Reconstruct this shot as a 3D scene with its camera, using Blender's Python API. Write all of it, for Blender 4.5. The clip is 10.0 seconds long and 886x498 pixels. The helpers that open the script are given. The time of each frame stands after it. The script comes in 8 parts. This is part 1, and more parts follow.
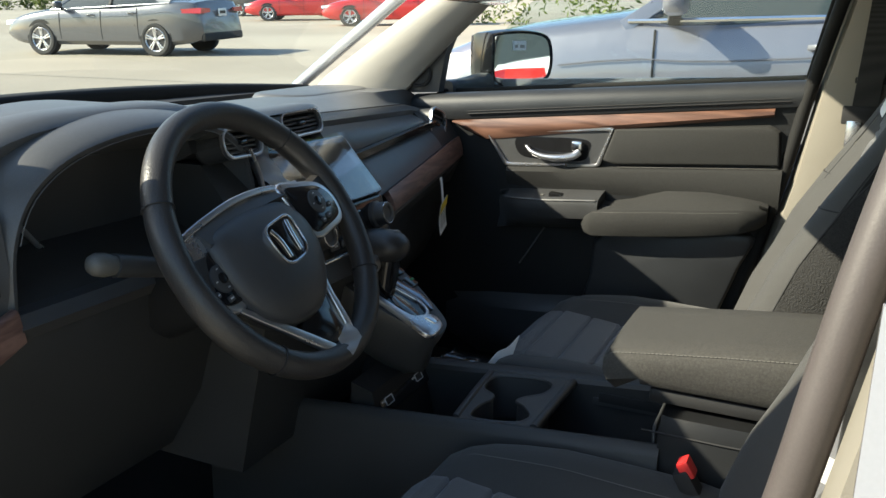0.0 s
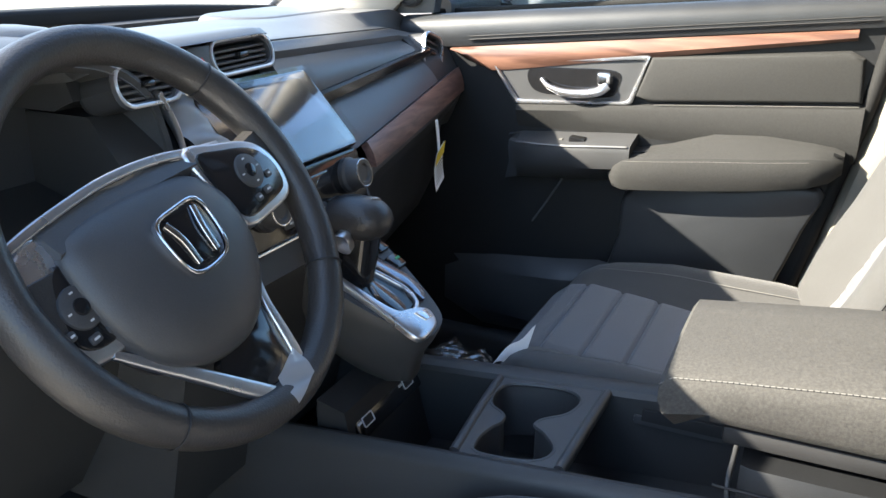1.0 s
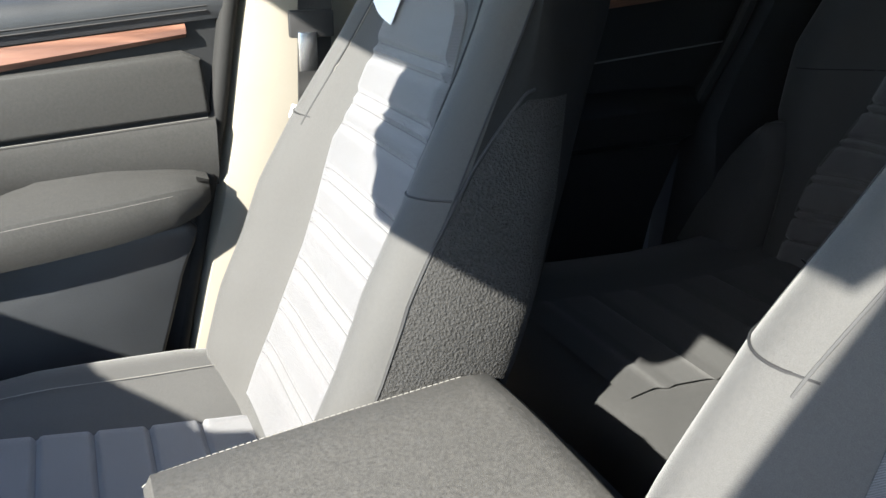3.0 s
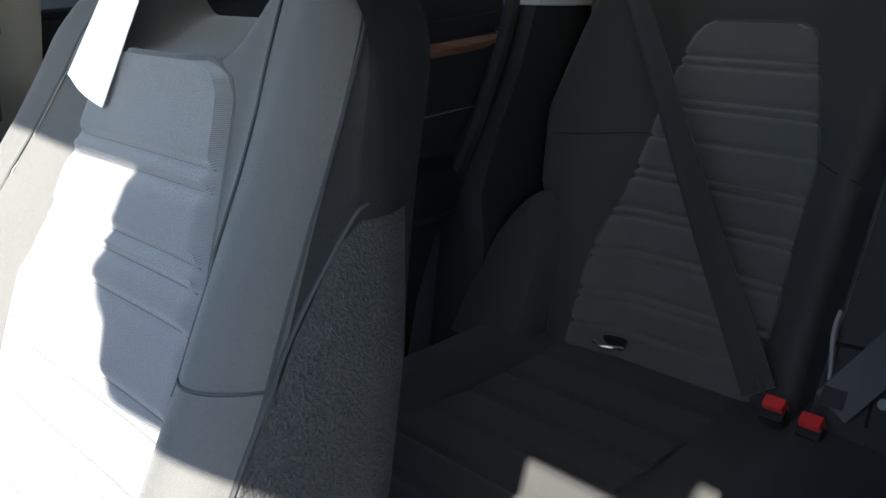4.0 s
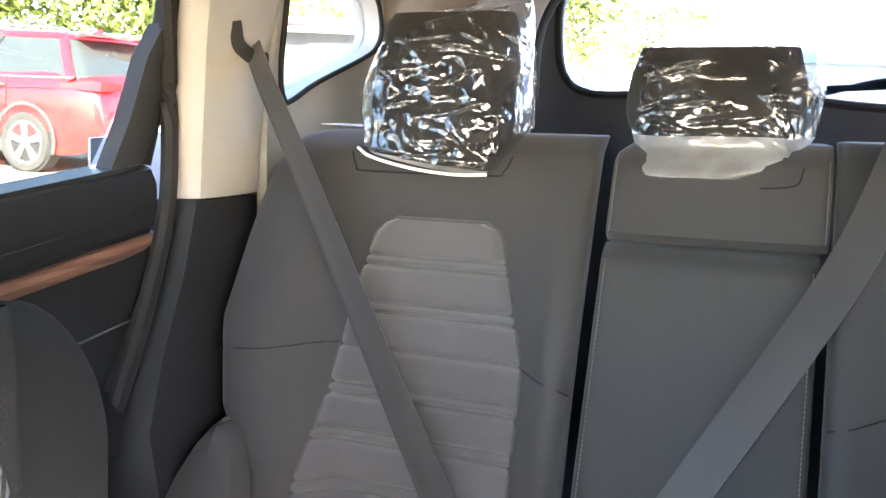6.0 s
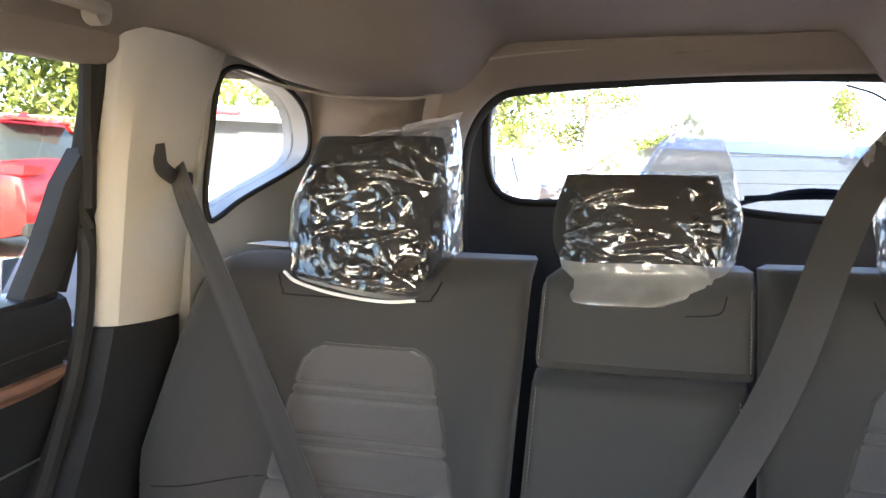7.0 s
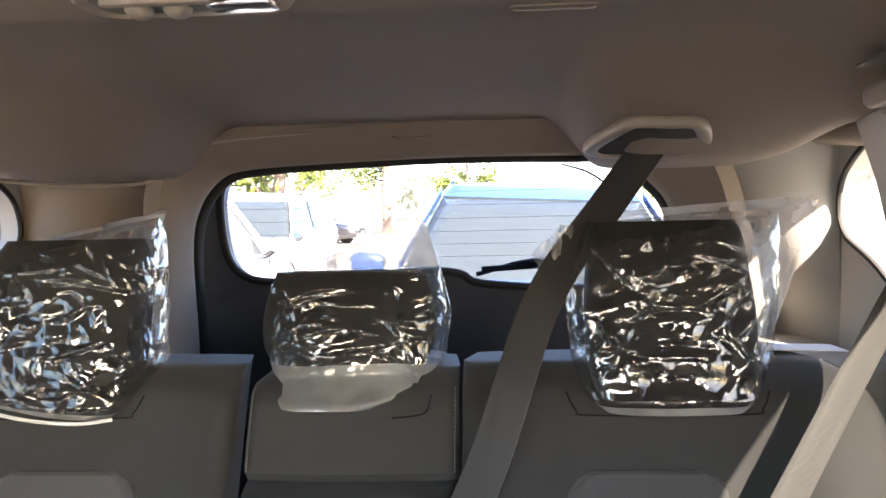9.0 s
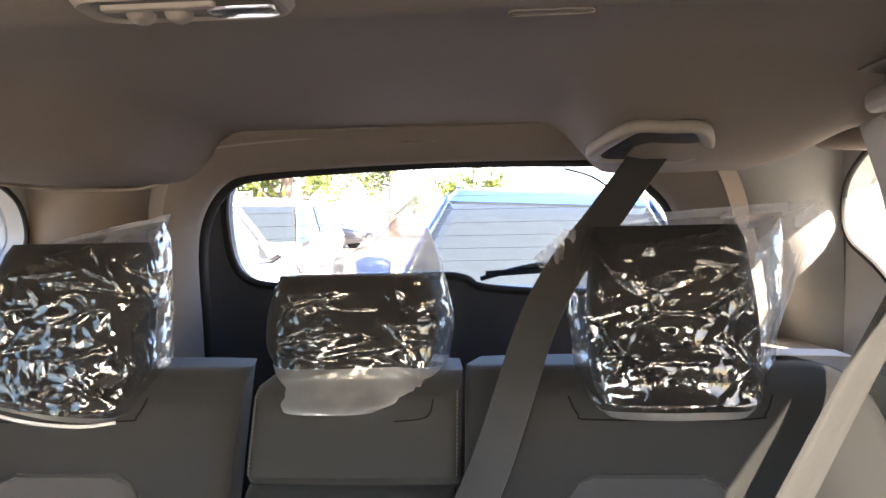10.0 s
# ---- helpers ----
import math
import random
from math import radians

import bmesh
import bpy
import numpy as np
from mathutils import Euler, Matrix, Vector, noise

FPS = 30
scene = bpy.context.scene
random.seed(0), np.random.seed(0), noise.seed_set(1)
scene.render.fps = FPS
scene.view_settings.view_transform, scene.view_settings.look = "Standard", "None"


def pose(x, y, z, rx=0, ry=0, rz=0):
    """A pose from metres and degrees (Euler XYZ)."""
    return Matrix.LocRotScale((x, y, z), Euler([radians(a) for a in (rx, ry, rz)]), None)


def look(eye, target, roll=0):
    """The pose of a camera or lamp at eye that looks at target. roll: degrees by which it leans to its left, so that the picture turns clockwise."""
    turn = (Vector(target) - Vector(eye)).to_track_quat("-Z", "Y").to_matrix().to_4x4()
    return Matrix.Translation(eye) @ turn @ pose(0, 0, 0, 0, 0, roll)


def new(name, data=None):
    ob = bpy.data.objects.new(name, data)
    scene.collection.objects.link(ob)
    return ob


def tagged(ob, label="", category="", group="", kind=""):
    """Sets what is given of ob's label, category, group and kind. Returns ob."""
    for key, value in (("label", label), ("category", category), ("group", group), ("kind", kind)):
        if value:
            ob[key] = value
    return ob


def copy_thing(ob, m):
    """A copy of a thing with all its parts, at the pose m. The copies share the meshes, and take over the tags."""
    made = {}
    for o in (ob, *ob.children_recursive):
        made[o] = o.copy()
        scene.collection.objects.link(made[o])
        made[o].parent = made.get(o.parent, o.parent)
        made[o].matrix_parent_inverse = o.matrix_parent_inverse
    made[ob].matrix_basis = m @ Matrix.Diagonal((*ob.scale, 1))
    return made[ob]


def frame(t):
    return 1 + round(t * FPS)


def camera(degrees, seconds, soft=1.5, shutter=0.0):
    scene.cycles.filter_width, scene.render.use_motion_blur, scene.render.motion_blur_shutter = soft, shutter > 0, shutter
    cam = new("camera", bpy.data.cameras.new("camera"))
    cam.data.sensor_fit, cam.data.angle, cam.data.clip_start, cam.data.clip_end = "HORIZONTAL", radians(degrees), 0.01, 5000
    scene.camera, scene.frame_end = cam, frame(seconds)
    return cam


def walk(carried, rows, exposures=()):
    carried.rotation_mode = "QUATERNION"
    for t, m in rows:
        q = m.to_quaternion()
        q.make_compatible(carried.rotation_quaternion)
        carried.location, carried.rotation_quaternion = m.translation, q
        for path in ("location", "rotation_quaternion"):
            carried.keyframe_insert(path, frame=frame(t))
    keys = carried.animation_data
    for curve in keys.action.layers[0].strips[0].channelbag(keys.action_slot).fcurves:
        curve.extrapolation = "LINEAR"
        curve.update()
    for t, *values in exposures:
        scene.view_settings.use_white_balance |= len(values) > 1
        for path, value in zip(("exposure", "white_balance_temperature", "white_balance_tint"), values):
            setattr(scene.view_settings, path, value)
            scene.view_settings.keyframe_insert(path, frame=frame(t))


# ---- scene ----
cam = camera(54.7, 10.0)
PATH = [
    (0.0, -1.186, 0.122, 1.251, -65.98, -14.75, 1.44),
    (0.5, -1.040, 0.214, 1.212, -67.87, -17.13, 2.36),
    (1.0, -0.866, 0.252, 1.217, -65.81, -19.54, 0.98),
    (1.5, -0.780, 0.287, 1.218, -70.72, -21.46, 0.10),
    (2.0, -0.718, 0.336, 1.240, -84.79, -20.76, 0.82),
    (2.5, -0.624, 0.382, 1.244, -100.33, -20.37, 1.57),
    (2.7, -0.569, 0.379, 1.232, -105.74, -20.44, 0.92),
    (3.8, -0.257, 0.332, 1.194, -131.33, -17.39, 1.11),
    (4.0, -0.212, 0.316, 1.201, -135.05, -16.34, 1.19),
    (4.5, -0.143, 0.275, 1.228, -143.34, -14.75, 0.52),
    (5.0, -0.074, 0.259, 1.234, -152.79, -11.87, 1.48),
    (5.5, -0.077, 0.203, 1.262, -155.51, -10.10, 1.07),
    (5.7, -0.066, 0.208, 1.286, -157.03, -10.12, 1.07),
    (6.8, -0.067, 0.182, 1.368, -162.05, -4.37, 0.85),
    (7.0, -0.064, 0.182, 1.378, -163.23, -3.89, 0.91),
    (7.5, -0.104, 0.159, 1.396, -166.85, -2.50, -0.09),
    (8.0, -0.137, 0.144, 1.424, -170.77, -2.16, -0.79),
    (8.5, -0.160, 0.132, 1.440, -173.82, -1.96, -0.84),
    (9.0, -0.178, 0.134, 1.453, -176.15, -1.35, -1.22),
    (9.5, -0.186, 0.131, 1.461, -176.95, -0.91, -1.32),
    (10.0, -0.183, 0.136, 1.452, -175.71, -1.01, -1.14),
]
STOPS = [(0.0, 1.4, 6200, 2), (0.5, 2.4, 6200, 5), (1.0, 2.8, 6000, 8), (1.5, 3.05, 6000, 9), (2.5, 2.55, 5800, 8), (3.8, 2.65, 5500, 7), (4.5, 5.05, 6100, 13), (5.0, 5.5, 6100, 16), (5.5, 5.95, 6300, 17), (7.0, 5.05, 6700, 18), (10.0, 4.75, 6700, 20)]
walk(cam, [(t, pose(x, y, z, 0, 0, yaw) @ pose(0, 0, 0, 90 + pitch) @ pose(0, 0, 0, 0, 0, roll)) for t, x, y, z, yaw, pitch, roll in PATH], STOPS)

# ---- sky, sun ----
world = bpy.data.worlds.new("sky")
scene.world = world
world.use_nodes = True
_nt = world.node_tree
_sky = _nt.nodes.new("ShaderNodeTexSky")
_sky.sky_type, _sky.sun_disc = "NISHITA", False
SUN_TO = Vector((-0.46, 0.73, 0.52)).normalized()
_sky.sun_elevation = math.asin(SUN_TO.z)
_sky.sun_rotation = math.atan2(SUN_TO.x, SUN_TO.y)
_nt.nodes["Background"].inputs["Strength"].default_value = 0.12
_nt.links.new(_sky.outputs[0], _nt.nodes["Background"].inputs[0])
sun = new("sun", bpy.data.lights.new("sun", "SUN"))
sun.data.energy, sun.data.angle, sun.data.color = 5.0, radians(0.6), (1.0, 0.87, 0.68)
sun.matrix_world = look(SUN_TO * 30, (0, 0, 0))


# ---- materials ----
def mat(name, color, rough=0.6, metal=0.0, var=0.18, scale=12.0, bump=0.15, bscale=600.0, bdist=0.0006, sheen=0.0, coat=0.0, spec=0.5):
    """A surface with mottling at two scales and a fine grain."""
    m = bpy.data.materials.new(name)
    m.use_nodes = True
    nt = m.node_tree
    b = nt.nodes["Principled BSDF"]
    tc = nt.nodes.new("ShaderNodeTexCoord")
    n1, n2 = nt.nodes.new("ShaderNodeTexNoise"), nt.nodes.new("ShaderNodeTexNoise")
    n1.inputs["Scale"].default_value, n1.inputs["Detail"].default_value = scale, 5
    n2.inputs["Scale"].default_value, n2.inputs["Detail"].default_value = bscale, 2
    mix = nt.nodes.new("ShaderNodeMath")
    mix.operation = "MULTIPLY_ADD"
    mix.inputs[1].default_value = 0.5
    nt.links.new(n2.outputs[0], mix.inputs[0])
    half = nt.nodes.new("ShaderNodeMath")
    half.operation = "MULTIPLY"
    half.inputs[1].default_value = 0.5
    nt.links.new(n1.outputs[0], half.inputs[0])
    nt.links.new(half.outputs[0], mix.inputs[2])
    ramp = nt.nodes.new("ShaderNodeValToRGB")
    ramp.color_ramp.elements[0].position, ramp.color_ramp.elements[1].position = 0.3, 0.7
    ramp.color_ramp.elements[0].color = (*[c * (1 - var) for c in color], 1)
    ramp.color_ramp.elements[1].color = (*[min(1, c * (1 + var)) for c in color], 1)
    nt.links.new(mix.outputs[0], ramp.inputs[0])
    nt.links.new(ramp.outputs[0], b.inputs["Base Color"])
    for n in (n1, n2):
        nt.links.new(tc.outputs["Object"], n.inputs["Vector"])
    rr = nt.nodes.new("ShaderNodeMapRange")
    rr.inputs[3].default_value, rr.inputs[4].default_value = max(0.02, rough * 0.8), min(1, rough * 1.2)
    nt.links.new(n1.outputs[0], rr.inputs[0])
    nt.links.new(rr.outputs[0], b.inputs["Roughness"])
    b.inputs["Metallic"].default_value = metal
    b.inputs["Sheen Weight"].default_value = sheen
    b.inputs["Coat Weight"].default_value = coat
    b.inputs["Coat Roughness"].default_value = 0.05
    b.inputs["Specular IOR Level"].default_value = spec
    if bump:
        bp = nt.nodes.new("ShaderNodeBump")
        bp.inputs["Strength"].default_value, bp.inputs["Distance"].default_value = bump, bdist
        nt.links.new(n2.outputs[0], bp.inputs["Height"])
        nt.links.new(bp.outputs[0], b.inputs["Normal"])
    return m


def weave(name, color, light, rough=0.85, scale=420.0, turn=(0, 0, 0.6), dist=0.0008, sheen=0.3, amount=1.0, mottle=14.0):
    """A ribbed or woven cloth: fine bands over a soft mottling."""
    m = mat(name, color, rough, var=0.2, scale=mottle, bump=0, sheen=sheen)
    nt = m.node_tree
    b = nt.nodes["Principled BSDF"]
    tc = nt.nodes["Texture Coordinate"]
    mp = nt.nodes.new("ShaderNodeMapping")
    mp.inputs["Rotation"].default_value = turn
    w = nt.nodes.new("ShaderNodeTexWave")
    w.inputs["Scale"].default_value, w.inputs["Distortion"].default_value, w.inputs["Detail"].default_value = scale / 6.2832 * 2, 1.2, 2
    w.inputs["Detail Scale"].default_value = 2.0
    nt.links.new(tc.outputs["Object"], mp.inputs["Vector"])
    nt.links.new(mp.outputs[0], w.inputs["Vector"])
    mx = nt.nodes.new("ShaderNodeMix")
    mx.data_type = "RGBA"
    old = b.inputs["Base Color"].links[0].from_socket
    f = nt.nodes.new("ShaderNodeMath")
    f.operation = "MULTIPLY"
    f.inputs[1].default_value = 0.6 * amount
    nt.links.new(w.outputs["Fac"], f.inputs[0])
    nt.links.new(f.outputs[0], mx.inputs["Factor"])
    nt.links.new(old, mx.inputs["A"])
    mx.inputs["B"].default_value = (*light, 1)
    nt.links.new(mx.outputs["Result"], b.inputs["Base Color"])
    bp = nt.nodes.new("ShaderNodeBump")
    bp.inputs["Strength"].default_value, bp.inputs["Distance"].default_value = 0.5, dist
    nt.links.new(w.outputs["Fac"], bp.inputs["Height"])
    nt.links.new(bp.outputs[0], b.inputs["Normal"])
    return m


def wood(name, dark, light, scale=9.0, stretch=(30, 2.2, 30)):
    m = mat(name, dark, 0.38, var=0.1, bump=0.05, bscale=200)
    nt = m.node_tree
    b = nt.nodes["Principled BSDF"]
    tc = nt.nodes["Texture Coordinate"]
    mp = nt.nodes.new("ShaderNodeMapping")
    mp.inputs["Scale"].default_value = stretch
    n = nt.nodes.new("ShaderNodeTexNoise")
    n.inputs["Scale"].default_value, n.inputs["Detail"].default_value, n.inputs["Distortion"].default_value = scale / 3, 8, 0.6
    nt.links.new(tc.outputs["Object"], mp.inputs["Vector"])
    nt.links.new(mp.outputs[0], n.inputs["Vector"])
    r = nt.nodes.new("ShaderNodeValToRGB")
    r.color_ramp.elements[0].position, r.color_ramp.elements[1].position = 0.36, 0.66
    r.color_ramp.elements[0].color, r.color_ramp.elements[1].color = (*dark, 1), (*light, 1)
    nt.links.new(n.outputs[0], r.inputs[0])
    nt.links.new(r.outputs[0], b.inputs["Base Color"])
    return m


def glass(name, color=(0.9, 0.95, 0.95), rough=0.0, clear=0.95):
    """A thin pane: mostly see-through, with a reflecting face."""
    m = bpy.data.materials.new(name)
    m.use_nodes = True
    nt = m.node_tree
    out = nt.nodes["Material Output"]
    nt.nodes.remove(nt.nodes["Principled BSDF"])
    t, g, mx, lw = (nt.nodes.new("ShaderNode" + k) for k in ("BsdfTransparent", "BsdfGlossy", "MixShader", "LayerWeight"))
    t.inputs[0].default_value = (*[c * clear for c in color], 1)
    g.inputs["Roughness"].default_value = rough
    pw = nt.nodes.new("ShaderNodeMath")
    pw.operation = "POWER"
    pw.inputs[1].default_value = 4.0
    nt.links.new(lw.outputs["Facing"], pw.inputs[0])
    ad = nt.nodes.new("ShaderNodeMath")
    ad.operation = "MULTIPLY_ADD"
    ad.inputs[1].default_value, ad.inputs[2].default_value = 0.5, 0.035
    nt.links.new(pw.outputs[0], ad.inputs[0])
    nt.links.new(ad.outputs[0], mx.inputs[0])
    nt.links.new(t.outputs[0], mx.inputs[1])
    nt.links.new(g.outputs[0], mx.inputs[2])
    nt.links.new(mx.outputs[0], out.inputs[0])
    return m


M_PLASTIC = mat("black_grained_plastic", (0.046, 0.0465, 0.048), 0.45, bump=0.35, bscale=900, bdist=0.0005)
M_DASH = mat("dark_dash_skin", (0.085, 0.086, 0.088), 0.42, bump=0.4, bscale=700, bdist=0.0005)
M_DOORPAD = mat("dark_door_skin", (0.022, 0.0238, 0.027), 0.45, bump=0.4, bscale=700, bdist=0.0005)
M_GATE = mat("blue_grey_gate_plastic", (0.055, 0.060, 0.075), 0.45, bump=0.3, bscale=800)
M_KNEE = mat("grained_knee_plastic", (0.034, 0.0342, 0.0345), 0.5, bump=0.35, bscale=900, bdist=0.0005)
M_LEATHER = mat("dark_wheel_leather", (0.034, 0.032, 0.031), 0.38, bump=0.5, bscale=520, bdist=0.0008)
M_GLOSS = mat("gloss_black", (0.012, 0.012, 0.013), 0.12, bump=0, var=0.1)
M_DARK = mat("deep_black", (0.014, 0.014, 0.015), 0.7, bump=0.1)
M_CHROME = mat("satin_chrome", (0.72, 0.72, 0.74), 0.2, 1.0, var=0.05, bump=0)
M_SILVER = mat("silver_trim", (0.60, 0.60, 0.62), 0.28, 0.9, var=0.06, bump=0)
M_WOOD = wood("walnut_trim", (0.085, 0.041, 0.028), (0.19, 0.098, 0.066))
M_WOODX = wood("walnut_trim_dash", (0.10, 0.055, 0.045), (0.24, 0.145, 0.115), stretch=(2.2, 30, 30))
M_DOORCLOTH = mat("black_heather_cloth", (0.021, 0.0207, 0.0197), 0.9, var=0.55, scale=260, bump=0.6, bscale=1500, bdist=0.0006)
M_HEATHER = mat("charcoal_heather_cloth", (0.046, 0.044, 0.0405), 0.9, var=0.6, scale=320, bump=0.6, bscale=1500, bdist=0.0007)
M_CLOTH = mat("charcoal_cloth", (0.042, 0.041, 0.0395), 0.8, var=0.28, scale=330, bump=0.5, bscale=1500, bdist=0.0006, sheen=0.15)
# Front seat cloth again, darkened: the shade of the rear is in its colour.
M_CLOTH_SHADED = mat("shaded_charcoal_cloth", (0.0235, 0.0236, 0.0232), 0.72, var=0.28, scale=330, bump=0.5, bscale=1500, bdist=0.0006, sheen=0.1)
M_INSERT = weave("grey_ribbed_cloth", (0.062, 0.061, 0.065), (0.145, 0.143, 0.150), 0.75, 800, (0.0, 0.8, 0.5), 0.0007)
# Front insert cloth with the rear's shade put into the colour.
M_INSERT_SHADED = weave("shaded_ribbed_cloth", (0.044, 0.0435, 0.045), (0.105, 0.104, 0.107), 0.75, 800, (0.0, 0.8, 0.5), 0.0007)
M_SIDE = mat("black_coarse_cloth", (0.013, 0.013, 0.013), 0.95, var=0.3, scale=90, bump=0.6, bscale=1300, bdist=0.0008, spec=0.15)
M_COARSE = mat("coarse_knit", (0.017, 0.0165, 0.016), 0.95, var=0.6, scale=260, bump=1.0, bscale=420, bdist=0.003)
M_STITCH = mat("pale_stitching", (0.14, 0.135, 0.125), 0.8, bump=0)
M_MARK = mat("pale_print", (0.5, 0.5, 0.5), 0.6, bump=0)
M_CARPET = mat("black_carpet", (0.02, 0.02, 0.021), 0.95, var=0.4, bump=0.8, bscale=900, bdist=0.002)
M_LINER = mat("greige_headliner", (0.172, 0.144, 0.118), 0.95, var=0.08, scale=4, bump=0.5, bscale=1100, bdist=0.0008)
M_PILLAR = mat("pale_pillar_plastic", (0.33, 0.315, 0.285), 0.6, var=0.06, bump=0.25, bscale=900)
M_BEZEL = mat("brown_grey_bezel", (0.24, 0.21, 0.175), 0.5, var=0.06, bump=0.2, bscale=900)
# Greige plastic darkened to the shade inside a recess.
M_RECESS_SHADE = mat("recess_shade_greige", (0.075, 0.066, 0.056), 0.5, var=0.06, bump=0.2)
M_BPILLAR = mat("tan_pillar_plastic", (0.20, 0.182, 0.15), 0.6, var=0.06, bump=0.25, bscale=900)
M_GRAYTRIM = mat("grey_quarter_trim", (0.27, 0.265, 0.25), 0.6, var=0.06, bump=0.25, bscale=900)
M_BELT = weave("black_webbing", (0.014, 0.014, 0.0145), (0.038, 0.038, 0.038), 0.36, 900, (0, 0, 0), 0.0004)
M_BELTC = weave("charcoal_webbing", (0.022, 0.022, 0.0217), (0.060, 0.0595, 0.058), 0.30, 900, (0, 0, 0), 0.0004)
M_BELTG = weave("grey_webbing", (0.022, 0.0205, 0.018), (0.055, 0.051, 0.044), 0.42, 900, (0, 0, 0), 0.0004)
M_BELT.node_tree.nodes["Principled BSDF"].inputs["Specular IOR Level"].default_value = 0.2
M_RED = mat("red_button", (0.62, 0.03, 0.03), 0.35, var=0.06, bump=0)
M_WHITE = mat("white_paper", (0.82, 0.82, 0.82), 0.7, var=0.04, bump=0)
M_YELLOW = mat("yellow_tag", (0.85, 0.62, 0.04), 0.6, var=0.05, bump=0)
M_BODYW = mat("silver_white_paint", (0.36, 0.37, 0.41), 0.25, 0.3, var=0.04, bump=0, coat=1)
M_RUBBER = mat("black_rubber", (0.014, 0.014, 0.014), 0.75, bump=0.2, spec=0.25)
# Seal rubber lightened to brown-grey, as if the sun lay on it.
M_RUBBER_LIT = mat("sunlit_seal_rubber", (0.062, 0.052, 0.050), 0.5, var=0.12, bump=0.2)
M_BLACKTRIM = mat("black_rear_trim", (0.0135, 0.014, 0.015), 0.5, bump=0.3, bscale=900, spec=0.25)
M_PANE = glass("window_pane")
M_TINT2 = glass("lightly_tinted_pane", (0.92, 0.95, 0.97), clear=0.80)
M_TINT3 = glass("privacy_pane", (0.92, 0.95, 1.0), clear=0.66)
M_TINT = glass("tinted_pane", (0.90, 0.95, 0.93), clear=0.50)
# Extra dark tint for the unseen driver's rear pane, to dim the sun.
M_SUNDIM = glass("sun_dimming_pane", (0.92, 0.95, 0.95), clear=0.36)
M_SCREENFILM = mat("blank_screen", (0.02, 0.023, 0.028), 0.1, var=0.1, bump=0, coat=0.6)


# ---- mesh helpers ----
def loft(rings, caps=True, closed=True):
    bm = bmesh.new()
    rows = [[bm.verts.new(p) for p in r] for r in rings]
    n = len(rings[0])
    for a, b in zip(rows, rows[1:]):
        for i in range(n if closed else n - 1):
            j = (i + 1) % n
            try:
                bm.faces.new((a[i], a[j], b[j], b[i]))
            except ValueError:
                pass
    if caps and closed:
        bm.faces.new(rows[0])
        bm.faces.new(rows[-1][::-1])
    bmesh.ops.recalc_face_normals(bm, faces=bm.faces)
    return bm


def box(cx, cy, cz, sx, sy, sz, bevel=0.0, seg=2, rot=None):
    bm = bmesh.new()
    bmesh.ops.create_cube(bm, size=1)
    bmesh.ops.scale(bm, vec=(sx, sy, sz), verts=bm.verts)
    if bevel:
        bmesh.ops.bevel(bm, geom=list(bm.edges), offset=bevel, segments=seg, profile=0.6, affect="EDGES", clamp_overlap=True)
    if rot:
        bmesh.ops.rotate(bm, matrix=Euler([radians(a) for a in rot]).to_matrix(), verts=bm.verts)
    bmesh.ops.translate(bm, vec=(cx, cy, cz), verts=bm.verts)
    return bm


def join(*bms):
    """Several pieces of one part in one mesh."""
    out = bmesh.new()
    me = bpy.data.meshes.new("tmp")
    for b in bms:
        b.to_mesh(me)
        out.from_mesh(me)
        b.free()
    bpy.data.meshes.remove(me)
    return out


def moved(bm, m):
    bmesh.ops.transform(bm, matrix=m, verts=bm.verts)
    return bm


def smooth_path(pts, n=8, closed=False):
    """Catmull-Rom through the points."""
    P = [Vector(p) for p in pts]
    out = []
    N = len(P)
    for i in range(N if closed else N - 1):
        p0 = P[i - 1] if closed or i else P[0] * 2 - P[1]
        p1, p2 = P[i], P[(i + 1) % N]
        p3 = P[(i + 2) % N] if closed or i + 2 < N else P[-1] * 2 - P[-2]
        for k in range(n):
            t = k / n
            out.append(0.5 * (2 * p1 + (p2 - p0) * t + (2 * p0 - 5 * p1 + 4 * p2 - p3) * t * t + (3 * p1 - p0 - 3 * p2 + p3) * t**3))
    if not closed:
        out.append(P[-1])
    return out


def sweep(path, profile, up=(0, 0, 1), closed=False, caps=True, scale=None):
    """A profile of (side, up) pairs carried along a path."""
    path = [Vector(p) for p in path]
    rings = []
    n = len(path)
    for i, p in enumerate(path):
        a = path[(i - 1) % n] if closed or i else path[0]
        b = path[(i + 1) % n] if closed or i < n - 1 else path[-1]
        d = (b - a).normalized()
        side = d.cross(Vector(up))
        side = side.normalized() if side.length > 1e-6 else Vector((1, 0, 0))
        u = side.cross(d)
        k = scale[i] if scale else 1
        rings.append([p + side * s * k + u * h * k for s, h in profile])
    if closed:
        rings.append(rings[0])
        bm = loft(rings, caps=False)
        bmesh.ops.remove_doubles(bm, verts=bm.verts, dist=1e-6)
        bmesh.ops.recalc_face_normals(bm, faces=bm.faces)
        return bm
    return loft(rings, caps=caps)


def circle(r, n=10, ry=None):
    return [(r * math.cos(2 * math.pi * i / n), (ry or r) * math.sin(2 * math.pi * i / n)) for i in range(n)]


def rrect(w, h, r, n=4):
    """A rounded rectangle about the origin, as (a, b) pairs."""
    out = []
    r = min(r, w / 2, h / 2)
    for cx, cy, a0 in ((w / 2 - r, h / 2 - r, 0), (-w / 2 + r, h / 2 - r, 90), (-w / 2 + r, -h / 2 + r, 180), (w / 2 - r, -h / 2 + r, 270)):
        for k in range(n + 1):
            a = radians(a0 + 90 * k / n)
            out.append((cx + r * math.cos(a), cy + r * math.sin(a)))
    return out


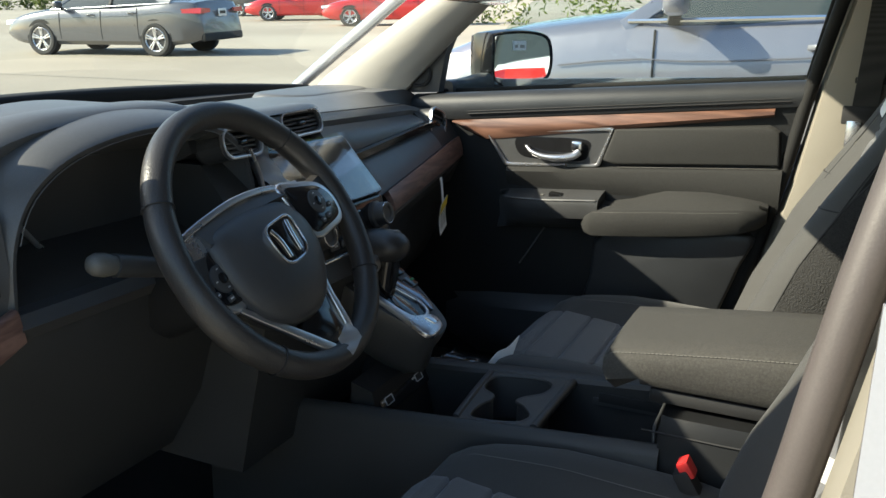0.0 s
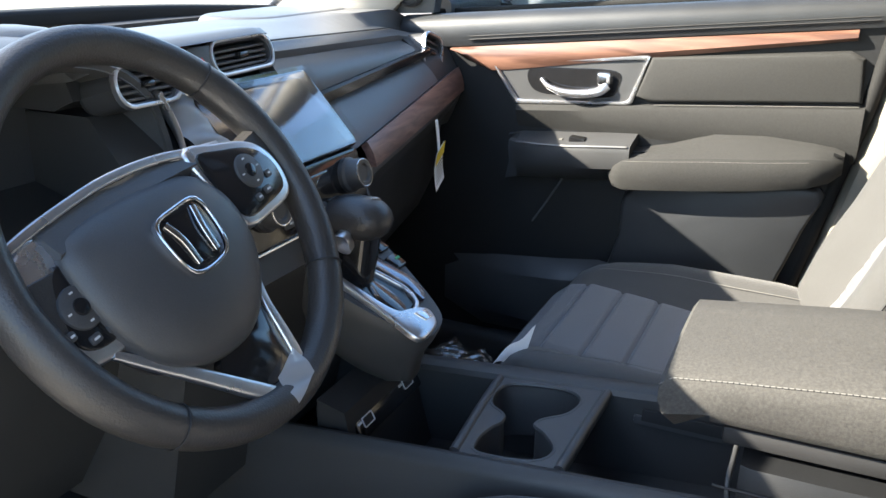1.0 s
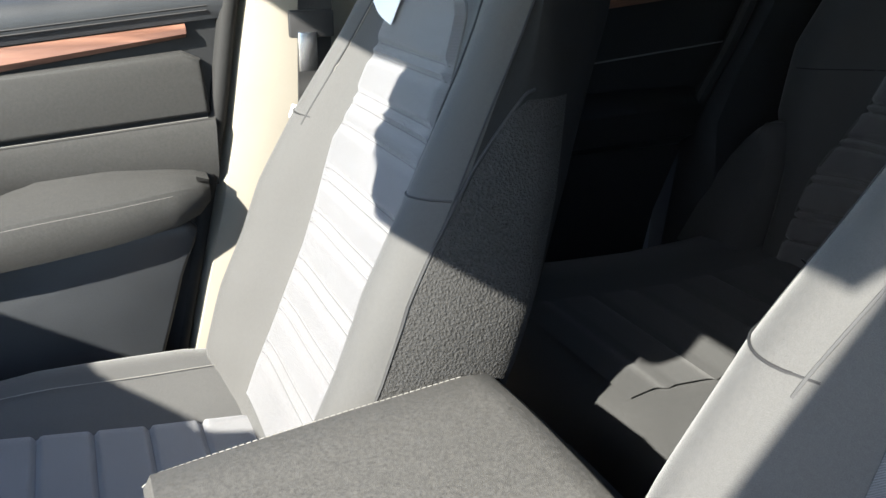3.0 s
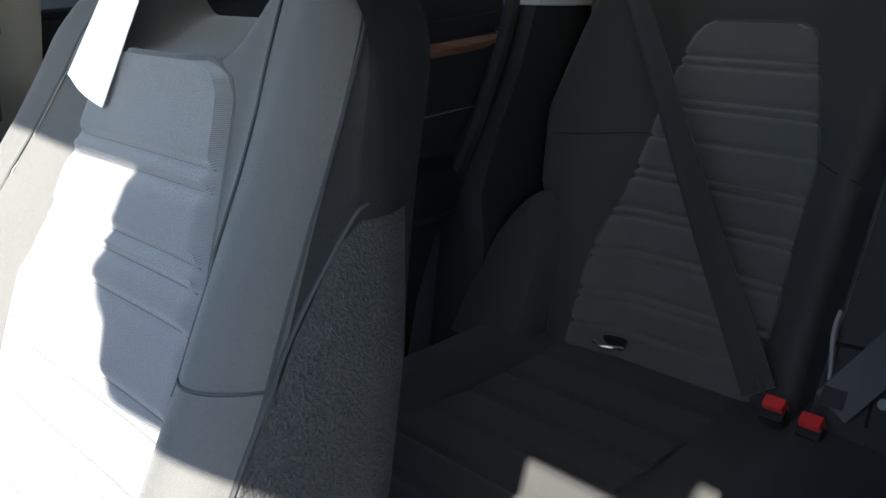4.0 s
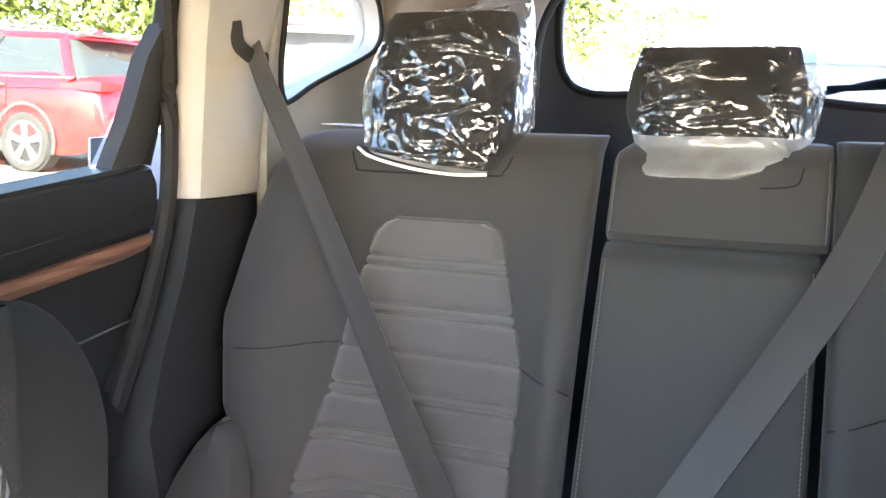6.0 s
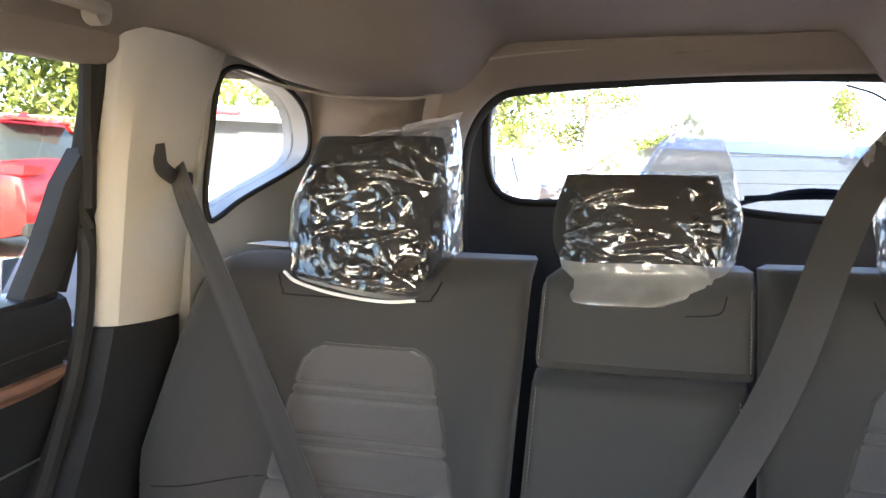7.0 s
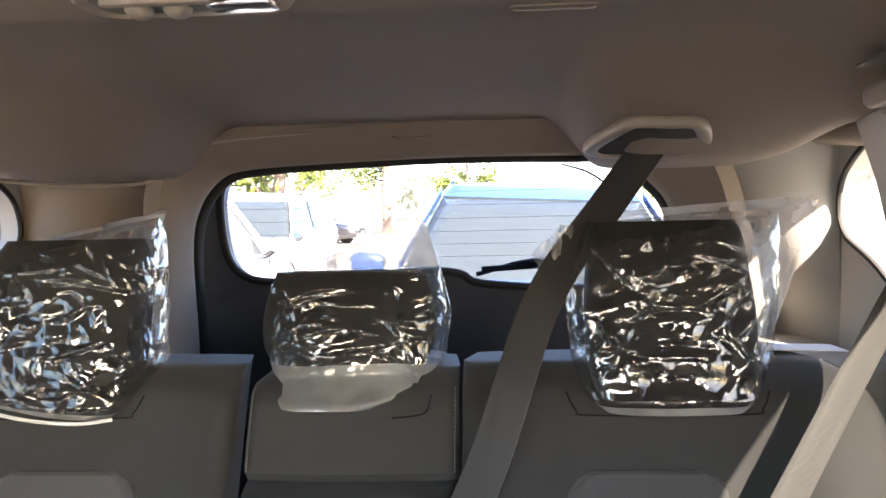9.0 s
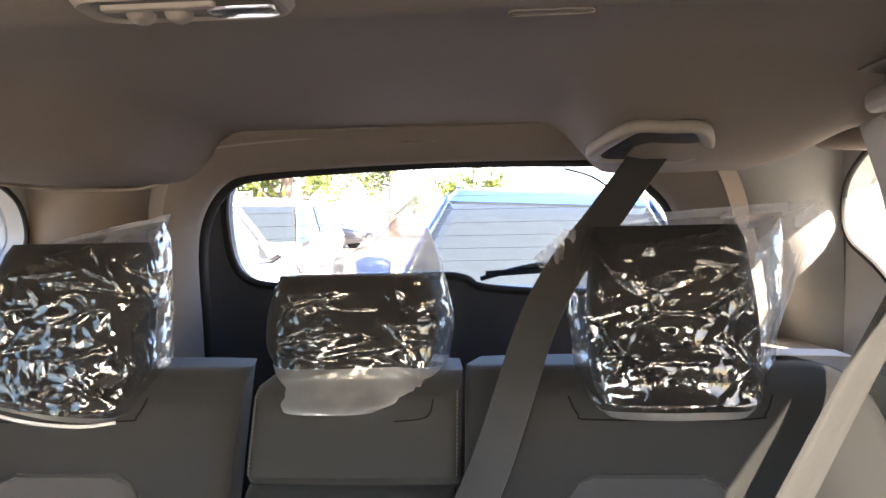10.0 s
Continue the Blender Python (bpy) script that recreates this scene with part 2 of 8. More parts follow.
def tube(pts, r, n=8, closed=False):
    return sweep(pts, circle(r, n), closed=closed)


def plate(outline, thick, holes=(), axis="x", at=0.0, lift=None):
    """A sheet with openings: outline and holes in the plane across the axis, thick along it from at; lift(a, b) moves it along the axis."""
    bm = bmesh.new()
    put = {"x": lambda a, b: (0, a, b), "y": lambda a, b: (a, 0, b), "z": lambda a, b: (a, b, 0)}[axis]
    edges = []
    for loop in (outline, *holes):
        vs = [bm.verts.new(put(a, b)) for a, b in loop]
        edges += [bm.edges.new((v, w)) for v, w in zip(vs, vs[1:] + vs[:1])]
    bmesh.ops.triangle_fill(bm, edges=edges, use_beauty=True)
    k = "xyz".index(axis)
    geo = bmesh.ops.extrude_face_region(bm, geom=list(bm.faces))
    new_vs = {v for v in geo["geom"] if isinstance(v, bmesh.types.BMVert)}
    for v in bm.verts:
        ab = [v.co[i] for i in range(3) if i != k]
        v.co[k] = at + (lift(*ab) if lift else 0) + (thick if v in new_vs else 0)
    bmesh.ops.recalc_face_normals(bm, faces=bm.faces)
    return bm


def sheet(fn, nu, nv, thick=0.0):
    """A surface from fn(u, v), u and v from 0 to 1; with thickness, closed by a back at fn(u, v, thick)."""
    bm = bmesh.new()
    g = [[bm.verts.new(fn(i / nu, j / nv)) for i in range(nu + 1)] for j in range(nv + 1)]
    for j in range(nv):
        for i in range(nu):
            bm.faces.new((g[j][i], g[j][i + 1], g[j + 1][i + 1], g[j + 1][i]))
    bmesh.ops.recalc_face_normals(bm, faces=bm.faces)
    if thick:
        bmesh.ops.solidify(bm, geom=list(bm.faces), thickness=thick)
    return bm


def settle(bm, angle=38):
    for f in bm.faces:
        f.smooth = True
    lim = radians(angle)
    for e in bm.edges:
        e.smooth = len(e.link_faces) == 2 and e.calc_face_angle(0) < lim


def thing(name, label, category, base=(0, 0, 0), group="", kind=""):
    e = new(name)
    e.empty_display_size = 0.05
    e.location = base
    return tagged(e, label, category, group, kind)


def part(name, bm, material, parent=None, label="", angle=38, shadow=True):
    settle(bm, angle)
    me = bpy.data.meshes.new(name)
    bm.to_mesh(me)
    bm.free()
    me.materials.append(material)
    ob = new(name, me)
    if parent is not None:
        ob.parent = parent
        top, m = parent, Matrix.Identity(4)
        while top is not None:
            m = Matrix.LocRotScale(top.location, top.rotation_euler, top.scale) @ m if top.type == "EMPTY" else m
            top = top.parent
        if parent.type == "EMPTY":
            ob.matrix_parent_inverse = m.inverted()
    if label:
        ob["label"] = label
    if not shadow:
        ob.visible_shadow = False
    return ob


def alone(name, bm, material, label, category, group="", kind="", angle=38):
    return tagged(part(name, bm, material, angle=angle), label, category, group, kind)


def lerp(a, b, t):
    return a + (b - a) * t


def curve1(pairs, t):
    """Straight interpolation in a table of (t, value)."""
    return float(np.interp(t, [p[0] for p in pairs], [p[1] for p in pairs]))


def ease(t):
    t = min(1, max(0, t))
    return t * t * (3 - 2 * t)

# ---- the car's shell ----
def ground_z(x, y):
    return 0.05 * x - 0.015 * y


def side_wall(s):
    """Rear quarter of one side (s: 1 right, -1 left): trim with the arched window, and outer skin."""
    hole = [(p.x, p.y) for p in smooth_path([(-0.952, 1.332, 0), (-0.940, 1.380, 0), (-0.943, 1.45, 0), (-0.950, 1.53, 0), (-0.985, 1.558, 0), (-1.06, 1.562, 0), (-1.165, 1.549, 0), (-1.24, 1.517, 0), (-1.270, 1.468, 0), (-1.258, 1.432, 0), (-1.205, 1.408, 0), (-1.055, 1.362, 0), (-0.978, 1.332, 0)], 4, True)]
    hole = [(a + 0.010 if s > 0 else a + 0.085 * ease((-0.97 - a) / 0.25), b) for a, b in hole]
    outer = [(-0.93, 1.62), (-0.90, 1.30), (-0.88, 0.62), (-1.85, 0.62), (-1.85, 1.2), (-1.60, 1.45), (-1.38, 1.64)]

    def lift(a, b):
        return s * ((0.645 if s > 0 else 0.70) - 0.10 * max(0, b - 1.35) - 0.06 * max(0, -a - 1.25))

    side = thing("quarter_trim", "pale grey moulded quarter trim round the arched rear side window", "trim panel", (s * 0.64, -1.2, 0.62), kind="structure")
    part("panel", plate(outer, s * 0.05, [hole], "x", 0, lift), M_GRAYTRIM, side, angle=60)
    rim = [(lift(a, b) - s * 0.004, a, b) for a, b in hole]
    part("window_seal", sweep(rim, circle(0.0045, 8), closed=True, up=(1, 0, 0)), M_RUBBER, side)
    pane = [(a, b) for a, b in hole]
    part("pane", plate(pane, s * 0.004, (), "x", s * 0.03, lift), M_TINT2, side, shadow=False)


for s in (1, -1):
    side_wall(s)


def c_pillar(s):
    p = thing("pillar_c", "pale upper and dark lower rear door pillar trim", "pillar", (s * 0.66, -0.8, 0.6), kind="structure")
    up = []
    for z, y0, y1, x in ((1.195, -0.745, -0.90, 0.655), (1.25, -0.75, -0.915, 0.655), (1.40, -0.752, -0.935, 0.645), (1.5, -0.745, -0.945, 0.628), (1.60, -0.73, -0.955, 0.60)):
        up.append([(s * (x + dx), lerp(y0, y1, t), z) for t, dx in ((0, 0.06), (0.0, 0.02), (0.07, 0.004), (0.2, 0.0), (0.45, -0.006), (0.75, -0.004), (0.95, 0.004), (1, 0.03), (1, 0.06))])
    part("upper_trim", loft(up), M_PILLAR, p, "pale beige-grey upper trim")
    lo = []
    for z, y0, y1, x in ((1.193, -0.743, -0.90, 0.655), (1.1, -0.705, -0.89, 0.65), (1.0, -0.64, -0.85, 0.638), (0.92, -0.59, -0.80, 0.62), (0.85, -0.58, -0.78, 0.60), (0.70, -0.55, -0.76, 0.585), (0.60, -0.52, -0.75, 0.58)):
        lo.append([(s * (x + dx), lerp(y0, y1, t), z) for t, dx in ((0, 0.09), (0.0, 0.03), (0.05, 0.006), (0.2, 0.0), (0.45, -0.01), (0.75, -0.012), (0.95, 0.004), (1, 0.03), (1, 0.09))])
    part("lower_trim", loft(lo), M_BLACKTRIM, p, "dark grey lower trim")
    part("seal", sweep(smooth_path([(s * 0.672, -0.725, 1.60), (s * 0.69, -0.738, 1.4), (s * 0.69, -0.728, 1.2), (s * 0.68, -0.66, 1.05), (s * 0.672, -0.585, 0.93)], 8), circle(0.012, 8)), M_RUBBER, p)
    return p


for s in (1, -1):
    c_pillar(s)


def headliner_z(x, y):
    z = curve1([(-1.34, 1.632), (-1.25, 1.624), (-1.0, 1.622), (-0.7, 1.627), (-0.52, 1.620), (-0.46, 1.610), (-0.425, 1.596), (-0.41, 1.5935), (-0.39, 1.5945), (-0.34, 1.601), (0.0, 1.608), (0.3, 1.60), (0.45, 1.588)], y)
    # shoulders in both rear corners, the one on the driver's side holding the belt outlet
    k = ease((abs(x) - 0.24) / 0.12) * ease((-y - 0.70) / 0.36)
    e = min(1, abs(x) / 0.66)
    z -= 0.075 * max(0, (e - 0.6) / 0.4) ** 2 * (1 - k)
    return z - 0.082 * k * (1 - 0.5 * ease((abs(x) - 0.54) / 0.10))


ceil = sheet(lambda u, v: (lerp(-0.655, 0.655, u), lerp(-1.345, 0.47, v), headliner_z(lerp(-0.655, 0.655, u), lerp(-1.345, 0.47, v))), 72, 170)
alone("ceiling", ceil, M_LINER, "greige woven headliner with moulded edges", "ceiling", kind="structure")
roof = sheet(lambda u, v: (lerp(-0.66, 0.66, u), lerp(-1.45, 0.66, v), 1.665 - 0.07 * abs(2 * u - 1) ** 3 - 0.09 * max(0, lerp(-1.45, 0.66, v)) ** 2 - 0.05 * max(0, -lerp(-1.45, 0.66, v) - 0.9) ** 2), 16, 24, 0.01)
alone("roof", roof, M_BODYW, "silver-white painted roof panel of the car", "roof", kind="structure")


def roof_rail(s):
    """Soft trim between headliner and door opening."""
    pts = smooth_path([(s * 0.60, 0.58, 1.545), (s * 0.66, 0.1, 1.55), (s * 0.675, -0.4, 1.56), (s * 0.675, -0.8, 1.575), (s * 0.67, -1.1, 1.60), (s * 0.62, -1.4, 1.64)], 8)
    return sweep(pts, rrect(0.075, 0.085, 0.03))


for s in (1, -1):
    alone("roof_rail_trim", roof_rail(s), M_LINER, "greige roof rail trim above the door openings", "trim", kind="structure")

def d_pillar(s):
    """Moulded trim between the rear side window and the tailgate opening."""
    rows = []
    for z, ya, xa, xb, yb in ((0.95, -1.30, 0.645, 0.60, -1.66), (1.15, -1.30, 0.645, 0.57, -1.62), (1.28, -1.295, 0.645, 0.545, -1.54), (1.40, -1.29, 0.64, 0.50, -1.44), (1.50, -1.28, 0.632, 0.46, -1.36), (1.58, -1.25, 0.622, 0.43, -1.315), (1.615, -1.20, 0.61, 0.40, -1.29), (1.645, -1.15, 0.58, 0.36, -1.27)):
        xb = xb - 0.02 if s > 0 else xb + 0.05
        xa = xa if s > 0 else xa + 0.055
        ya = ya if s > 0 else ya + 0.085
        row = []
        for k in range(11):
            t = k / 10
            bow = 0.035 * math.sin(math.pi * t)
            row.append((s * (lerp(xa, xb, t) - bow * 0.5), lerp(ya, yb, t) + bow, z))
        rows.append(row)
    bm = loft(rows, caps=False, closed=False)
    bmesh.ops.solidify(bm, geom=list(bm.faces), thickness=0.01)
    # Lit and shaded tone of one trim: lighter on the sunny driver's side.
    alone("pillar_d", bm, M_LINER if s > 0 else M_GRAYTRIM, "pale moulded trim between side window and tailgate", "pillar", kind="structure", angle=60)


for s in (1, -1):
    d_pillar(s)

# tailgate: lining, glass, frame
def gate_y(z):
    return -1.393 + 0.72 * (z - 1.51) if z > 1.2 else -1.393 + 0.72 * (1.2 - 1.51) + 0.15 * (z - 1.2)


gate = thing("tailgate", "dark grey tailgate lining with a wide rounded window", "tailgate", (0, -1.6, 0.6), kind="structure")
win = [(p.x, p.y) for p in smooth_path([(0.27, 1.558, 0), (-0.07, 1.575, 0), (-0.40, 1.562, 0), (-0.47, 1.50, 0), (-0.475, 1.42, 0), (-0.43, 1.345, 0), (-0.30, 1.335, 0), (-0.14, 1.347, 0), (-0.10, 1.367, 0), (-0.03, 1.372, 0), (0.20, 1.358, 0), (0.30, 1.362, 0), (0.338, 1.40, 0), (0.335, 1.48, 0), (0.315, 1.54, 0)], 4, True)]
rim0 = [(p.x, p.y) for p in smooth_path([(0.30, 1.605, 0), (-0.07, 1.625, 0), (-0.43, 1.605, 0), (-0.53, 1.50, 0), (-0.56, 1.35, 0), (-0.58, 1.20, 0), (-0.58, 0.65, 0), (0.58, 0.65, 0), (0.58, 1.2, 0), (0.50, 1.27, 0), (0.45, 1.40, 0), (0.41, 1.54, 0)], 3, True)]
part("lining", plate(rim0, -0.045, [win], "y", 0, lambda a, b: gate_y(b)), M_GATE, gate, "dark blue-grey moulded lining", 50)
part("glass", plate(win, -0.004, (), "y", -0.028, lambda a, b: gate_y(b)), M_TINT3, gate, shadow=False)
part("window_seal", sweep([(a, gate_y(b) + 0.003, b) for a, b in win], circle(0.008, 8), closed=True, up=(0, 1, 0)), M_RUBBER, gate)
# moulded frame of the opening: from the roof lining to a rolled lip, and the black seal inside it
ARCH_OUT = [(0.405, -1.30, 0.98), (0.400, -1.27, 1.15), (0.385, -1.245, 1.30), (0.378, -1.225, 1.42), (0.368, -1.215, 1.52), (0.328, -1.213, 1.588), (0.268, -1.215, 1.606), (0.083, -1.215, 1.618), (-0.099, -1.215, 1.620), (-0.277, -1.215, 1.621), (-0.42, -1.215, 1.612), (-0.50, -1.22, 1.56), (-0.545, -1.24, 1.44), (-0.575, -1.27, 1.28), (-0.60, -1.30, 0.98)]
ARCH_IN = [(0.412, -1.56, 0.98), (0.402, -1.48, 1.15), (0.385, -1.42, 1.28), (0.368, -1.36, 1.425), (0.343, -1.33, 1.496), (0.300, -1.31, 1.543), (0.245, -1.30, 1.560), (0.098, -1.30, 1.568), (-0.093, -1.30, 1.573), (-0.281, -1.30, 1.571), (-0.365, -1.30, 1.565), (-0.426, -1.31, 1.524), (-0.470, -1.34, 1.462), (-0.52, -1.42, 1.28), (-0.56, -1.56, 0.98)]
ao, ai = smooth_path(ARCH_OUT, 6), smooth_path(ARCH_IN, 6)
mid_in = Vector((-0.05, -1.3, 1.30))
rows_ = []
for p, q in zip(ao, ai):
    inn = (mid_in - q)
    inn.y = 0
    inn.normalize()
    bulge = inn * 0.010
    rows_.append([p - inn * 0.03 + Vector((0, -0.01, 0)), p, p + Vector((0, -0.010, 0)) + inn * 0.006, p.lerp(q, 0.35) + bulge, p.lerp(q, 0.7) + bulge * 1.3, q + Vector((0, 0.008, 0)) + inn * 0.002, q, q - inn * 0.012 + Vector((0, -0.012, 0)), q - inn * 0.05 + Vector((0, -0.012, 0))])
alone("tailgate_arch", loft(rows_, caps=False, closed=False), M_LINER, "greige moulded trim framing the tailgate opening", "trim", kind="structure", angle=60)
seal = [q + Vector((0, -0.022, 0)) + Vector((q.x + 0.05, 0, q.z - 1.30)).normalized() * 0.004 for q in ai]
alone("tailgate_seal", sweep(seal, rrect(0.022, 0.030, 0.010), up=(0, 1, 0.6)), M_RUBBER, "black rubber seal round the tailgate opening", "seal", kind="structure")
alone("cargo_wall_back", box(0, -1.95, 0.6, 1.6, 0.05, 0.9), M_DARK, "dark lower tailgate wall", "wall", kind="structure")
alone("floor", join(box(0, 0.3, 0.33, 1.5, 2.6, 0.06), box(0, -1.35, 0.60, 1.3, 1.1, 0.05)), M_CARPET, "black carpeted car floor", "floor", kind="structure")


# ---- seats ----
def back_mesh(zs, left, right, yf, bol, thick, nf=28, nb=8, rim=0.03):
    """A seat back: rings over height, with bolsters bol(u, z) in front."""
    rings = []
    for z in zs:
        a, b, y = left(z), right(z), yf(z)
        th = thick(z) if callable(thick) else thick
        ring = []
        for i in range(nf + 1):
            u = -math.cos(math.pi * i / nf)
            e = max(0, (abs(u) - 0.90) / 0.10)
            ring.append((lerp(a, b, (u + 1) / 2), y + bol(u, z) - rim * (1 - math.sqrt(max(0, 1 - e * e))), z))
        for i in range(1, nb):
            u = math.cos(math.pi * i / nb)
            ring.append((lerp(a, b, (u + 1) / 2), y - th + 0.02 * abs(u) ** 4, z))
        rings.append(ring)
    return loft(rings)


def axes(o, a, b):
    """A frame at o: first axis a, second about b, third across both."""
    a = Vector(a).normalized()
    c = a.cross(Vector(b)).normalized()
    b = c.cross(a)
    m = Matrix((a, b, c)).transposed().to_4x4()
    m.translation = o
    return m


def slab(outline, z0, z1, bevel=0.0, seg=2):
    """A flat shape with rounded rims, from z0 to z1 in its own frame."""
    n = len(outline)
    cx = sum(p[0] for p in outline) / n
    cy = sum(p[1] for p in outline) / n
    w = max(max(abs(p[0] - cx) for p in outline), 1e-6)
    h = max(max(abs(p[1] - cy) for p in outline), 1e-6)
    rings = [[(a, b, z0) for a, b in outline]]
    steps = [(0.0, 1.0)] if not bevel else [(math.sin(radians(90 * k / seg)), 1 - math.cos(radians(90 * k / seg))) for k in range(seg + 1)]
    if not bevel:
        rings.append([(a, b, z1) for a, b in outline])
    else:
        for up_, inn in steps:
            rings.append([(cx + (a - cx) * (1 - inn * bevel / w), cy + (b - cy) * (1 - inn * bevel / h), z1 - bevel + up_ * bevel) for a, b in outline])
    return loft(rings)


def stitches(path, step=0.0052, radius=0.0007):
    """A row of short thread stitches along a path, as one mesh."""
    pts = [Vector(p) for p in path]
    bits = []
    for a, b in zip(pts, pts[1:]):
        n = max(1, round((b - a).length / step))
        for k in range(n):
            bits.append(tube([a.lerp(b, (k + 0.14) / n), a.lerp(b, (k + 0.5) / n) + Vector((0, 0.0003, 0)), a.lerp(b, (k + 0.86) / n)], radius, 5))
    return join(*bits)


def groove(z, seams, w=0.0036, d=0.0050):
    g = 0
    for s0 in seams:
        g = max(g, math.exp(-(((z - s0) / w) ** 2)))
    return -d * g


def trimmed_insert(name, fn, seams, lo, hi, owner, out, cloth):
    """A pleated cloth panel with a sewn line in each pleat and a piped edge."""
    ins = part(name, sheet(fn, 26, 220), cloth, owner, "grey ribbed cloth panel with stitched pleats")
    off = Vector(out)
    for s0 in seams:
        v = (s0 - lo) / (hi - lo)
        if 0 < v < 1:
            part("pleat_seam", tube([Vector(fn(u, v)) - off * 0.0002 for u in np.linspace(0.02, 0.98, 22)], 0.0007, 4), M_CLOTH, ins)
    edge = [fn(0, v) for v in np.linspace(0, 1, 46)] + [fn(u, 1) for u in np.linspace(0.1, 0.9, 9)] + [fn(1, v) for v in np.linspace(1, 0, 46)]
    part("piping", tube([Vector(p) - off * 0.0035 for p in edge], 0.0036, 6), M_CLOTH, ins, "charcoal piped edge")
    return ins


def front_seat(sx, dy=0.0, dz=0.0, name_label="", mid_x=0.365):
    """A front seat; sx: 1 passenger, -1 driver."""
    cx = mid_x * sx
    seat = thing("car_seat", name_label, "seat", (cx, 0.35 + dy, 0.36), "front seats")

    def yf(z):
        return dy + curve1([(0.60, 0.235), (0.70, 0.195), (0.85, 0.128), (1.0, 0.074), (1.14, 0.022), (1.22, 0.0), (1.26, -0.02)], z - dz)

    TOP = 1.230

    def cap(z):
        q = min(1, max(0, (z - dz - 1.150) / (TOP - 1.150)))
        return 1 - math.sqrt(max(0, 1 - q * q))

    def hw(z):
        return curve1([(0.55, 0.20), (0.62, 0.235), (0.75, 0.252), (0.90, 0.252), (1.0, 0.240), (1.08, 0.220), (1.15, 0.206), (1.24, 0.198)], z - dz)

    def crest(z):
        return curve1([(0.6, 0.02), (0.70, 0.060), (0.78, 0.070), (0.92, 0.066), (1.02, 0.046), (1.10, 0.026), (1.18, 0.012), (1.25, 0.006)], z - dz)

    def tap(z):
        return curve1([(0.6, 0.10), (0.92, 0.078), (1.0, 0.066), (1.1, 0.046), (1.18, 0.026), (1.25, 0.020)], z - dz)

    cache = {}

    def section(z):
        """Half of the seat back's outline at one height, from the middle of the front round to the middle of the back."""
        if z not in cache:
            c, y, k, t, th = cap(z), yf(z), crest(z), tap(z), 0.135
            w = hw(z) - 0.075 * c
            fwd, aft = 0.050 * c, 0.045 * c
            row = [(0, y), (0.40, y), (0.55, y + 0.10 * k), (0.70, y + 0.72 * k), (0.82, y + k), (0.92, y + 0.86 * k - 0.006), (0.98, y + 0.45 * k - 0.018), (1.0, y - 0.42 * t), (0.985, y - 0.90 * t), (0.90, y - lerp(t, th, 0.30)), (0.76, y - lerp(t, th, 0.72)), (0.55, y - th), (0, y - th)]
            lo_y, hi_y = y - th + aft, y + k - fwd
            pts = [(q * w, min(max(v - (fwd if i < 7 else 0) + (aft if i > 7 else 0), lo_y), max(hi_y, lo_y + 0.004)), 0) for i, (q, v) in enumerate(row)]
            cache[z] = smooth_path(pts, 5)
        return cache[z]

    def dip(x, z):
        return z - 0.046 * ease((0.105 - abs(x - cx)) / 0.055) * ease((z - dz - 1.14) / 0.08)

    def skin(s, z, out=0.0):
        """A point of the seat back; s from 0 (front) to 1 (back), signed by side."""
        sec = section(z)
        f = min(abs(s), 0.99999) * (len(sec) - 1)
        i = int(f)
        p = sec[i].lerp(sec[i + 1], f - i)
        d = sec[i + 1] - sec[i]
        nrm = Vector((-d.y, d.x, 0))
        nrm = -nrm.normalized() if nrm.length > 1e-9 else Vector((0, 1, 0))
        if abs(s) < 0.03:
            nrm = Vector((0, 1, 0))
        nrm = nrm if nrm.dot(p - Vector((0, yf(z) - 0.06, 0))) > 0 else -nrm
        p = p + nrm * out
        x = cx + (p.x if s > 0 else -p.x)
        return Vector((x, p.y, dip(x, z)))

    zs = [z + dz for z in list(np.linspace(0.60, 1.15, 34)) + [1.160, 1.170, 1.180, 1.190, 1.200, 1.208, 1.215, 1.222, 1.2255, 1.228, 1.2292, 1.2298, 1.230]]
    N = 60
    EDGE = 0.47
    back = part("backrest", loft([[skin(s, z) for s in np.linspace(-EDGE, EDGE, 61)] for z in zs], caps=False, closed=False), M_CLOTH, seat, angle=60)
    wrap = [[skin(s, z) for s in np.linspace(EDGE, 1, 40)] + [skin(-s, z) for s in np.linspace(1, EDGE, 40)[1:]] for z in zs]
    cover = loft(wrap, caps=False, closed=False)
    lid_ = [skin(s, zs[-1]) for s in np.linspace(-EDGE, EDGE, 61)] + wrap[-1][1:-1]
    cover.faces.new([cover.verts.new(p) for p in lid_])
    # Sides and back get a blacker cloth that stands for blocked door light.
    part("shaded_side_cover", cover, M_SIDE, back, "cloth side and back cover, blackened to stand for shade", angle=60)
    seams = [1.094, 1.080, 1.037, 1.023, 0.998, 0.945, 0.931, 0.893, 0.879, 0.835, 0.821, 0.785, 0.771, 0.730, 0.716]

    def ins(u, v):
        z = lerp(0.665, 1.158, v)
        w = curve1([(0.665, 0.135), (0.98, 0.138), (1.03, 0.122), (1.12, 0.100), (1.14, 0.093), (1.150, 0.084), (1.155, 0.072), (1.158, 0.055)], z)
        uu = 2 * u - 1
        e = max(0, (abs(uu) - 0.90) / 0.10)
        q = uu * w / hw(z + dz)
        sec = section(z + dz)
        y = float(np.interp(abs(uu * w), [p.x for p in sec[:22]], [p.y for p in sec[:22]]))
        return (cx + uu * w, y + 0.010 + groove(z, seams, 0.0055, 0.0060) * (1 - e) - 0.009 * e * e, z + dz)

    trimmed_insert("backrest_insert", ins, seams, 0.665, 1.158, back, (0, 1, 0), M_INSERT)
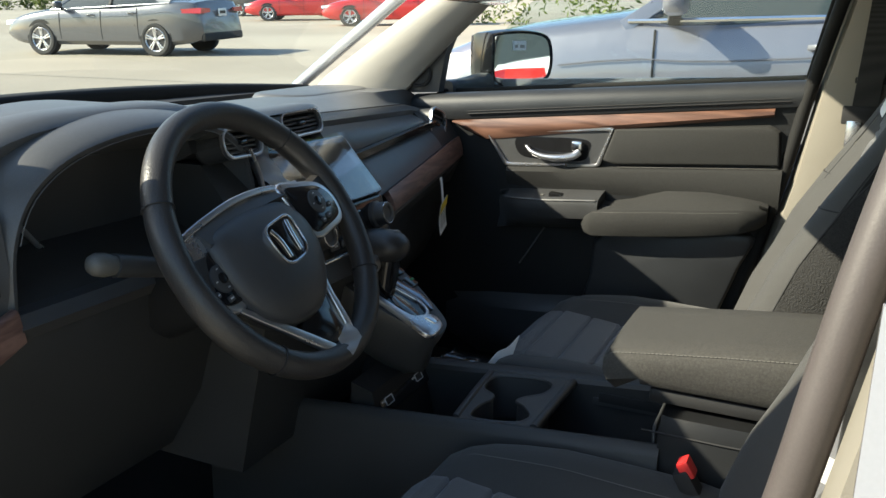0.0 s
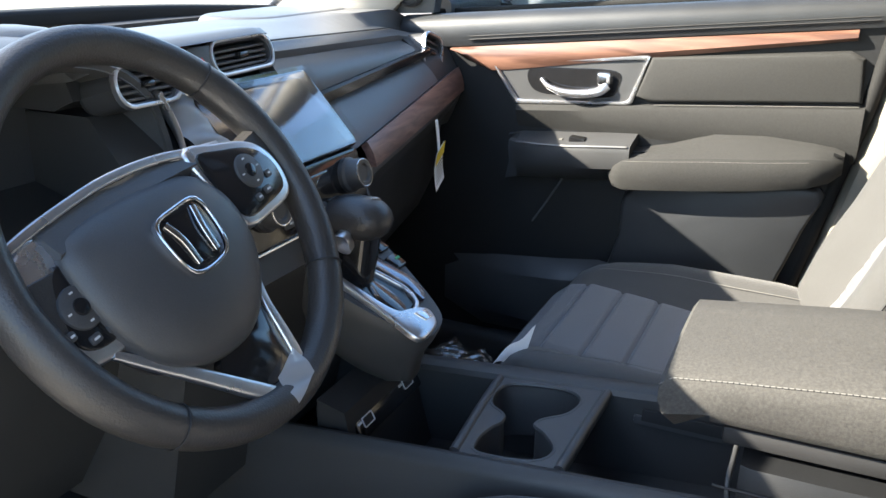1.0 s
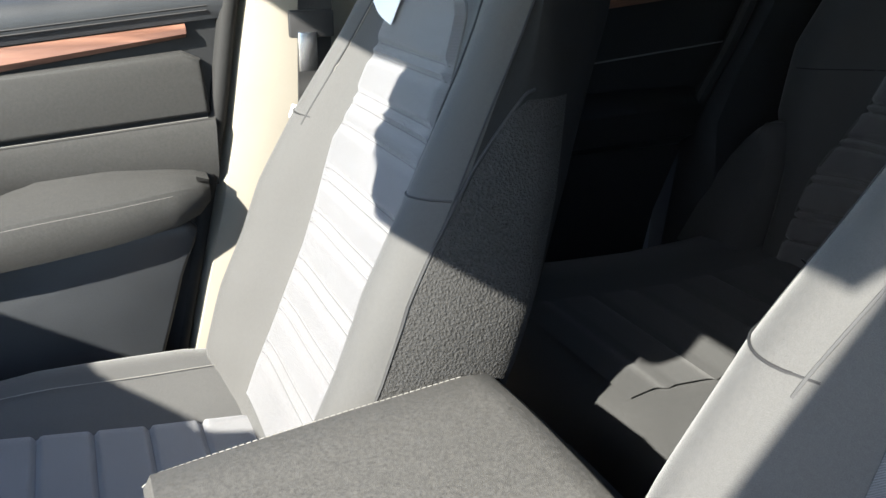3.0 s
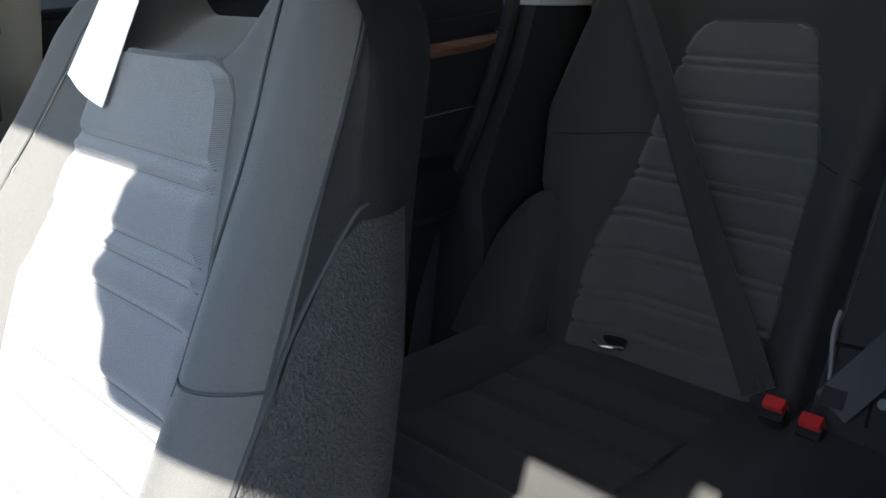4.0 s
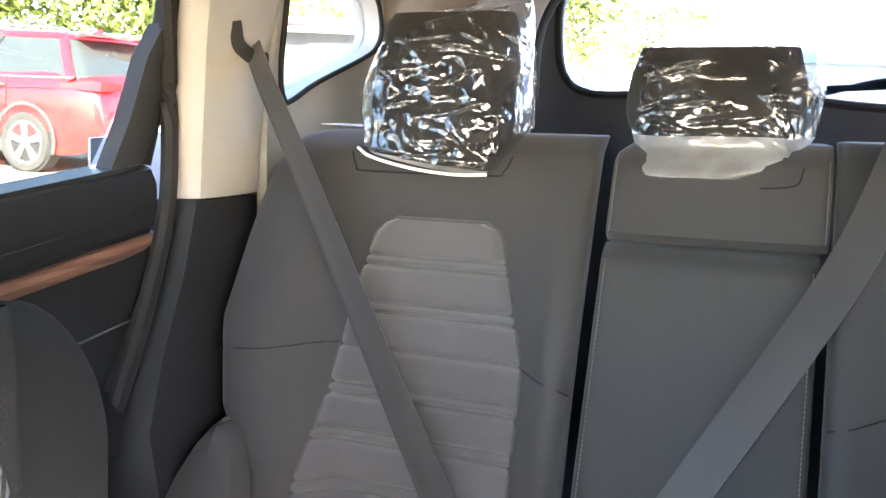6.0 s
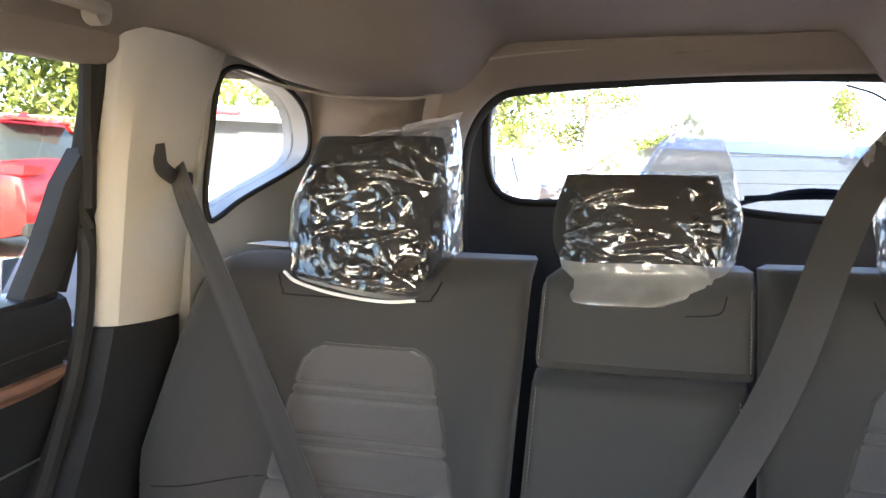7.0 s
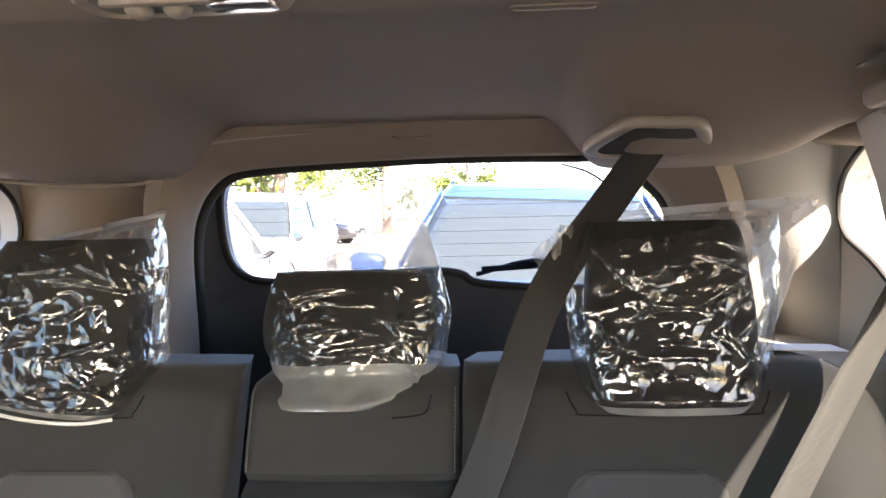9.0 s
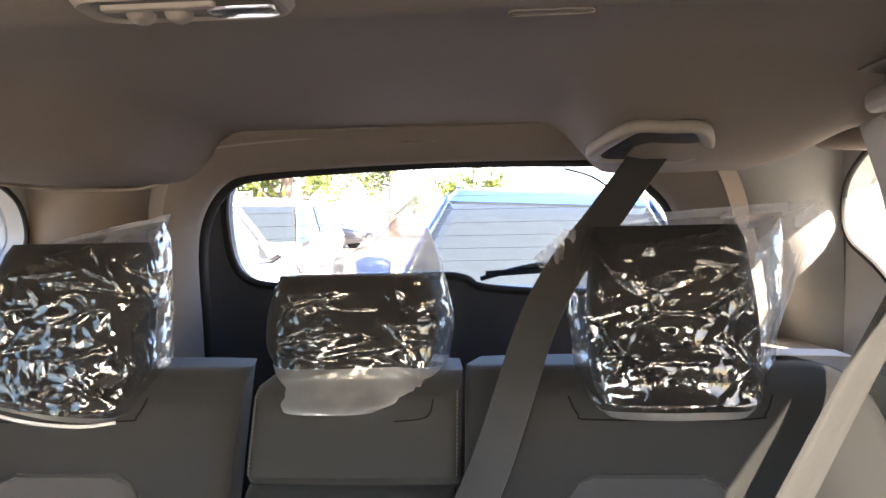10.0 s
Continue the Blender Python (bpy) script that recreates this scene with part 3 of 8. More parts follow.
    for k in (1, -1):
        # seams: along the bolster, across it, and round the coarse lower side
        def run(pairs, nm, mat_, r, out=0.0006):
            q = smooth_path([(s, z, 0) for s, z in pairs], 10)
            part(nm, tube([skin(k * p.x, p.y + dz, out) for p in q], r, 5), mat_, back)
        run([(0.262, 0.99), (0.250, 1.06), (0.235, 1.12), (0.215, 1.18), (0.205, 1.215), (0.200, 1.232)], "stitching", M_STITCH, 0.0007, 0.0010)
        run([(0.268, 0.99), (0.256, 1.06), (0.241, 1.12), (0.221, 1.18), (0.211, 1.215), (0.206, 1.232)], "seam", M_DARK, 0.0014)
        run([(0.25, 1.000), (0.33, 1.003), (0.40, 1.004), (0.455, 1.004)], "seam", M_DARK, 0.0011)
        run([(0.455, 0.66), (0.455, 0.80), (0.452, 0.92), (0.458, 0.98), (0.475, 1.03), (0.51, 1.065), (0.56, 1.085), (0.60, 1.09)], "side_seam", M_DARK, 0.0016)
        run([(0.458, 0.98), (0.462, 1.06), (0.470, 1.13), (0.48, 1.18), (0.485, 1.215)], "side_seam", M_DARK, 0.0012)

        def low(u, v):
            z = lerp(0.61, 1.082, v)
            s0 = curve1([(0.61, 0.46), (0.92, 0.456), (0.98, 0.462), (1.03, 0.479), (1.06, 0.505), (1.075, 0.532), (1.082, 0.575)], z)
            return skin(k * lerp(s0, 0.72, u), z + dz, 0.0022)

        part("lower_side_panel", sheet(low, 16, 44), M_COARSE, back, "coarse black knitted lower side")

    # cushion
    def zt(y):
        return dz + curve1([(0.10, 0.60), (0.20, 0.625), (0.35, 0.638), (0.50, 0.655), (0.58, 0.662), (0.615, 0.655), (0.64, 0.63), (0.655, 0.59)], y - dy)

    rings = []
    for y in [dy + v for v in (0.10, 0.16, 0.22, 0.28, 0.34, 0.40, 0.46, 0.52, 0.56, 0.59, 0.615, 0.635, 0.648, 0.655)]:
        h = curve1([(0.1, 0.225), (0.3, 0.255), (0.5, 0.25), (0.58, 0.235), (0.64, 0.20), (0.655, 0.18)], y - dy)
        kb = curve1([(0.1, 0.05), (0.25, 0.06), (0.45, 0.045), (0.58, 0.02), (0.65, 0.0)], y - dy)
        ring = []
        for i in range(29):
            u = -math.cos(math.pi * i / 28)
            e = max(0, (abs(u) - 0.9) / 0.1)
            ring.append((cx + u * h, y, zt(y) + kb * ease((abs(u) - 0.5) / 0.3) - 0.04 * (1 - math.sqrt(max(0, 1 - e * e)))))
        ring += [(cx + h * 0.98, y, 0.50 + dz), (cx, y - 0.01, 0.48 + dz), (cx - h * 0.98, y, 0.50 + dz)]
        rings.append(ring)
    cush = part("cushion", loft(rings), M_CLOTH, seat)
    sy = [0.588, 0.526, 0.464, 0.402, 0.340, 0.278]

    def cin(u, v):
        y = lerp(0.20, 0.640, v)
        uu = 2 * u - 1
        e = max(0, (abs(uu) - 0.93) / 0.07)
        w = 0.132 + 0.012 * (y - 0.2) / 0.44
        return (cx + uu * w, y + dy + 0.006 * ease((y - 0.6) / 0.04), zt(y + dy) + 0.007 + groove(y, sy) - 0.004 * e * e)

    trimmed_insert("cushion_insert", cin, sy, 0.20, 0.640, cush, (0, 0, 1), M_INSERT)
    for k in (1, -1):
        pts = [(cx + k * 0.182, y + dy, zt(y + dy) + curve1([(0.1, 0.05), (0.25, 0.06), (0.45, 0.045), (0.58, 0.02), (0.65, 0.0)], y) * ease((0.73 - 0.5) / 0.3) + 0.002) for y in np.linspace(0.2, 0.6, 16)]
        part("stitching", tube(pts, 0.0006, 5), M_STITCH, cush)
    part("side_shield", box(cx - sx * 0.245, 0.36 + dy, 0.53 + dz, 0.03, 0.50, 0.11, 0.012), M_PLASTIC, seat)
    part("side_shield", box(cx + sx * 0.245, 0.36 + dy, 0.53 + dz, 0.03, 0.50, 0.11, 0.012), M_PLASTIC, seat)
    for ox in (-0.19, 0.19):
        part("seat_rail", box(cx + ox, 0.33 + dy, 0.41, 0.04, 0.52, 0.12, 0.006), M_DARK, seat)
    # headrest
    hr = []
    for z, w, d0, d1 in ((1.205, 0.075, -0.01, -0.08), (1.217, 0.093, 0.008, -0.09), (1.245, 0.102, 0.022, -0.095), (1.30, 0.104, 0.022, -0.09), (1.345, 0.10, 0.010, -0.085), (1.365, 0.088, -0.008, -0.075), (1.375, 0.065, -0.025, -0.06)):
        o = rrect(2 * w, d0 - d1, 0.04, 5)
        hr.append([(cx + a * (0.75 + 0.30 * b / (d0 - d1) * 1.7 if b < 0.02 else 0.96), dy - 0.03 + (d0 + d1) / 2 + b, z + dz) for a, b in o])
    head = part("headrest", loft(hr), M_SIDE, seat, "black cloth headrest")
    for ox in (-0.06, 0.06):
        part("headrest_post", tube([(cx + ox, dy - 0.075, 1.20 + dz), (cx + ox, dy - 0.085, 1.30 + dz)], 0.006), M_CHROME, head)
    return seat


passenger = front_seat(1, 0, 0, "charcoal cloth front passenger seat with grey ribbed panels")
driver = front_seat(-1, -0.065, 0.0, "charcoal cloth driver seat with grey ribbed panels", 0.375)


def rear_y(z):
    return -0.821 - 0.455 * (z - 1.173)


def rear_back(s):
    """Outer rear seat back; s: 1 right, -1 left."""
    seat = thing("back_bench_seat", "charcoal rear seat back with a grey ribbed panel, both darkened for shade", "seat back", (s * 0.37, -0.62, 0.74), "rear seat backs")
    inner = 0.139 if s > 0 else 0.130

    def outer(z):
        return curve1([(0.72, 0.50), (0.80, 0.505), (0.865, 0.517), (0.946, 0.577), (1.04, 0.605), (1.15, 0.606), (1.24, 0.602), (1.27, 0.59), (1.285, 0.57), (1.29, 0.54)], z)

    def bol(u, z):
        o = u * s
        k = curve1([(0.72, 0.02), (0.9, 0.05), (1.05, 0.05), (1.2, 0.02), (1.28, 0)], z)
        top = 0.03 * max(0, (z - 1.255) / 0.035) ** 2
        return k * ease((o - 0.35) / 0.4) + 0.5 * k * ease((-o - 0.62) / 0.3) - top

    zs = list(np.linspace(0.72, 1.25, 27)) + [1.26, 1.27, 1.28, 1.286, 1.29]
    lo, hi = (lambda z: inner), outer
    l2, r2 = (lo, hi) if s > 0 else ((lambda z: -outer(z)), (lambda z: -inner))
    back = part("backrest", back_mesh(zs, l2, r2, rear_y, bol, 0.13, rim=0.02), M_CLOTH_SHADED, seat)
    sm = [1.131, 1.119, 1.074, 1.062, 1.020, 0.976, 0.964, 0.925, 0.913, 0.872, 0.860, 0.818, 0.806, 0.772]

    def ins(u, v):
        z = lerp(0.735, 1.178, v)
        a = curve1([(0.735, 0.193), (0.83, 0.193), (1.02, 0.199), (1.04, 0.207), (1.13, 0.238), (1.16, 0.248), (1.172, 0.258), (1.178, 0.275)], z)
        b = curve1([(0.735, 0.455), (0.92, 0.452), (1.02, 0.441), (1.07, 0.437), (1.13, 0.428), (1.16, 0.42), (1.172, 0.41), (1.178, 0.395)], z)
        uu = 2 * u - 1
        e = max(0, (abs(uu) - 0.93) / 0.07)
        o = 2 * (lerp(a, b, u) - inner) / (outer(z) - inner) - 1
        return (s * lerp(a, b, u), rear_y(z) + bol(s * o, z) + 0.008 + groove(z, sm) - 0.005 * e * e, z)

    trimmed_insert("backrest_insert", ins, sm, 0.735, 1.178, back, (0, 1, 0), M_INSERT_SHADED)
    notch = [(s * (0.365 + x), rear_y(z) + 0.004, z) for x, z in ((-0.115, 1.262), (-0.105, 1.243), (-0.085, 1.237), (0.085, 1.237), (0.105, 1.243), (0.115, 1.262))]
    part("headrest_socket", tube(smooth_path(notch, 4), 0.0010, 6), M_SIDE, back)
    for a0, a1, z0, z1 in ((0.445, 0.60, 1.022, 1.010), (0.196, 0.134, 1.018, 1.0)):
        pts = []
        for q in np.linspace(0, 1, 10):
            x, z = lerp(a0, a1, q), lerp(z0, z1, q)
            u = s * (2 * (x - inner) / (outer(z) - inner) - 1)
            pts.append((s * x, rear_y(z) + bol(u, z) + (0.0005 if abs(u) < 0.9 else -0.004), z))
        part("seam", tube(pts, 0.0009, 5), M_SIDE, back)
    wing = []
    for z, xa, xb in ((0.725, 0.497, 0.635), (0.76, 0.498, 0.63), (0.82, 0.501, 0.62), (0.87, 0.506, 0.605), (0.90, 0.516, 0.59), (0.92, 0.528, 0.575), (0.932, 0.540, 0.560)):
        yb = rear_y(z) - 0.01
        wing.append([(s * xa, yb, z), (s * xa, yb + 0.06, z), (s * (xa + 0.012), yb + 0.082, z), (s * lerp(xa, xb, 0.5), yb + 0.092, z), (s * (xb - 0.01), yb + 0.085, z), (s * xb, yb + 0.06, z), (s * xb, yb, z)])
    part("side_bolster", loft(wing), M_CLOTH_SHADED, seat, "padded wedge beside the seat back")
    part("button", moved(slab([(0.0068 * math.cos(a), 0.0068 * math.sin(a)) for a in np.linspace(0, 2 * math.pi, 16, endpoint=False)], 0, 0.004, 0.0015), axes((s * 0.438, rear_y(0.794) + 0.021, 0.794), (-1, 0, 0), (0, -0.41, 0.91))), M_GRAYTRIM, back, "small pale round button")
    return seat


for s in (1, -1):
    rear_back(s)

mid = thing("back_centre_seat", "charcoal centre seat back with folded armrest and stitched edges, darkened for shade", "seat back", (0, -0.62, 0.74), "rear seat backs")
up = back_mesh(list(np.linspace(1.168, 1.25, 8)) + [1.262, 1.272, 1.280, 1.286], lambda z: -0.126, lambda z: 0.122 - 0.02 * max(0, (z - 1.27) / 0.016), lambda z: rear_y(z) + 0.008 - 0.018 * max(0, (1.178 - z) / 0.01) ** 2 - 0.03 * max(0, (z - 1.255) / 0.031) ** 2, lambda u, z: 0.006 * (1 - u * u), 0.12, rim=0.015)
upper = part("upper_pad", up, M_CLOTH_SHADED, mid)
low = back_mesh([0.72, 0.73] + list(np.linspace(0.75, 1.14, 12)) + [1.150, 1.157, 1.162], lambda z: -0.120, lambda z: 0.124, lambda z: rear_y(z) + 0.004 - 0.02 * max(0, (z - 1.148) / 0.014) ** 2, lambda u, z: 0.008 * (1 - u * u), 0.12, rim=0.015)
armrest = part("folded_armrest", low, M_CLOTH_SHADED, mid)
for x in (-0.112, 0.116):
    part("stitching", stitches([(x, rear_y(z) + 0.007, z) for z in np.linspace(0.845, 1.15, 10)]), M_STITCH, armrest)
for x in (-0.122, 0.116):
    part("stitching", stitches([(x, rear_y(z) + 0.010, z) for z in np.linspace(1.18, 1.27, 5)]), M_STITCH, upper)
part("foot_seam", tube([(x, rear_y(z) + 0.0125 - 0.06 * abs(x) ** 1.5, z) for x, z in ((0.120, 0.828), (0.10, 0.830), (0.05, 0.833), (0.0, 0.834), (-0.05, 0.833), (-0.118, 0.830))], 0.0022, 6), M_SIDE, armrest, "dark fold above the foot of the pad")
part("foot_seam", tube([(x, rear_y(z) + 0.0105, z) for x, z in ((0.066, 0.826), (0.064, 0.809), (0.060, 0.779), (0.058, 0.755))], 0.0018, 6), M_SIDE, armrest)
part("button", moved(slab([(0.0062 * math.cos(a), 0.0062 * math.sin(a)) for a in np.linspace(0, 2 * math.pi, 16, endpoint=False)], 0, 0.003, 0.0012), axes((0.048, rear_y(0.783) + 0.011, 0.783), (-1, 0, 0), (0, -0.41, 0.91))), M_GRAYTRIM, armrest, "small pale round button")
notch = [(x, rear_y(z) + 0.016, z) for x, z in ((-0.095, 1.262), (-0.09, 1.245), (-0.075, 1.240), (-0.05, 1.238))]
part("headrest_socket", tube(smooth_path(notch, 4), 0.0009, 6), M_SIDE, upper)

bench = thing("rear_bench", "charcoal cloth rear bench cushion, darkened for shade", "seat cushion", (0, -0.35, 0.36))
rings = []
for y, z in ((-0.70, 0.735), (-0.62, 0.738), (-0.52, 0.728), (-0.40, 0.722), (-0.28, 0.725), (-0.18, 0.73), (-0.13, 0.72), (-0.10, 0.69), (-0.09, 0.64)):
    ring = []
    for i in range(41):
        u = 2 * i / 40 - 1
        x = 0.60 * u
        hump = 0.018 * ease((abs(x) - 0.46) / 0.08) - 0.012 * math.exp(-(((abs(x) - 0.145) / 0.012) ** 2)) - 0.03 * max(0, (abs(u) - 0.94) / 0.06) ** 2
        ring.append((x, y, z + hump))
    ring += [(0.58, y, 0.5), (-0.58, y, 0.5)]
    rings.append(ring)
part("cushion", loft(rings), M_CLOTH_SHADED, bench)
for s in (1, -1):
    sy = [-0.20, -0.27, -0.34, -0.41, -0.48, -0.55]
    part("cushion_insert", sheet(lambda u, v: (s * lerp(0.20, 0.46, u), lerp(-0.60, -0.15, v), curve1([(-0.62, 0.738), (-0.52, 0.728), (-0.40, 0.722), (-0.28, 0.725), (-0.18, 0.73), (-0.13, 0.72)], lerp(-0.60, -0.15, v)) + 0.006 + groove(lerp(-0.60, -0.15, v), sy, 0.006, 0.004)), 14, 60), M_CLOTH_SHADED, bench, "charcoal cloth panel with shallow pleats, darkened for shade")
part("base", box(0, -0.38, 0.44, 1.14, 0.52, 0.16, 0.02), M_CARPET, bench)
alone("cargo_shelf_side", join(box(0.60, -1.35, 1.12, 0.16, 0.75, 0.30, 0.03), box(-0.60, -1.35, 1.12, 0.16, 0.75, 0.30, 0.03)), M_GRAYTRIM, "grey moulded cargo side trim", "trim", kind="structure")


# ---- rear headrests in plastic bags ----
def film(name, crumple=1.0, milk=(0.07, 0.25), gloss=0.12, rough=0.05, front=0.0):
    """Thin clear film: creased facets that each catch the light, a little milkiness."""
    m = bpy.data.materials.new(name)
    m.use_nodes = True
    nt = m.node_tree
    lk = nt.links.new
    out = nt.nodes["Material Output"]
    nt.nodes.remove(nt.nodes["Principled BSDF"])
    t, g, d, mx, mx2, fr, tc, no, no2 = (nt.nodes.new("ShaderNode" + k) for k in ("BsdfTransparent", "BsdfGlossy", "BsdfTranslucent", "MixShader", "MixShader", "LayerWeight", "TexCoord", "TexNoise", "TexNoise"))
    t.inputs[0].default_value = (0.97, 0.97, 0.97, 1)
    g.inputs["Roughness"].default_value = rough
    d.inputs[0].default_value = (0.9, 0.9, 0.92, 1)
    no.inputs["Scale"].default_value, no.inputs["Detail"].default_value = 9, 2
    no2.inputs["Scale"].default_value, no2.inputs["Detail"].default_value = 10, 3
    for n in (no, no2):
        lk(tc.outputs["Object"], n.inputs["Vector"])
    # crumpling: ridged creases at two scales, strong in patches and nearly smooth between them
    patch = nt.nodes.new("ShaderNodeMapRange")
    patch.inputs[1].default_value, patch.inputs[2].default_value, patch.inputs[3].default_value, patch.inputs[4].default_value = 0.44, 0.60, 0.06, 1.0
    lk(no.outputs[0], patch.inputs[0])
    last = None
    for scale, depth, turn, squash in ((9.0, 0.0050, (0.2, 0.6, 0.35), 0.30),):
        mp, ri, st, bp = (nt.nodes.new("ShaderNode" + k) for k in ("Mapping", "TexNoise", "Math", "Bump"))
        mp.inputs["Rotation"].default_value, mp.inputs["Scale"].default_value = turn, (1.0, 1.0, squash)
        lk(tc.outputs["Object"], mp.inputs["Vector"])
        lk(mp.outputs[0], ri.inputs["Vector"])
        ri.noise_type, ri.normalize = "RIDGED_MULTIFRACTAL", False
        ri.inputs["Scale"].default_value, ri.inputs["Detail"].default_value, ri.inputs["Roughness"].default_value = scale, 3.5, 0.52
        ri.inputs["Offset"].default_value, ri.inputs["Gain"].default_value, ri.inputs["Distortion"].default_value = 0.9, 1.6, 0.7
        st.operation = "MULTIPLY"
        lk(ri.outputs[0], st.inputs[0])
        lk(patch.outputs[0], st.inputs[1])
        bp.inputs["Strength"].default_value, bp.inputs["Distance"].default_value = 1.0, depth * crumple
        lk(st.outputs[0], bp.inputs["Height"])
        if last:
            lk(last.outputs[0], bp.inputs["Normal"])
        last = bp
    # small flat facets with sharp creases between them
    wob, add, vo, fb = (nt.nodes.new("ShaderNode" + k) for k in ("TexNoise", "VectorMath", "TexVoronoi", "Bump"))
    wob.inputs["Scale"].default_value, wob.inputs["Detail"].default_value = 14, 2
    lk(tc.outputs["Object"], wob.inputs["Vector"])
    add.operation = "MULTIPLY_ADD"
    add.inputs[1].default_value = (0.06, 0.06, 0.06)
    lk(wob.outputs["Color"], add.inputs[0])
    lk(tc.outputs["Object"], add.inputs[2])
    lk(add.outputs[0], vo.inputs["Vector"])
    vo.distance = "CHEBYCHEV"
    vo.inputs["Scale"].default_value = 25.0
    fb.inputs["Strength"].default_value, fb.inputs["Distance"].default_value = 1.0, 0.0085 * crumple
    lk(vo.outputs["Distance"], fb.inputs["Height"])
    lk(last.outputs[0], fb.inputs["Normal"])
    if crumple:
        lk(fb.outputs[0], g.inputs["Normal"])
    pw, ad, rm = (nt.nodes.new("ShaderNode" + k) for k in ("Math", "Math", "MapRange"))
    pw.operation, ad.operation = "POWER", "MULTIPLY_ADD"
    pw.inputs[1].default_value = 3.0
    lk(fr.outputs["Facing"], pw.inputs[0])
    ad.inputs[1].default_value, ad.inputs[2].default_value = 0.45, gloss
    lk(pw.outputs[0], ad.inputs[0])
    lk(ad.outputs[0], mx.inputs[0])
    lk(t.outputs[0], mx.inputs[1])
    lk(g.outputs[0], mx.inputs[2])
    rm.inputs[1].default_value, rm.inputs[2].default_value, rm.inputs[3].default_value, rm.inputs[4].default_value = 0.4, 0.7, *milk
    lk(no2.outputs[0], rm.inputs[0])
    lk(rm.outputs[0], mx2.inputs[0])
    lk(mx.outputs[0], mx2.inputs[1])
    both, df = nt.nodes.new("ShaderNodeMixShader"), nt.nodes.new("ShaderNodeBsdfDiffuse")
    both.inputs[0].default_value = front
    lk(d.outputs[0], both.inputs[1])
    lk(df.outputs[0], both.inputs[2])
    lk(both.outputs[0], mx2.inputs[2])
    lk(mx2.outputs[0], out.inputs[0])
    return m


M_PAD = mat("black_headrest_cloth", (0.014, 0.014, 0.014), 0.9, bump=0.4, bscale=900)
M_FILM = film("clear_plastic_film", 1.0, (0.02, 0.10), 0.16)
M_BAG = film("bag_film", 1.0, (0.03, 0.10), 0.20, 0.035)
M_SMOOTHFILM = film("smooth_film", 0.0, (0.0, 0.01), 0.08, 0.06)
M_LOOSE = film("loose_milky_film", 0.7, (0.30, 0.58), 0.14, 0.10, 0.5)
M_SEALED = film("sealed_film_edge", 0.6, (0.22, 0.42), 0.16, 0.10, 0.5)


def pad(cx, cy, z0, z1, w, dep, r=0.03, lean=-0.25):
    rings = []
    n = 14
    for i in range(n + 1):
        t = i / n
        z = lerp(z0, z1, t)
        e = min(t, 1 - t) * (z1 - z0)
        k = 1 - (max(0, r - e) / r) ** 2 * 0.35
        wide = w * (0.93 + 0.07 * math.sin(math.pi * min(1, t * 1.2)))
        rings.append([(cx + a, cy + lean * (z - z0) + b, z) for a, b in rrect(wide * (0.85 + 0.15 * k), dep * k, 0.035, 5)])
    return loft(rings)


def folds(seed, x0, x1, z0, z1, n, tilt, spread, amp=0.0035):
    """Straight creases over the front of a bag: ends, height and half-width of each."""
    rng = random.Random(seed)
    out = []
    for _ in range(n):
        x, z = rng.uniform(x0, x1), lerp(z0, z1, rng.random())
        a = radians(rng.choice(tilt) + rng.gauss(0, spread))
        h = rng.uniform(0.012, 0.055)
        out.append((x - h * math.cos(a), z - h * math.sin(a), x + h * math.cos(a), z + h * math.sin(a), amp * rng.uniform(0.35, 1.2) * rng.choice((1, 1, -1)), rng.uniform(0.0025, 0.009)))
    return out


def bag(rows, cy, creases, lean=-0.25, seed=0, drop=0.0, rise=0.0, fold=0.006, hang=0.012):
    """A loose film bag over a headrest. rows: height, both side edges and half depth, from the open foot to the closed top."""
    n, m = 120, 236
    R = np.array(rows)
    zb, zt = R[0][0], R[-1][0]
    a = np.linspace(0, 2 * math.pi, m, endpoint=False)
    ca, sa = np.cos(a), np.sin(a)
    ex, ey = np.sign(ca) * np.abs(ca) ** 0.5, np.sign(sa) * np.abs(sa) ** 0.6
    rings = []
    for i in range(n + 1):
        t = i / n
        z0 = lerp(zb, zt, t)
        fwd = hang * ease((1.285 - z0) / 0.045)
        xl, xr, hd = (float(np.interp(z0, R[:, 0], R[:, k])) for k in (1, 2, 3))
        x = (xl + xr) / 2 + ex * (xr - xl) / 2
        z = z0 + ex * (drop * (1 - t) + rise * t)
        y = ey * hd
        lift = np.zeros(m)
        for fx0, fz0, fx1, fz1, am, w in creases:
            ux, uz = fx1 - fx0, fz1 - fz0
            q = ((x - fx0) * ux + (z - fz0) * uz) / (ux * ux + uz * uz)
            d = np.abs((x - fx0) * uz - (z - fz0) * ux) / math.hypot(ux, uz)
            lift += am * np.clip(1 - d / w, 0, 1) * np.clip(np.sin(np.pi * np.clip(q, 0, 1)), 0, 1)
        lift *= ey > 0.35
        ring = []
        for j in range(m):
            p = Vector((x[j], y[j], z[j]))
            nv = noise.noise_vector(Vector((p.x * 13 + seed * 7, p.y * 13, p.z * 11))) * fold
            nv.z *= 0.5
            p += nv
            ring.append((p.x, cy + lean * (p.z - zb) + p.y + lift[j] + fwd, p.z))
        rings.append(ring)
    return rings


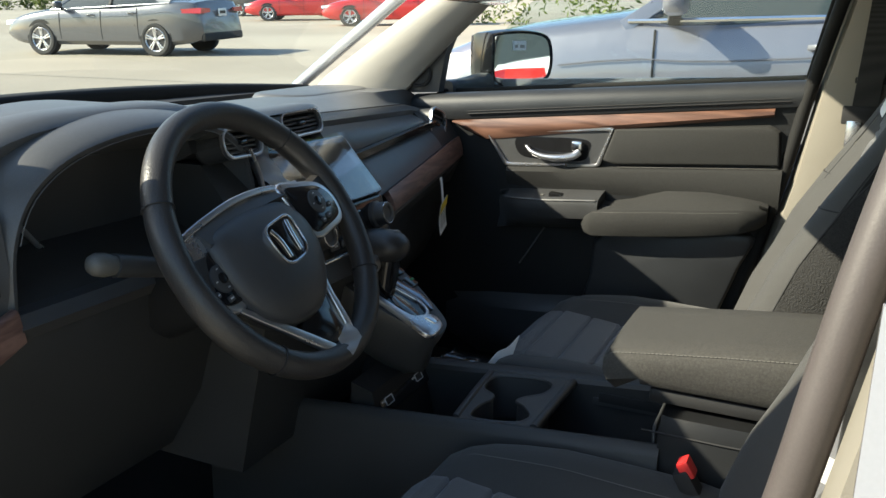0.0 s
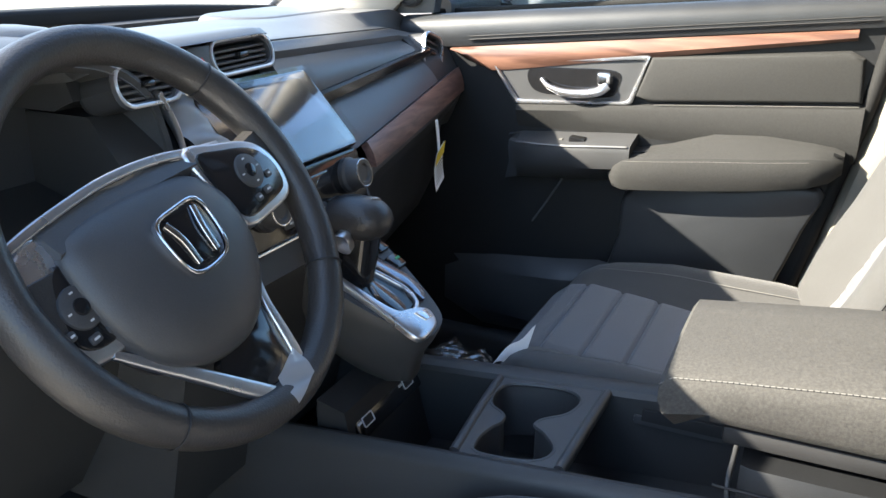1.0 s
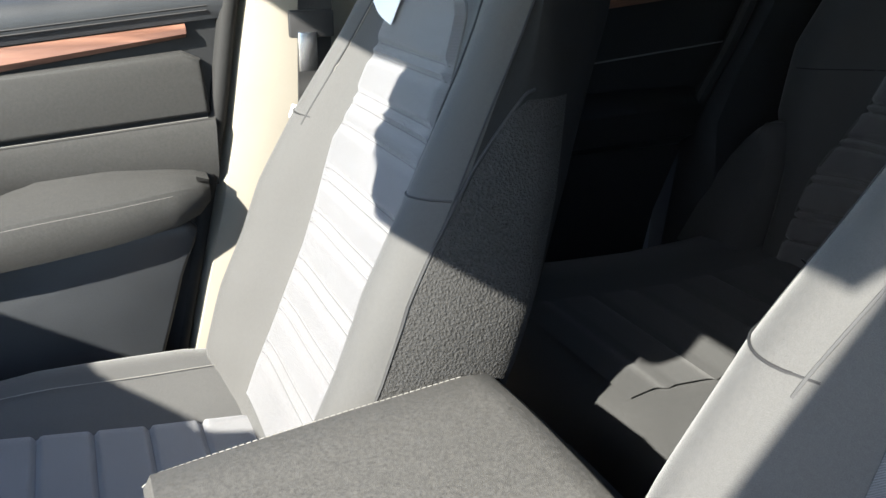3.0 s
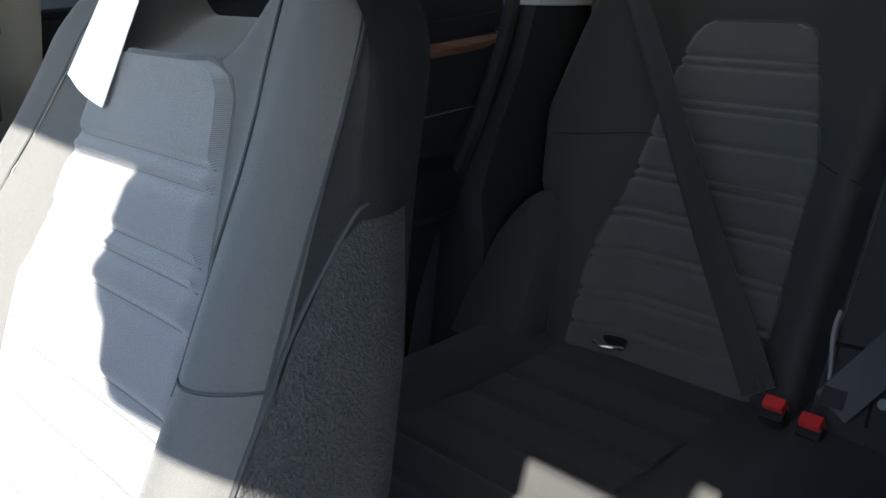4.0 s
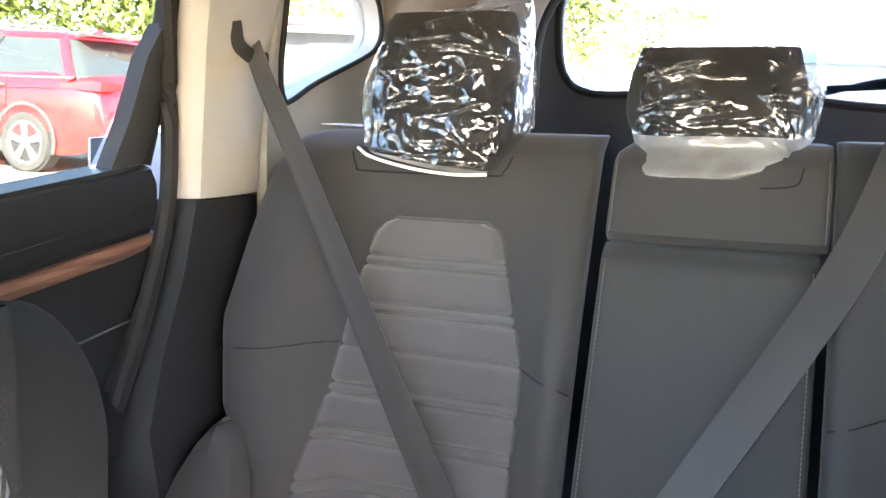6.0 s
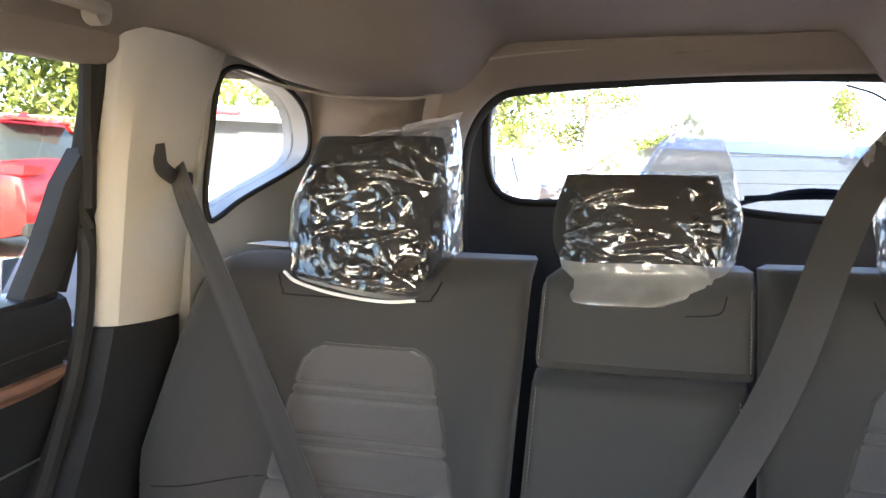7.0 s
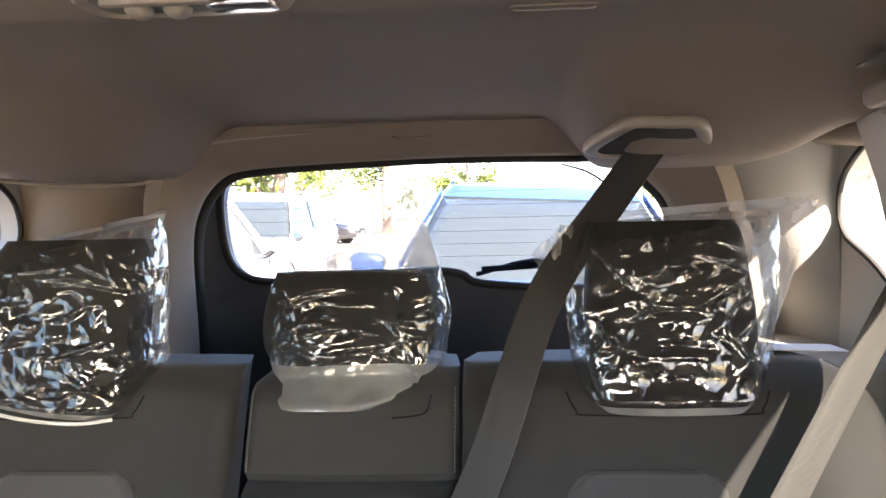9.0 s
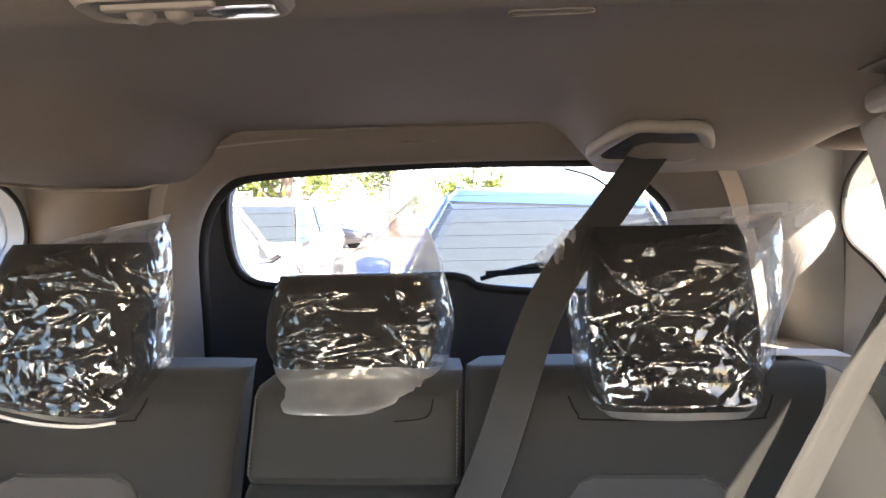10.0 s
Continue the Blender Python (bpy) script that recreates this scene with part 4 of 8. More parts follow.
def wrap_bag(owner, rings, foot, top=None):
    """The bag in up to three parts: milky loose foot, clear middle over the pad, milky loose top."""
    zs_ = [sum(p[2] for p in r) / len(r) for r in rings]
    a = next(i for i, z in enumerate(zs_) if z >= foot)
    b = next((i for i, z in enumerate(zs_) if top and z >= top), len(rings) - 1)
    part("plastic_bag", loft(rings[a:b + 1], caps=False), M_BAG, owner, "wrinkled clear plastic bag", 80)
    part("bag_foot", loft(rings[:a + 1], caps=False), M_LOOSE, owner, "milky loose lower edge of the bag", 80)
    if top:
        part("bag_top", loft(rings[b:], caps=False), M_LOOSE, owner, "milky gathered top of the bag", 80)


def rear_headrest(cx, z0, z1, w, dep, cy):
    h = thing("rear_headrest", "black rear headrest wrapped in a clear plastic bag", "headrest", (cx, cy, z0 - 0.05), "rear headrests")
    part("pad", pad(cx, cy, z0, z1, w, dep), M_PAD, h)
    for ox in (-0.055, 0.055):
        part("post", tube([(cx + ox, cy, z0 - 0.09), (cx + ox, cy, z0 + 0.03)], 0.006), M_CHROME, h)
    return h


hr_r = rear_headrest(0.358, 1.262, 1.449, 0.195, 0.10, -0.872)
hr_c = rear_headrest(0.012, 1.290, 1.402, 0.215, 0.085, -0.915)
hr_l = rear_headrest(-0.374, 1.254, 1.457, 0.195, 0.10, -0.872)
BAG_R = [(1.250, 0.285, 0.445, 0.050), (1.262, 0.266, 0.456, 0.060), (1.300, 0.244, 0.465, 0.066), (1.36, 0.247, 0.467, 0.068), (1.41, 0.250, 0.457, 0.066), (1.440, 0.253, 0.447, 0.055), (1.450, 0.254, 0.445, 0.030), (1.457, 0.254, 0.443, 0.004)]
BAG_C = [(1.248, -0.030, 0.084, 0.040), (1.256, -0.060, 0.092, 0.048), (1.270, -0.090, 0.101, 0.056), (1.295, -0.106, 0.110, 0.062), (1.345, -0.115, 0.117, 0.064), (1.385, -0.106, 0.114, 0.060), (1.400, -0.101, 0.104, 0.050), (1.414, -0.097, 0.060, 0.030), (1.443, -0.087, -0.008, 0.014), (1.475, -0.076, -0.040, 0.008), (1.505, -0.066, -0.059, 0.003)]
BAG_L = [(1.242, -0.452, -0.294, 0.046), (1.258, -0.468, -0.274, 0.060), (1.30, -0.486, -0.259, 0.068), (1.36, -0.496, -0.256, 0.070), (1.41, -0.503, -0.262, 0.068), (1.440, -0.508, -0.270, 0.056), (1.456, -0.512, -0.278, 0.030), (1.464, -0.516, -0.284, 0.004)]
wrap_bag(hr_r, bag(BAG_R, -0.875, folds(1, 0.26, 0.45, 1.26, 1.44, 60, (65, 75, 100, 20, -15), 12, 0.005), seed=1, drop=0.014, rise=-0.018), 1.254)
wrap_bag(hr_c, bag(BAG_C, -0.915, folds(2, -0.09, 0.09, 1.29, 1.40, 40, (10, 20, -15, 60), 9, 0.006), seed=2, hang=0.050), 1.294, 1.405)
wrap_bag(hr_l, bag(BAG_L, -0.875, folds(3, -0.48, -0.28, 1.30, 1.45, 80, (55, 65, -50, -60, 15), 14, 0.006), seed=3, rise=-0.006), 1.250)
M_EDGE = mat("white_film_edge", (0.75, 0.75, 0.76), 0.3, var=0.05, bump=0)
part("bag_edge", tube(smooth_path([(0.462, -0.838, 1.268), (0.43, -0.812, 1.258), (0.37, -0.802, 1.246), (0.31, -0.804, 1.240), (0.275, -0.825, 1.240)], 6), 0.0022, 6), M_EDGE, hr_r, "folded white hem of the bag")


def flag(p0, p1, p2, p3, seed, w=0.006):
    """A loose flat end of a bag standing away from it."""
    P0, P1, P2, P3 = (Vector(p) for p in (p0, p1, p2, p3))

    def fn(u, v):
        p = P0.lerp(P1, u).lerp(P2.lerp(P3, u), v)
        return p + Vector((0.3 * w * noise.noise(Vector((v * 6, u * 3, seed + 8))), w * noise.noise(Vector((u * 5, v * 4, seed))) + w * math.sin(3.0 * u + seed) * v, 0.35 * w * noise.noise(Vector((u * 9, v * 2, seed + 3)))))
    return sheet(fn, 26, 18)


part("bag_end", flag((0.445, -0.93, 1.430), (0.262, -0.93, 1.445), (0.441, -0.95, 1.445), (0.252, -0.95, 1.486), 1), M_SEALED, hr_r, "flat sealed end of the bag", 80)
part("bag_end", flag((0.275, -0.90, 1.270), (0.236, -0.905, 1.300), (0.262, -0.93, 1.445), (0.244, -0.935, 1.40), 6), M_SEALED, hr_r, "flat sealed side of the bag", 80)
part("bag_end", flag((-0.28, -0.94, 1.450), (-0.480, -0.94, 1.450), (-0.283, -0.955, 1.468), (-0.572, -0.96, 1.486), 3, 0.003), M_SEALED, hr_l, "flat sealed end of the bag", 80)
part("bag_end", flag((-0.465, -0.90, 1.262), (-0.490, -0.905, 1.298), (-0.490, -0.94, 1.456), (-0.572, -0.955, 1.482), 4), M_SEALED, hr_l, "flat sealed side of the bag", 80)
part("bag_end", flag((-0.262, -0.89, 1.365), (-0.238, -0.895, 1.385), (-0.282, -0.93, 1.452), (-0.250, -0.93, 1.455), 5, 0.008), M_SEALED, hr_l, "puffed corner of the bag", 80)
part("bag_end", flag((-0.250, -0.885, 1.380), (-0.236, -0.89, 1.386), (-0.252, -0.92, 1.452), (-0.214, -0.915, 1.420), 7, 0.008), M_SEALED, hr_l, "puffed corner of the bag", 80)

# ---- dashboard ----
def ringshape(outline, width, z0, z1):
    """A flat frame round an outline."""
    rings = []
    n = len(outline)
    cx = sum(p[0] for p in outline) / n
    cy = sum(p[1] for p in outline) / n
    w = max(abs(p[0] - cx) for p in outline)
    h = max(abs(p[1] - cy) for p in outline)

    def s(k, z):
        return [(cx + (a - cx) * (1 + k / w), cy + (b - cy) * (1 + k / h), z) for a, b in outline]

    rings = [s(0, z0), s(0, z1), s(width * 0.3, z1 + width * 0.25), s(width * 0.7, z1 + width * 0.25), s(width, z1), s(width, z0), s(0, z0)]
    return loft(rings, caps=False)


dash = thing("dashboard", "dark grey grained dashboard with walnut trim and chrome-edged vents", "dashboard", (0, 1.05, 0.5))


def zrow(x, name):
    t = (x - 0.07) / 0.48
    return {
        "B": (0.915 + 0.068 * t, 1.092 - 0.022 * t),
        "C": (0.902 + 0.056 * (x - 0.17) / 0.42, 1.024 + 0.012 * (x - 0.17) / 0.42),
        "E": (0.862 + 0.075 * (x - 0.21) / 0.48, 0.946 + 0.042 * (x - 0.21) / 0.48),
        "F": (0.848 + 0.08 * (x - 0.19) / 0.5, 0.914 + 0.034 * (x - 0.19) / 0.5),
    }[name]


# top pad over the whole width
rings = []
for x in np.linspace(-0.73, 0.73, 49):
    hood = 0.042 * math.exp(-(((x + 0.385) / 0.21) ** 4))
    yb, zb = zrow(max(x, -0.3), "B") if x > 0.04 else (0.915, 1.095)
    if x > 0.55:
        zb -= 0.10 * (x - 0.55)
    edge = 0.03 * max(0, (abs(x) - 0.62) / 0.11) ** 2
    rings.append([(x, 1.33, 0.95), (x, 1.33, 1.055 - edge), (x, 1.30, 1.068 - edge), (x, 1.18, 1.098 - edge), (x, 1.05, 1.100 - edge + 0.55 * hood), (x, yb + 0.05, zb + 0.006 - edge + hood), (x, yb + 0.012, zb + 0.002 - edge + hood), (x, yb, zb - 0.008 - edge + hood), (x, yb + 0.004, zb - 0.02 - edge + hood), (x, yb + 0.05, zb - 0.03 - edge + 0.6 * hood), (x, 1.15, 0.95)])
top = part("top_pad", loft(rings), M_DASH, dash, "dark grained soft top pad")
part("seam", tube([(x, zrow(x, "B")[0] + 0.015, zrow(x, "B")[1] + 0.0045 - (0.10 * (x - 0.55) if x > 0.55 else 0)) for x in np.linspace(0.06, 0.60, 20)], 0.0012, 5), M_DARK, top)
# raised visor over the windscreen outlets and a far defroster strip
part("defroster_grille", moved(slab(rrect(0.9, 0.05, 0.02), 0, 0.012, 0.004), pose(0.0, 1.26, 1.074, -8)), M_PLASTIC, dash)
part("speaker_mound", moved(slab(rrect(0.36, 0.15, 0.07, 8), -0.03, 0.014, 0.014, 6), pose(0.46, 1.18, 1.088, 0, 0, 3)), M_DASH, dash, "raised speaker mound near the windscreen")


def face(names, x0, x1, off=(0, 0, 0, 0), n=24, bulge=0.0, thick=0.02):
    a, b = names
    (o1, h1, o2, h2) = off

    def fn(u, v):
        x = lerp(x0, x1, u)
        (y1, z1), (y2, z2) = zrow(x, a), zrow(x, b)
        return (x, lerp(y2 + o2, y1 + o1, v) - bulge * math.sin(math.pi * v), lerp(z2 + h2, z1 + h1, v))
    return sheet(fn, n, 10, thick)


part("upper_face_pad", face("BC", 0.055, 0.56, (0.002, -0.018, 0, 0), bulge=0.006), M_DASH, dash, "padded passenger panel")
part("gloss_strip", face("CC", 0.10, 0.60, (-0.003, 0.0, -0.003, -0.013), thick=0.012), M_GLOSS, dash, "gloss black strip")
part("chrome_line", tube([(x, zrow(x, "C")[0] - 0.005, zrow(x, "C")[1] - 0.0125) for x in np.linspace(0.12, 0.60, 20)], 0.0018, 6), M_CHROME, dash)
part("lower_face_pad", face("CE", 0.10, 0.575, (0.0, -0.015, -0.004, 0.003), bulge=0.005), M_DASH, dash, "padded passenger panel")
part("wood_trim", face("EF", 0.185, 0.69, (-0.002, 0, -0.004, 0), n=30, bulge=0.003, thick=0.012), M_WOODX, dash, "glossy walnut strip")
part("wood_edge", tube([(x, zrow(x, "F")[0] - 0.003, zrow(x, "F")[1] - 0.002) for x in np.linspace(0.185, 0.69, 20)], 0.002, 6), M_DARK, dash)
glove = []
for x in np.linspace(0.13, 0.72, 14):
    y, z = zrow(x, "F")
    glove.append([(x, y + 0.10, z + 0.05), (x, y + 0.002, z - 0.002), (x, y - 0.002, z - 0.018), (x, y + 0.012, z - 0.04), (x, y + 0.035, z - 0.07), (x, y + 0.05, z - 0.18), (x, y + 0.085, z - 0.25), (x, 1.15, 0.60), (x, 1.25, 0.60), (x, 1.25, 0.95)])
part("glove_compartment", loft(glove), M_PLASTIC, dash, "black glove compartment below the trim")
part("end_cap", loft([[(x, 0.99, 1.055), (x, 0.955, 1.03), (x, 0.925, 0.98), (x, 0.922, 0.94), (x, 0.95, 0.88), (x, 1.2, 0.8), (x, 1.2, 1.05)] for x in (0.575, 0.70)]), M_PLASTIC, dash)


def vent(name_label, o, a, b, w, h, slats=4, trim=True, r=0.016):
    """An air outlet in the plane of a (across) and b (up) at o."""
    m = axes(o, a, b)
    body = part("air_vent", moved(slab(rrect(w, h, r), -0.05, -0.03), m), M_DARK, dash, name_label)
    part("vent_shell", moved(ringshape(rrect(w - 0.004, h - 0.004, r), 0.004, -0.045, -0.002), m), M_PLASTIC, body)
    if trim:
        part("chrome_surround", moved(ringshape(rrect(w, h, r), 0.004, -0.004, 0.002), m), M_SILVER, body, "satin silver surround")
    for k in range(slats):
        v = (k + 0.5) / slats - 0.5
        part("slat", moved(box(0, v * (h - 0.008), -0.012, w - 0.008, 0.0030, 0.016, 0.0008, 1, (18, 0, 0)), m), M_DASH, body)
    part("thumb_tab", moved(box(0, 0, -0.004, 0.018, 0.006, 0.012, 0.002), m), M_GLOSS, body)
    return body


vent("slatted centre vent in a silver surround", (-0.040, 0.882, 1.094), (1, 0.10, 0), (0, 0.30, 1), 0.125, 0.034)
vent("slatted centre vent in a silver surround", (-0.218, 0.862, 1.085), (1, 0.05, -0.02), (0, 0.30, 1), 0.085, 0.036)
vent("slatted side vent in a silver surround", (0.622, 0.948, 1.025), (0.75, -0.08, -0.25), (0.30, 0.12, 0.9), 0.062, 0.066, 5)
hz = part("hazard_panel", box(-0.118, 0.880, 1.093, 0.042, 0.012, 0.034, 0.004, rot=(-17, 0, 0)), M_DASH, dash, "grey hazard switch panel")
tri = bmesh.new()
vs = [tri.verts.new(p) for p in ((-0.128, 0.8718, 1.087), (-0.112, 0.8718, 1.087), (-0.120, 0.8755, 1.099))]
tri.faces.new(vs)
part("hazard_mark", tri, M_RED, hz)
def brow(x):
    k = ease(min((x + 0.285) / 0.05, (0.062 - x) / 0.05))
    y0 = 0.885 + 0.1 * (x + 0.05) + 0.03 * (1 - k)
    return [(x, y0 + 0.004, 1.112 - 0.02 * (1 - k)), (x, y0 - 0.004, 1.114 - 0.02 * (1 - k)), (x, y0 + 0.006, 1.120 - 0.02 * (1 - k)), (x, 0.925, 1.120 - 0.02 * (1 - k)), (x, 0.985, 1.106 - 0.01 * (1 - k)), (x, 0.985, 1.08)]


visor = [brow(x) for x in np.linspace(-0.285, 0.062, 18)]
part("vent_visor", loft(visor), M_DASH, dash, "hooded brow above the centre vents")
part("vent_housing", loft([[(x, 0.95, 1.112), (x, 0.940 + 0.1 * (x + 0.05), 1.110), (x, 0.925 + 0.1 * (x + 0.05), 1.072), (x, 0.93, 1.060), (x, 1.0, 1.06), (x, 1.0, 1.1)] for x in (-0.275, -0.20, -0.1, 0.0, 0.038)]), M_PLASTIC, dash, "black housing of the centre vents")
part("centre_body", loft([[(x, 0.90, 1.055), (x, 0.83, 0.965), (x, 0.80, 0.89), (x, 0.785, 0.862), (x, 0.80, 0.84), (x, 0.85, 0.60), (x, 1.1, 0.60), (x, 1.1, 1.055)] for x in (-0.262, -0.20, 0.0, 0.09, 0.115)]), M_KNEE, dash, "black centre stack")

# touch screen in its protective film
scr_m = axes((-0.012, 0.853, 1.015), (1, 0, 0), (0, 0.081, 0.089))
scr = part("touch_screen", moved(slab(rrect(0.232, 0.122, 0.008), -0.012, 0.0, 0.003), scr_m), M_SCREENFILM, dash, "blank dark touch screen under film")
part("screen_film", moved(sheet(lambda u, v: (lerp(-0.117, 0.117, u), lerp(-0.061, 0.062, v), 0.003 + 0.0002 * math.sin(9 * u + 5 * v) + 0.004 * ease((u - 0.93) / 0.07) + 0.004 * ease((v - 0.93) / 0.07)), 24, 14), scr_m), M_SMOOTHFILM, scr, "peeling clear protective film", shadow=False)
strip_m = axes((-0.158, 0.850, 1.022), (1, 0, 0), (-0.15, 0.081, 0.089))
part("film_wrap", moved(sheet(lambda u, v: (lerp(-0.028, 0.022, u) + 0.006 * math.sin(7 * v), lerp(-0.055, 0.055, v), 0.004 + 0.010 * math.sin(math.pi * u) + 0.003 * math.sin(17 * v + 3 * u)), 10, 22), strip_m), M_LOOSE, scr, "crumpled white film strip")
part("side_keys", moved(slab(rrect(0.045, 0.112, 0.006), -0.012, 0.001, 0.003), strip_m), M_GLOSS, dash, "gloss black key strip beside the screen")
hv_m = axes((-0.030, 0.808, 0.928), (1, 0, 0), (0, 0.02, 0.075))
hv = part("climate_panel", moved(slab(rrect(0.262, 0.074, 0.008), -0.01, 0.004, 0.004), hv_m), M_GLOSS, dash, "gloss black climate control panel")
for x in (0.092, -0.092):
    kb = part("climate_knob", moved(loft([[(r * math.cos(a), r * math.sin(a), z) for a in np.linspace(0, 2 * math.pi, 28, endpoint=False)] for r, z in ((0.023, 0), (0.023, 0.006), (0.020, 0.009), (0.019, 0.024), (0.0175, 0.027), (0.012, 0.0265), (0.010, 0.024))]), hv_m @ pose(x, 0.006, 0.004)), M_PLASTIC, hv, "ribbed black knob with a chrome ring")
    part("chrome_ring", moved(ringshape([(0.0165 * math.cos(a), 0.0165 * math.sin(a)) for a in np.linspace(0, 2 * math.pi, 28, endpoint=False)], 0.0018, 0.0235, 0.0268), hv_m @ pose(x, 0.006, 0.004)), M_CHROME, kb)
for i in range(4):
    part("climate_key", moved(slab(rrect(0.026, 0.012, 0.003), 0.0, 0.007, 0.002), hv_m @ pose(-0.05 + 0.033 * i, -0.018, 0)), M_PLASTIC, hv)
    part("key_mark", moved(slab(rrect(0.009, 0.0022, 0.0008), 0.0, 0.0078), hv_m @ pose(-0.05 + 0.033 * i, -0.018, 0)), M_MARK, hv)
part("climate_display", moved(slab(rrect(0.10, 0.018, 0.003), 0, 0.006, 0.002), hv_m @ pose(0, 0.014, 0)), M_SCREENFILM, hv)
part("silver_line", moved(box(0, -0.037, 0.004, 0.25, 0.003, 0.004, 0.001), hv_m), M_CHROME, hv)

# instrument cluster: hood, recess, trim
arch_c = [(-0.600, 0.945), (-0.592, 1.02), (-0.560, 1.072), (-0.49, 1.105), (-0.385, 1.118), (-0.28, 1.108), (-0.222, 1.075), (-0.200, 1.03), (-0.188, 0.975)]
ap = smooth_path([(x, 0, z) for x, z in arch_c], 6)


def hoodring(k, y, dz=0.0):
    return [(-0.39 + (p.x + 0.39) * k, y, 0.95 + (p.z - 0.95) * k + dz) for p in ap]


hood = loft([hoodring(1.06, 1.08, 0.012), hoodring(1.07, 0.98, 0.012), hoodring(1.07, 0.90, 0.006), hoodring(1.05, 0.868, 0.0), hoodring(1.02, 0.862), hoodring(0.985, 0.866), hoodring(0.95, 0.90), hoodring(0.90, 0.985)], closed=False)
cl = part("instrument_hood", hood, M_DASH, dash, "arched dark hood round the unlit instruments")
part("hood_trim", tube([Vector((-0.39 + (p.x + 0.39) * 0.985, 0.862, 0.95 + (p.z - 0.95) * 0.985)) for p in ap[6:]], 0.0007, 6), M_DASH, cl, "thin silver line")
part("side_trim", sweep(smooth_path([(-0.208, 0.862, 1.075), (-0.190, 0.855, 1.03), (-0.182, 0.845, 0.975), (-0.183, 0.84, 0.955)], 6), rrect(0.016, 0.006, 0.002)), M_SILVER, cl, "silver side trim")
bmx = bmesh.new()
bmx.faces.new([bmx.verts.new((-0.39 + (p.x + 0.39) * 0.90, 0.984, 0.95 + (p.z - 0.95) * 0.90)) for p in ap])
part("instrument_face", bmx, M_PLASTIC, cl, "blank black instrument face")
part("instrument_sill", loft([[(x, 0.99, 0.955), (x, 0.86, 0.948), (x, 0.850, 0.935), (x, 0.86, 0.92), (x, 1.0, 0.9)] for x in (-0.605, -0.18)]), M_PLASTIC, cl)
part("lower_arc", tube(smooth_path([(-0.50, 0.972, 1.01), (-0.47, 0.972, 0.975), (-0.44, 0.97, 0.955)], 5), 0.0035, 6), M_SILVER, cl)
knee = []
for x in np.linspace(-0.73, -0.095, 13):
    knee.append([(x, 1.2, 1.05), (x, 0.90, 0.955), (x, 0.868, 0.945), (x, 0.862, 0.93), (x, 0.872, 0.88), (x, 0.89, 0.82), (x, 0.92, 0.72), (x, 0.98, 0.62), (x, 1.2, 0.55)])
part("knee_panel", loft(knee), M_KNEE, dash, "black knee panel below the wheel")
part("end_panel", loft([[(x, 1.1, 1.07), (x, 0.90, 1.075), (x, 0.868, 1.05), (x, 0.862, 1.0), (x, 0.868, 0.94), (x, 1.0, 0.93)] for x in (-0.73, -0.605)]), M_DASH, dash)
part("wood_trim", sweep([(-0.72, 0.842, 0.915), (-0.66, 0.846, 0.925), (-0.605, 0.858, 0.938)], rrect(0.012, 0.042, 0.005), up=(0, 0, 1)), M_WOODX, dash, "walnut strip beside the wheel")
part("side_switch", box(-0.655, 0.858, 0.985, 0.06, 0.014, 0.022, 0.004), M_GLOSS, dash)
part("switch_mark", box(-0.655, 0.866, 0.83, 0.014, 0.004, 0.009, 0.002), M_STITCH, dash)

# ---- steering wheel ----
M_TIP = mat("grey_stalk_tip", (0.10, 0.098, 0.09), 0.5, bump=0.2)
WC, WL = Vector((-0.3543, 0.7175, 0.9978)), radians(33)
WM = axes(WC, (1, 0, 0), (0, math.sin(WL), math.cos(WL))) @ pose(0, 0, 0, 0, 0, 11)
wheel = thing("steering_wheel", "black leather steering wheel with silver spokes, turned slightly", "steering wheel", WC)
R0 = 0.1655
rim = []
nr = 96
for i in range(nr):
    a = 2 * math.pi * i / nr
    g = 0.0160 + 0.0012 * math.exp(-(((math.degrees(a) % 180 - 20) / 22) ** 2))
    seam = any(abs((math.degrees(a) - s0 + 180) % 360 - 180) < 2.0 for s0 in (35, 145, 222, 318))
    g *= 0.965 if seam else 1
    rim.append([(math.cos(a) * (R0 + g * math.cos(b)), math.sin(a) * (R0 + g * math.cos(b)), 1.08 * g * math.sin(b)) for b in np.linspace(0, 2 * math.pi, 16, endpoint=False)])
rim.append(rim[0])
rb = loft(rim, caps=False)
bmesh.ops.remove_doubles(rb, verts=rb.verts, dist=1e-6)
bmesh.ops.recalc_face_normals(rb, faces=rb.faces)
part("rim", moved(rb, WM), M_LEATHER, wheel, "grained black leather rim")
for s0 in (35, 145, 222, 318):
    a = radians(s0)
    c = Vector((math.cos(a), math.sin(a), 0))
    ring = [c * R0 + (c * math.cos(b) + Vector((0, 0, 1.08)) * math.sin(b)) * 0.0166 for b in np.linspace(0, 2 * math.pi, 20, endpoint=False)]
    part("rim_seam", moved(tube(ring, 0.0009, 5, True), WM), M_DARK, wheel)
hub_o = [(p.x, p.y) for p in smooth_path([(-0.045, 0.046, 0), (0.018, 0.037, 0), (0.042, 0.024, 0), (0.058, -0.006, 0), (0.052, -0.045, 0), (0.025, -0.080, 0), (-0.012, -0.101, 0), (-0.057, -0.099, 0), (-0.100, -0.075, 0), (-0.120, -0.036, 0), (-0.123, 0.010, 0), (-0.110, 0.042, 0)], 5, True)]
rings = []
for k, z in ((1.0, -0.012), (1.0, 0.004), (0.985, 0.011), (0.95, 0.016), (0.86, 0.021), (0.7, 0.026), (0.45, 0.030), (0.2, 0.031)):
    rings.append([(-0.033 + (a + 0.033) * k, -0.028 + (b + 0.028) * k, z) for a, b in hub_o])
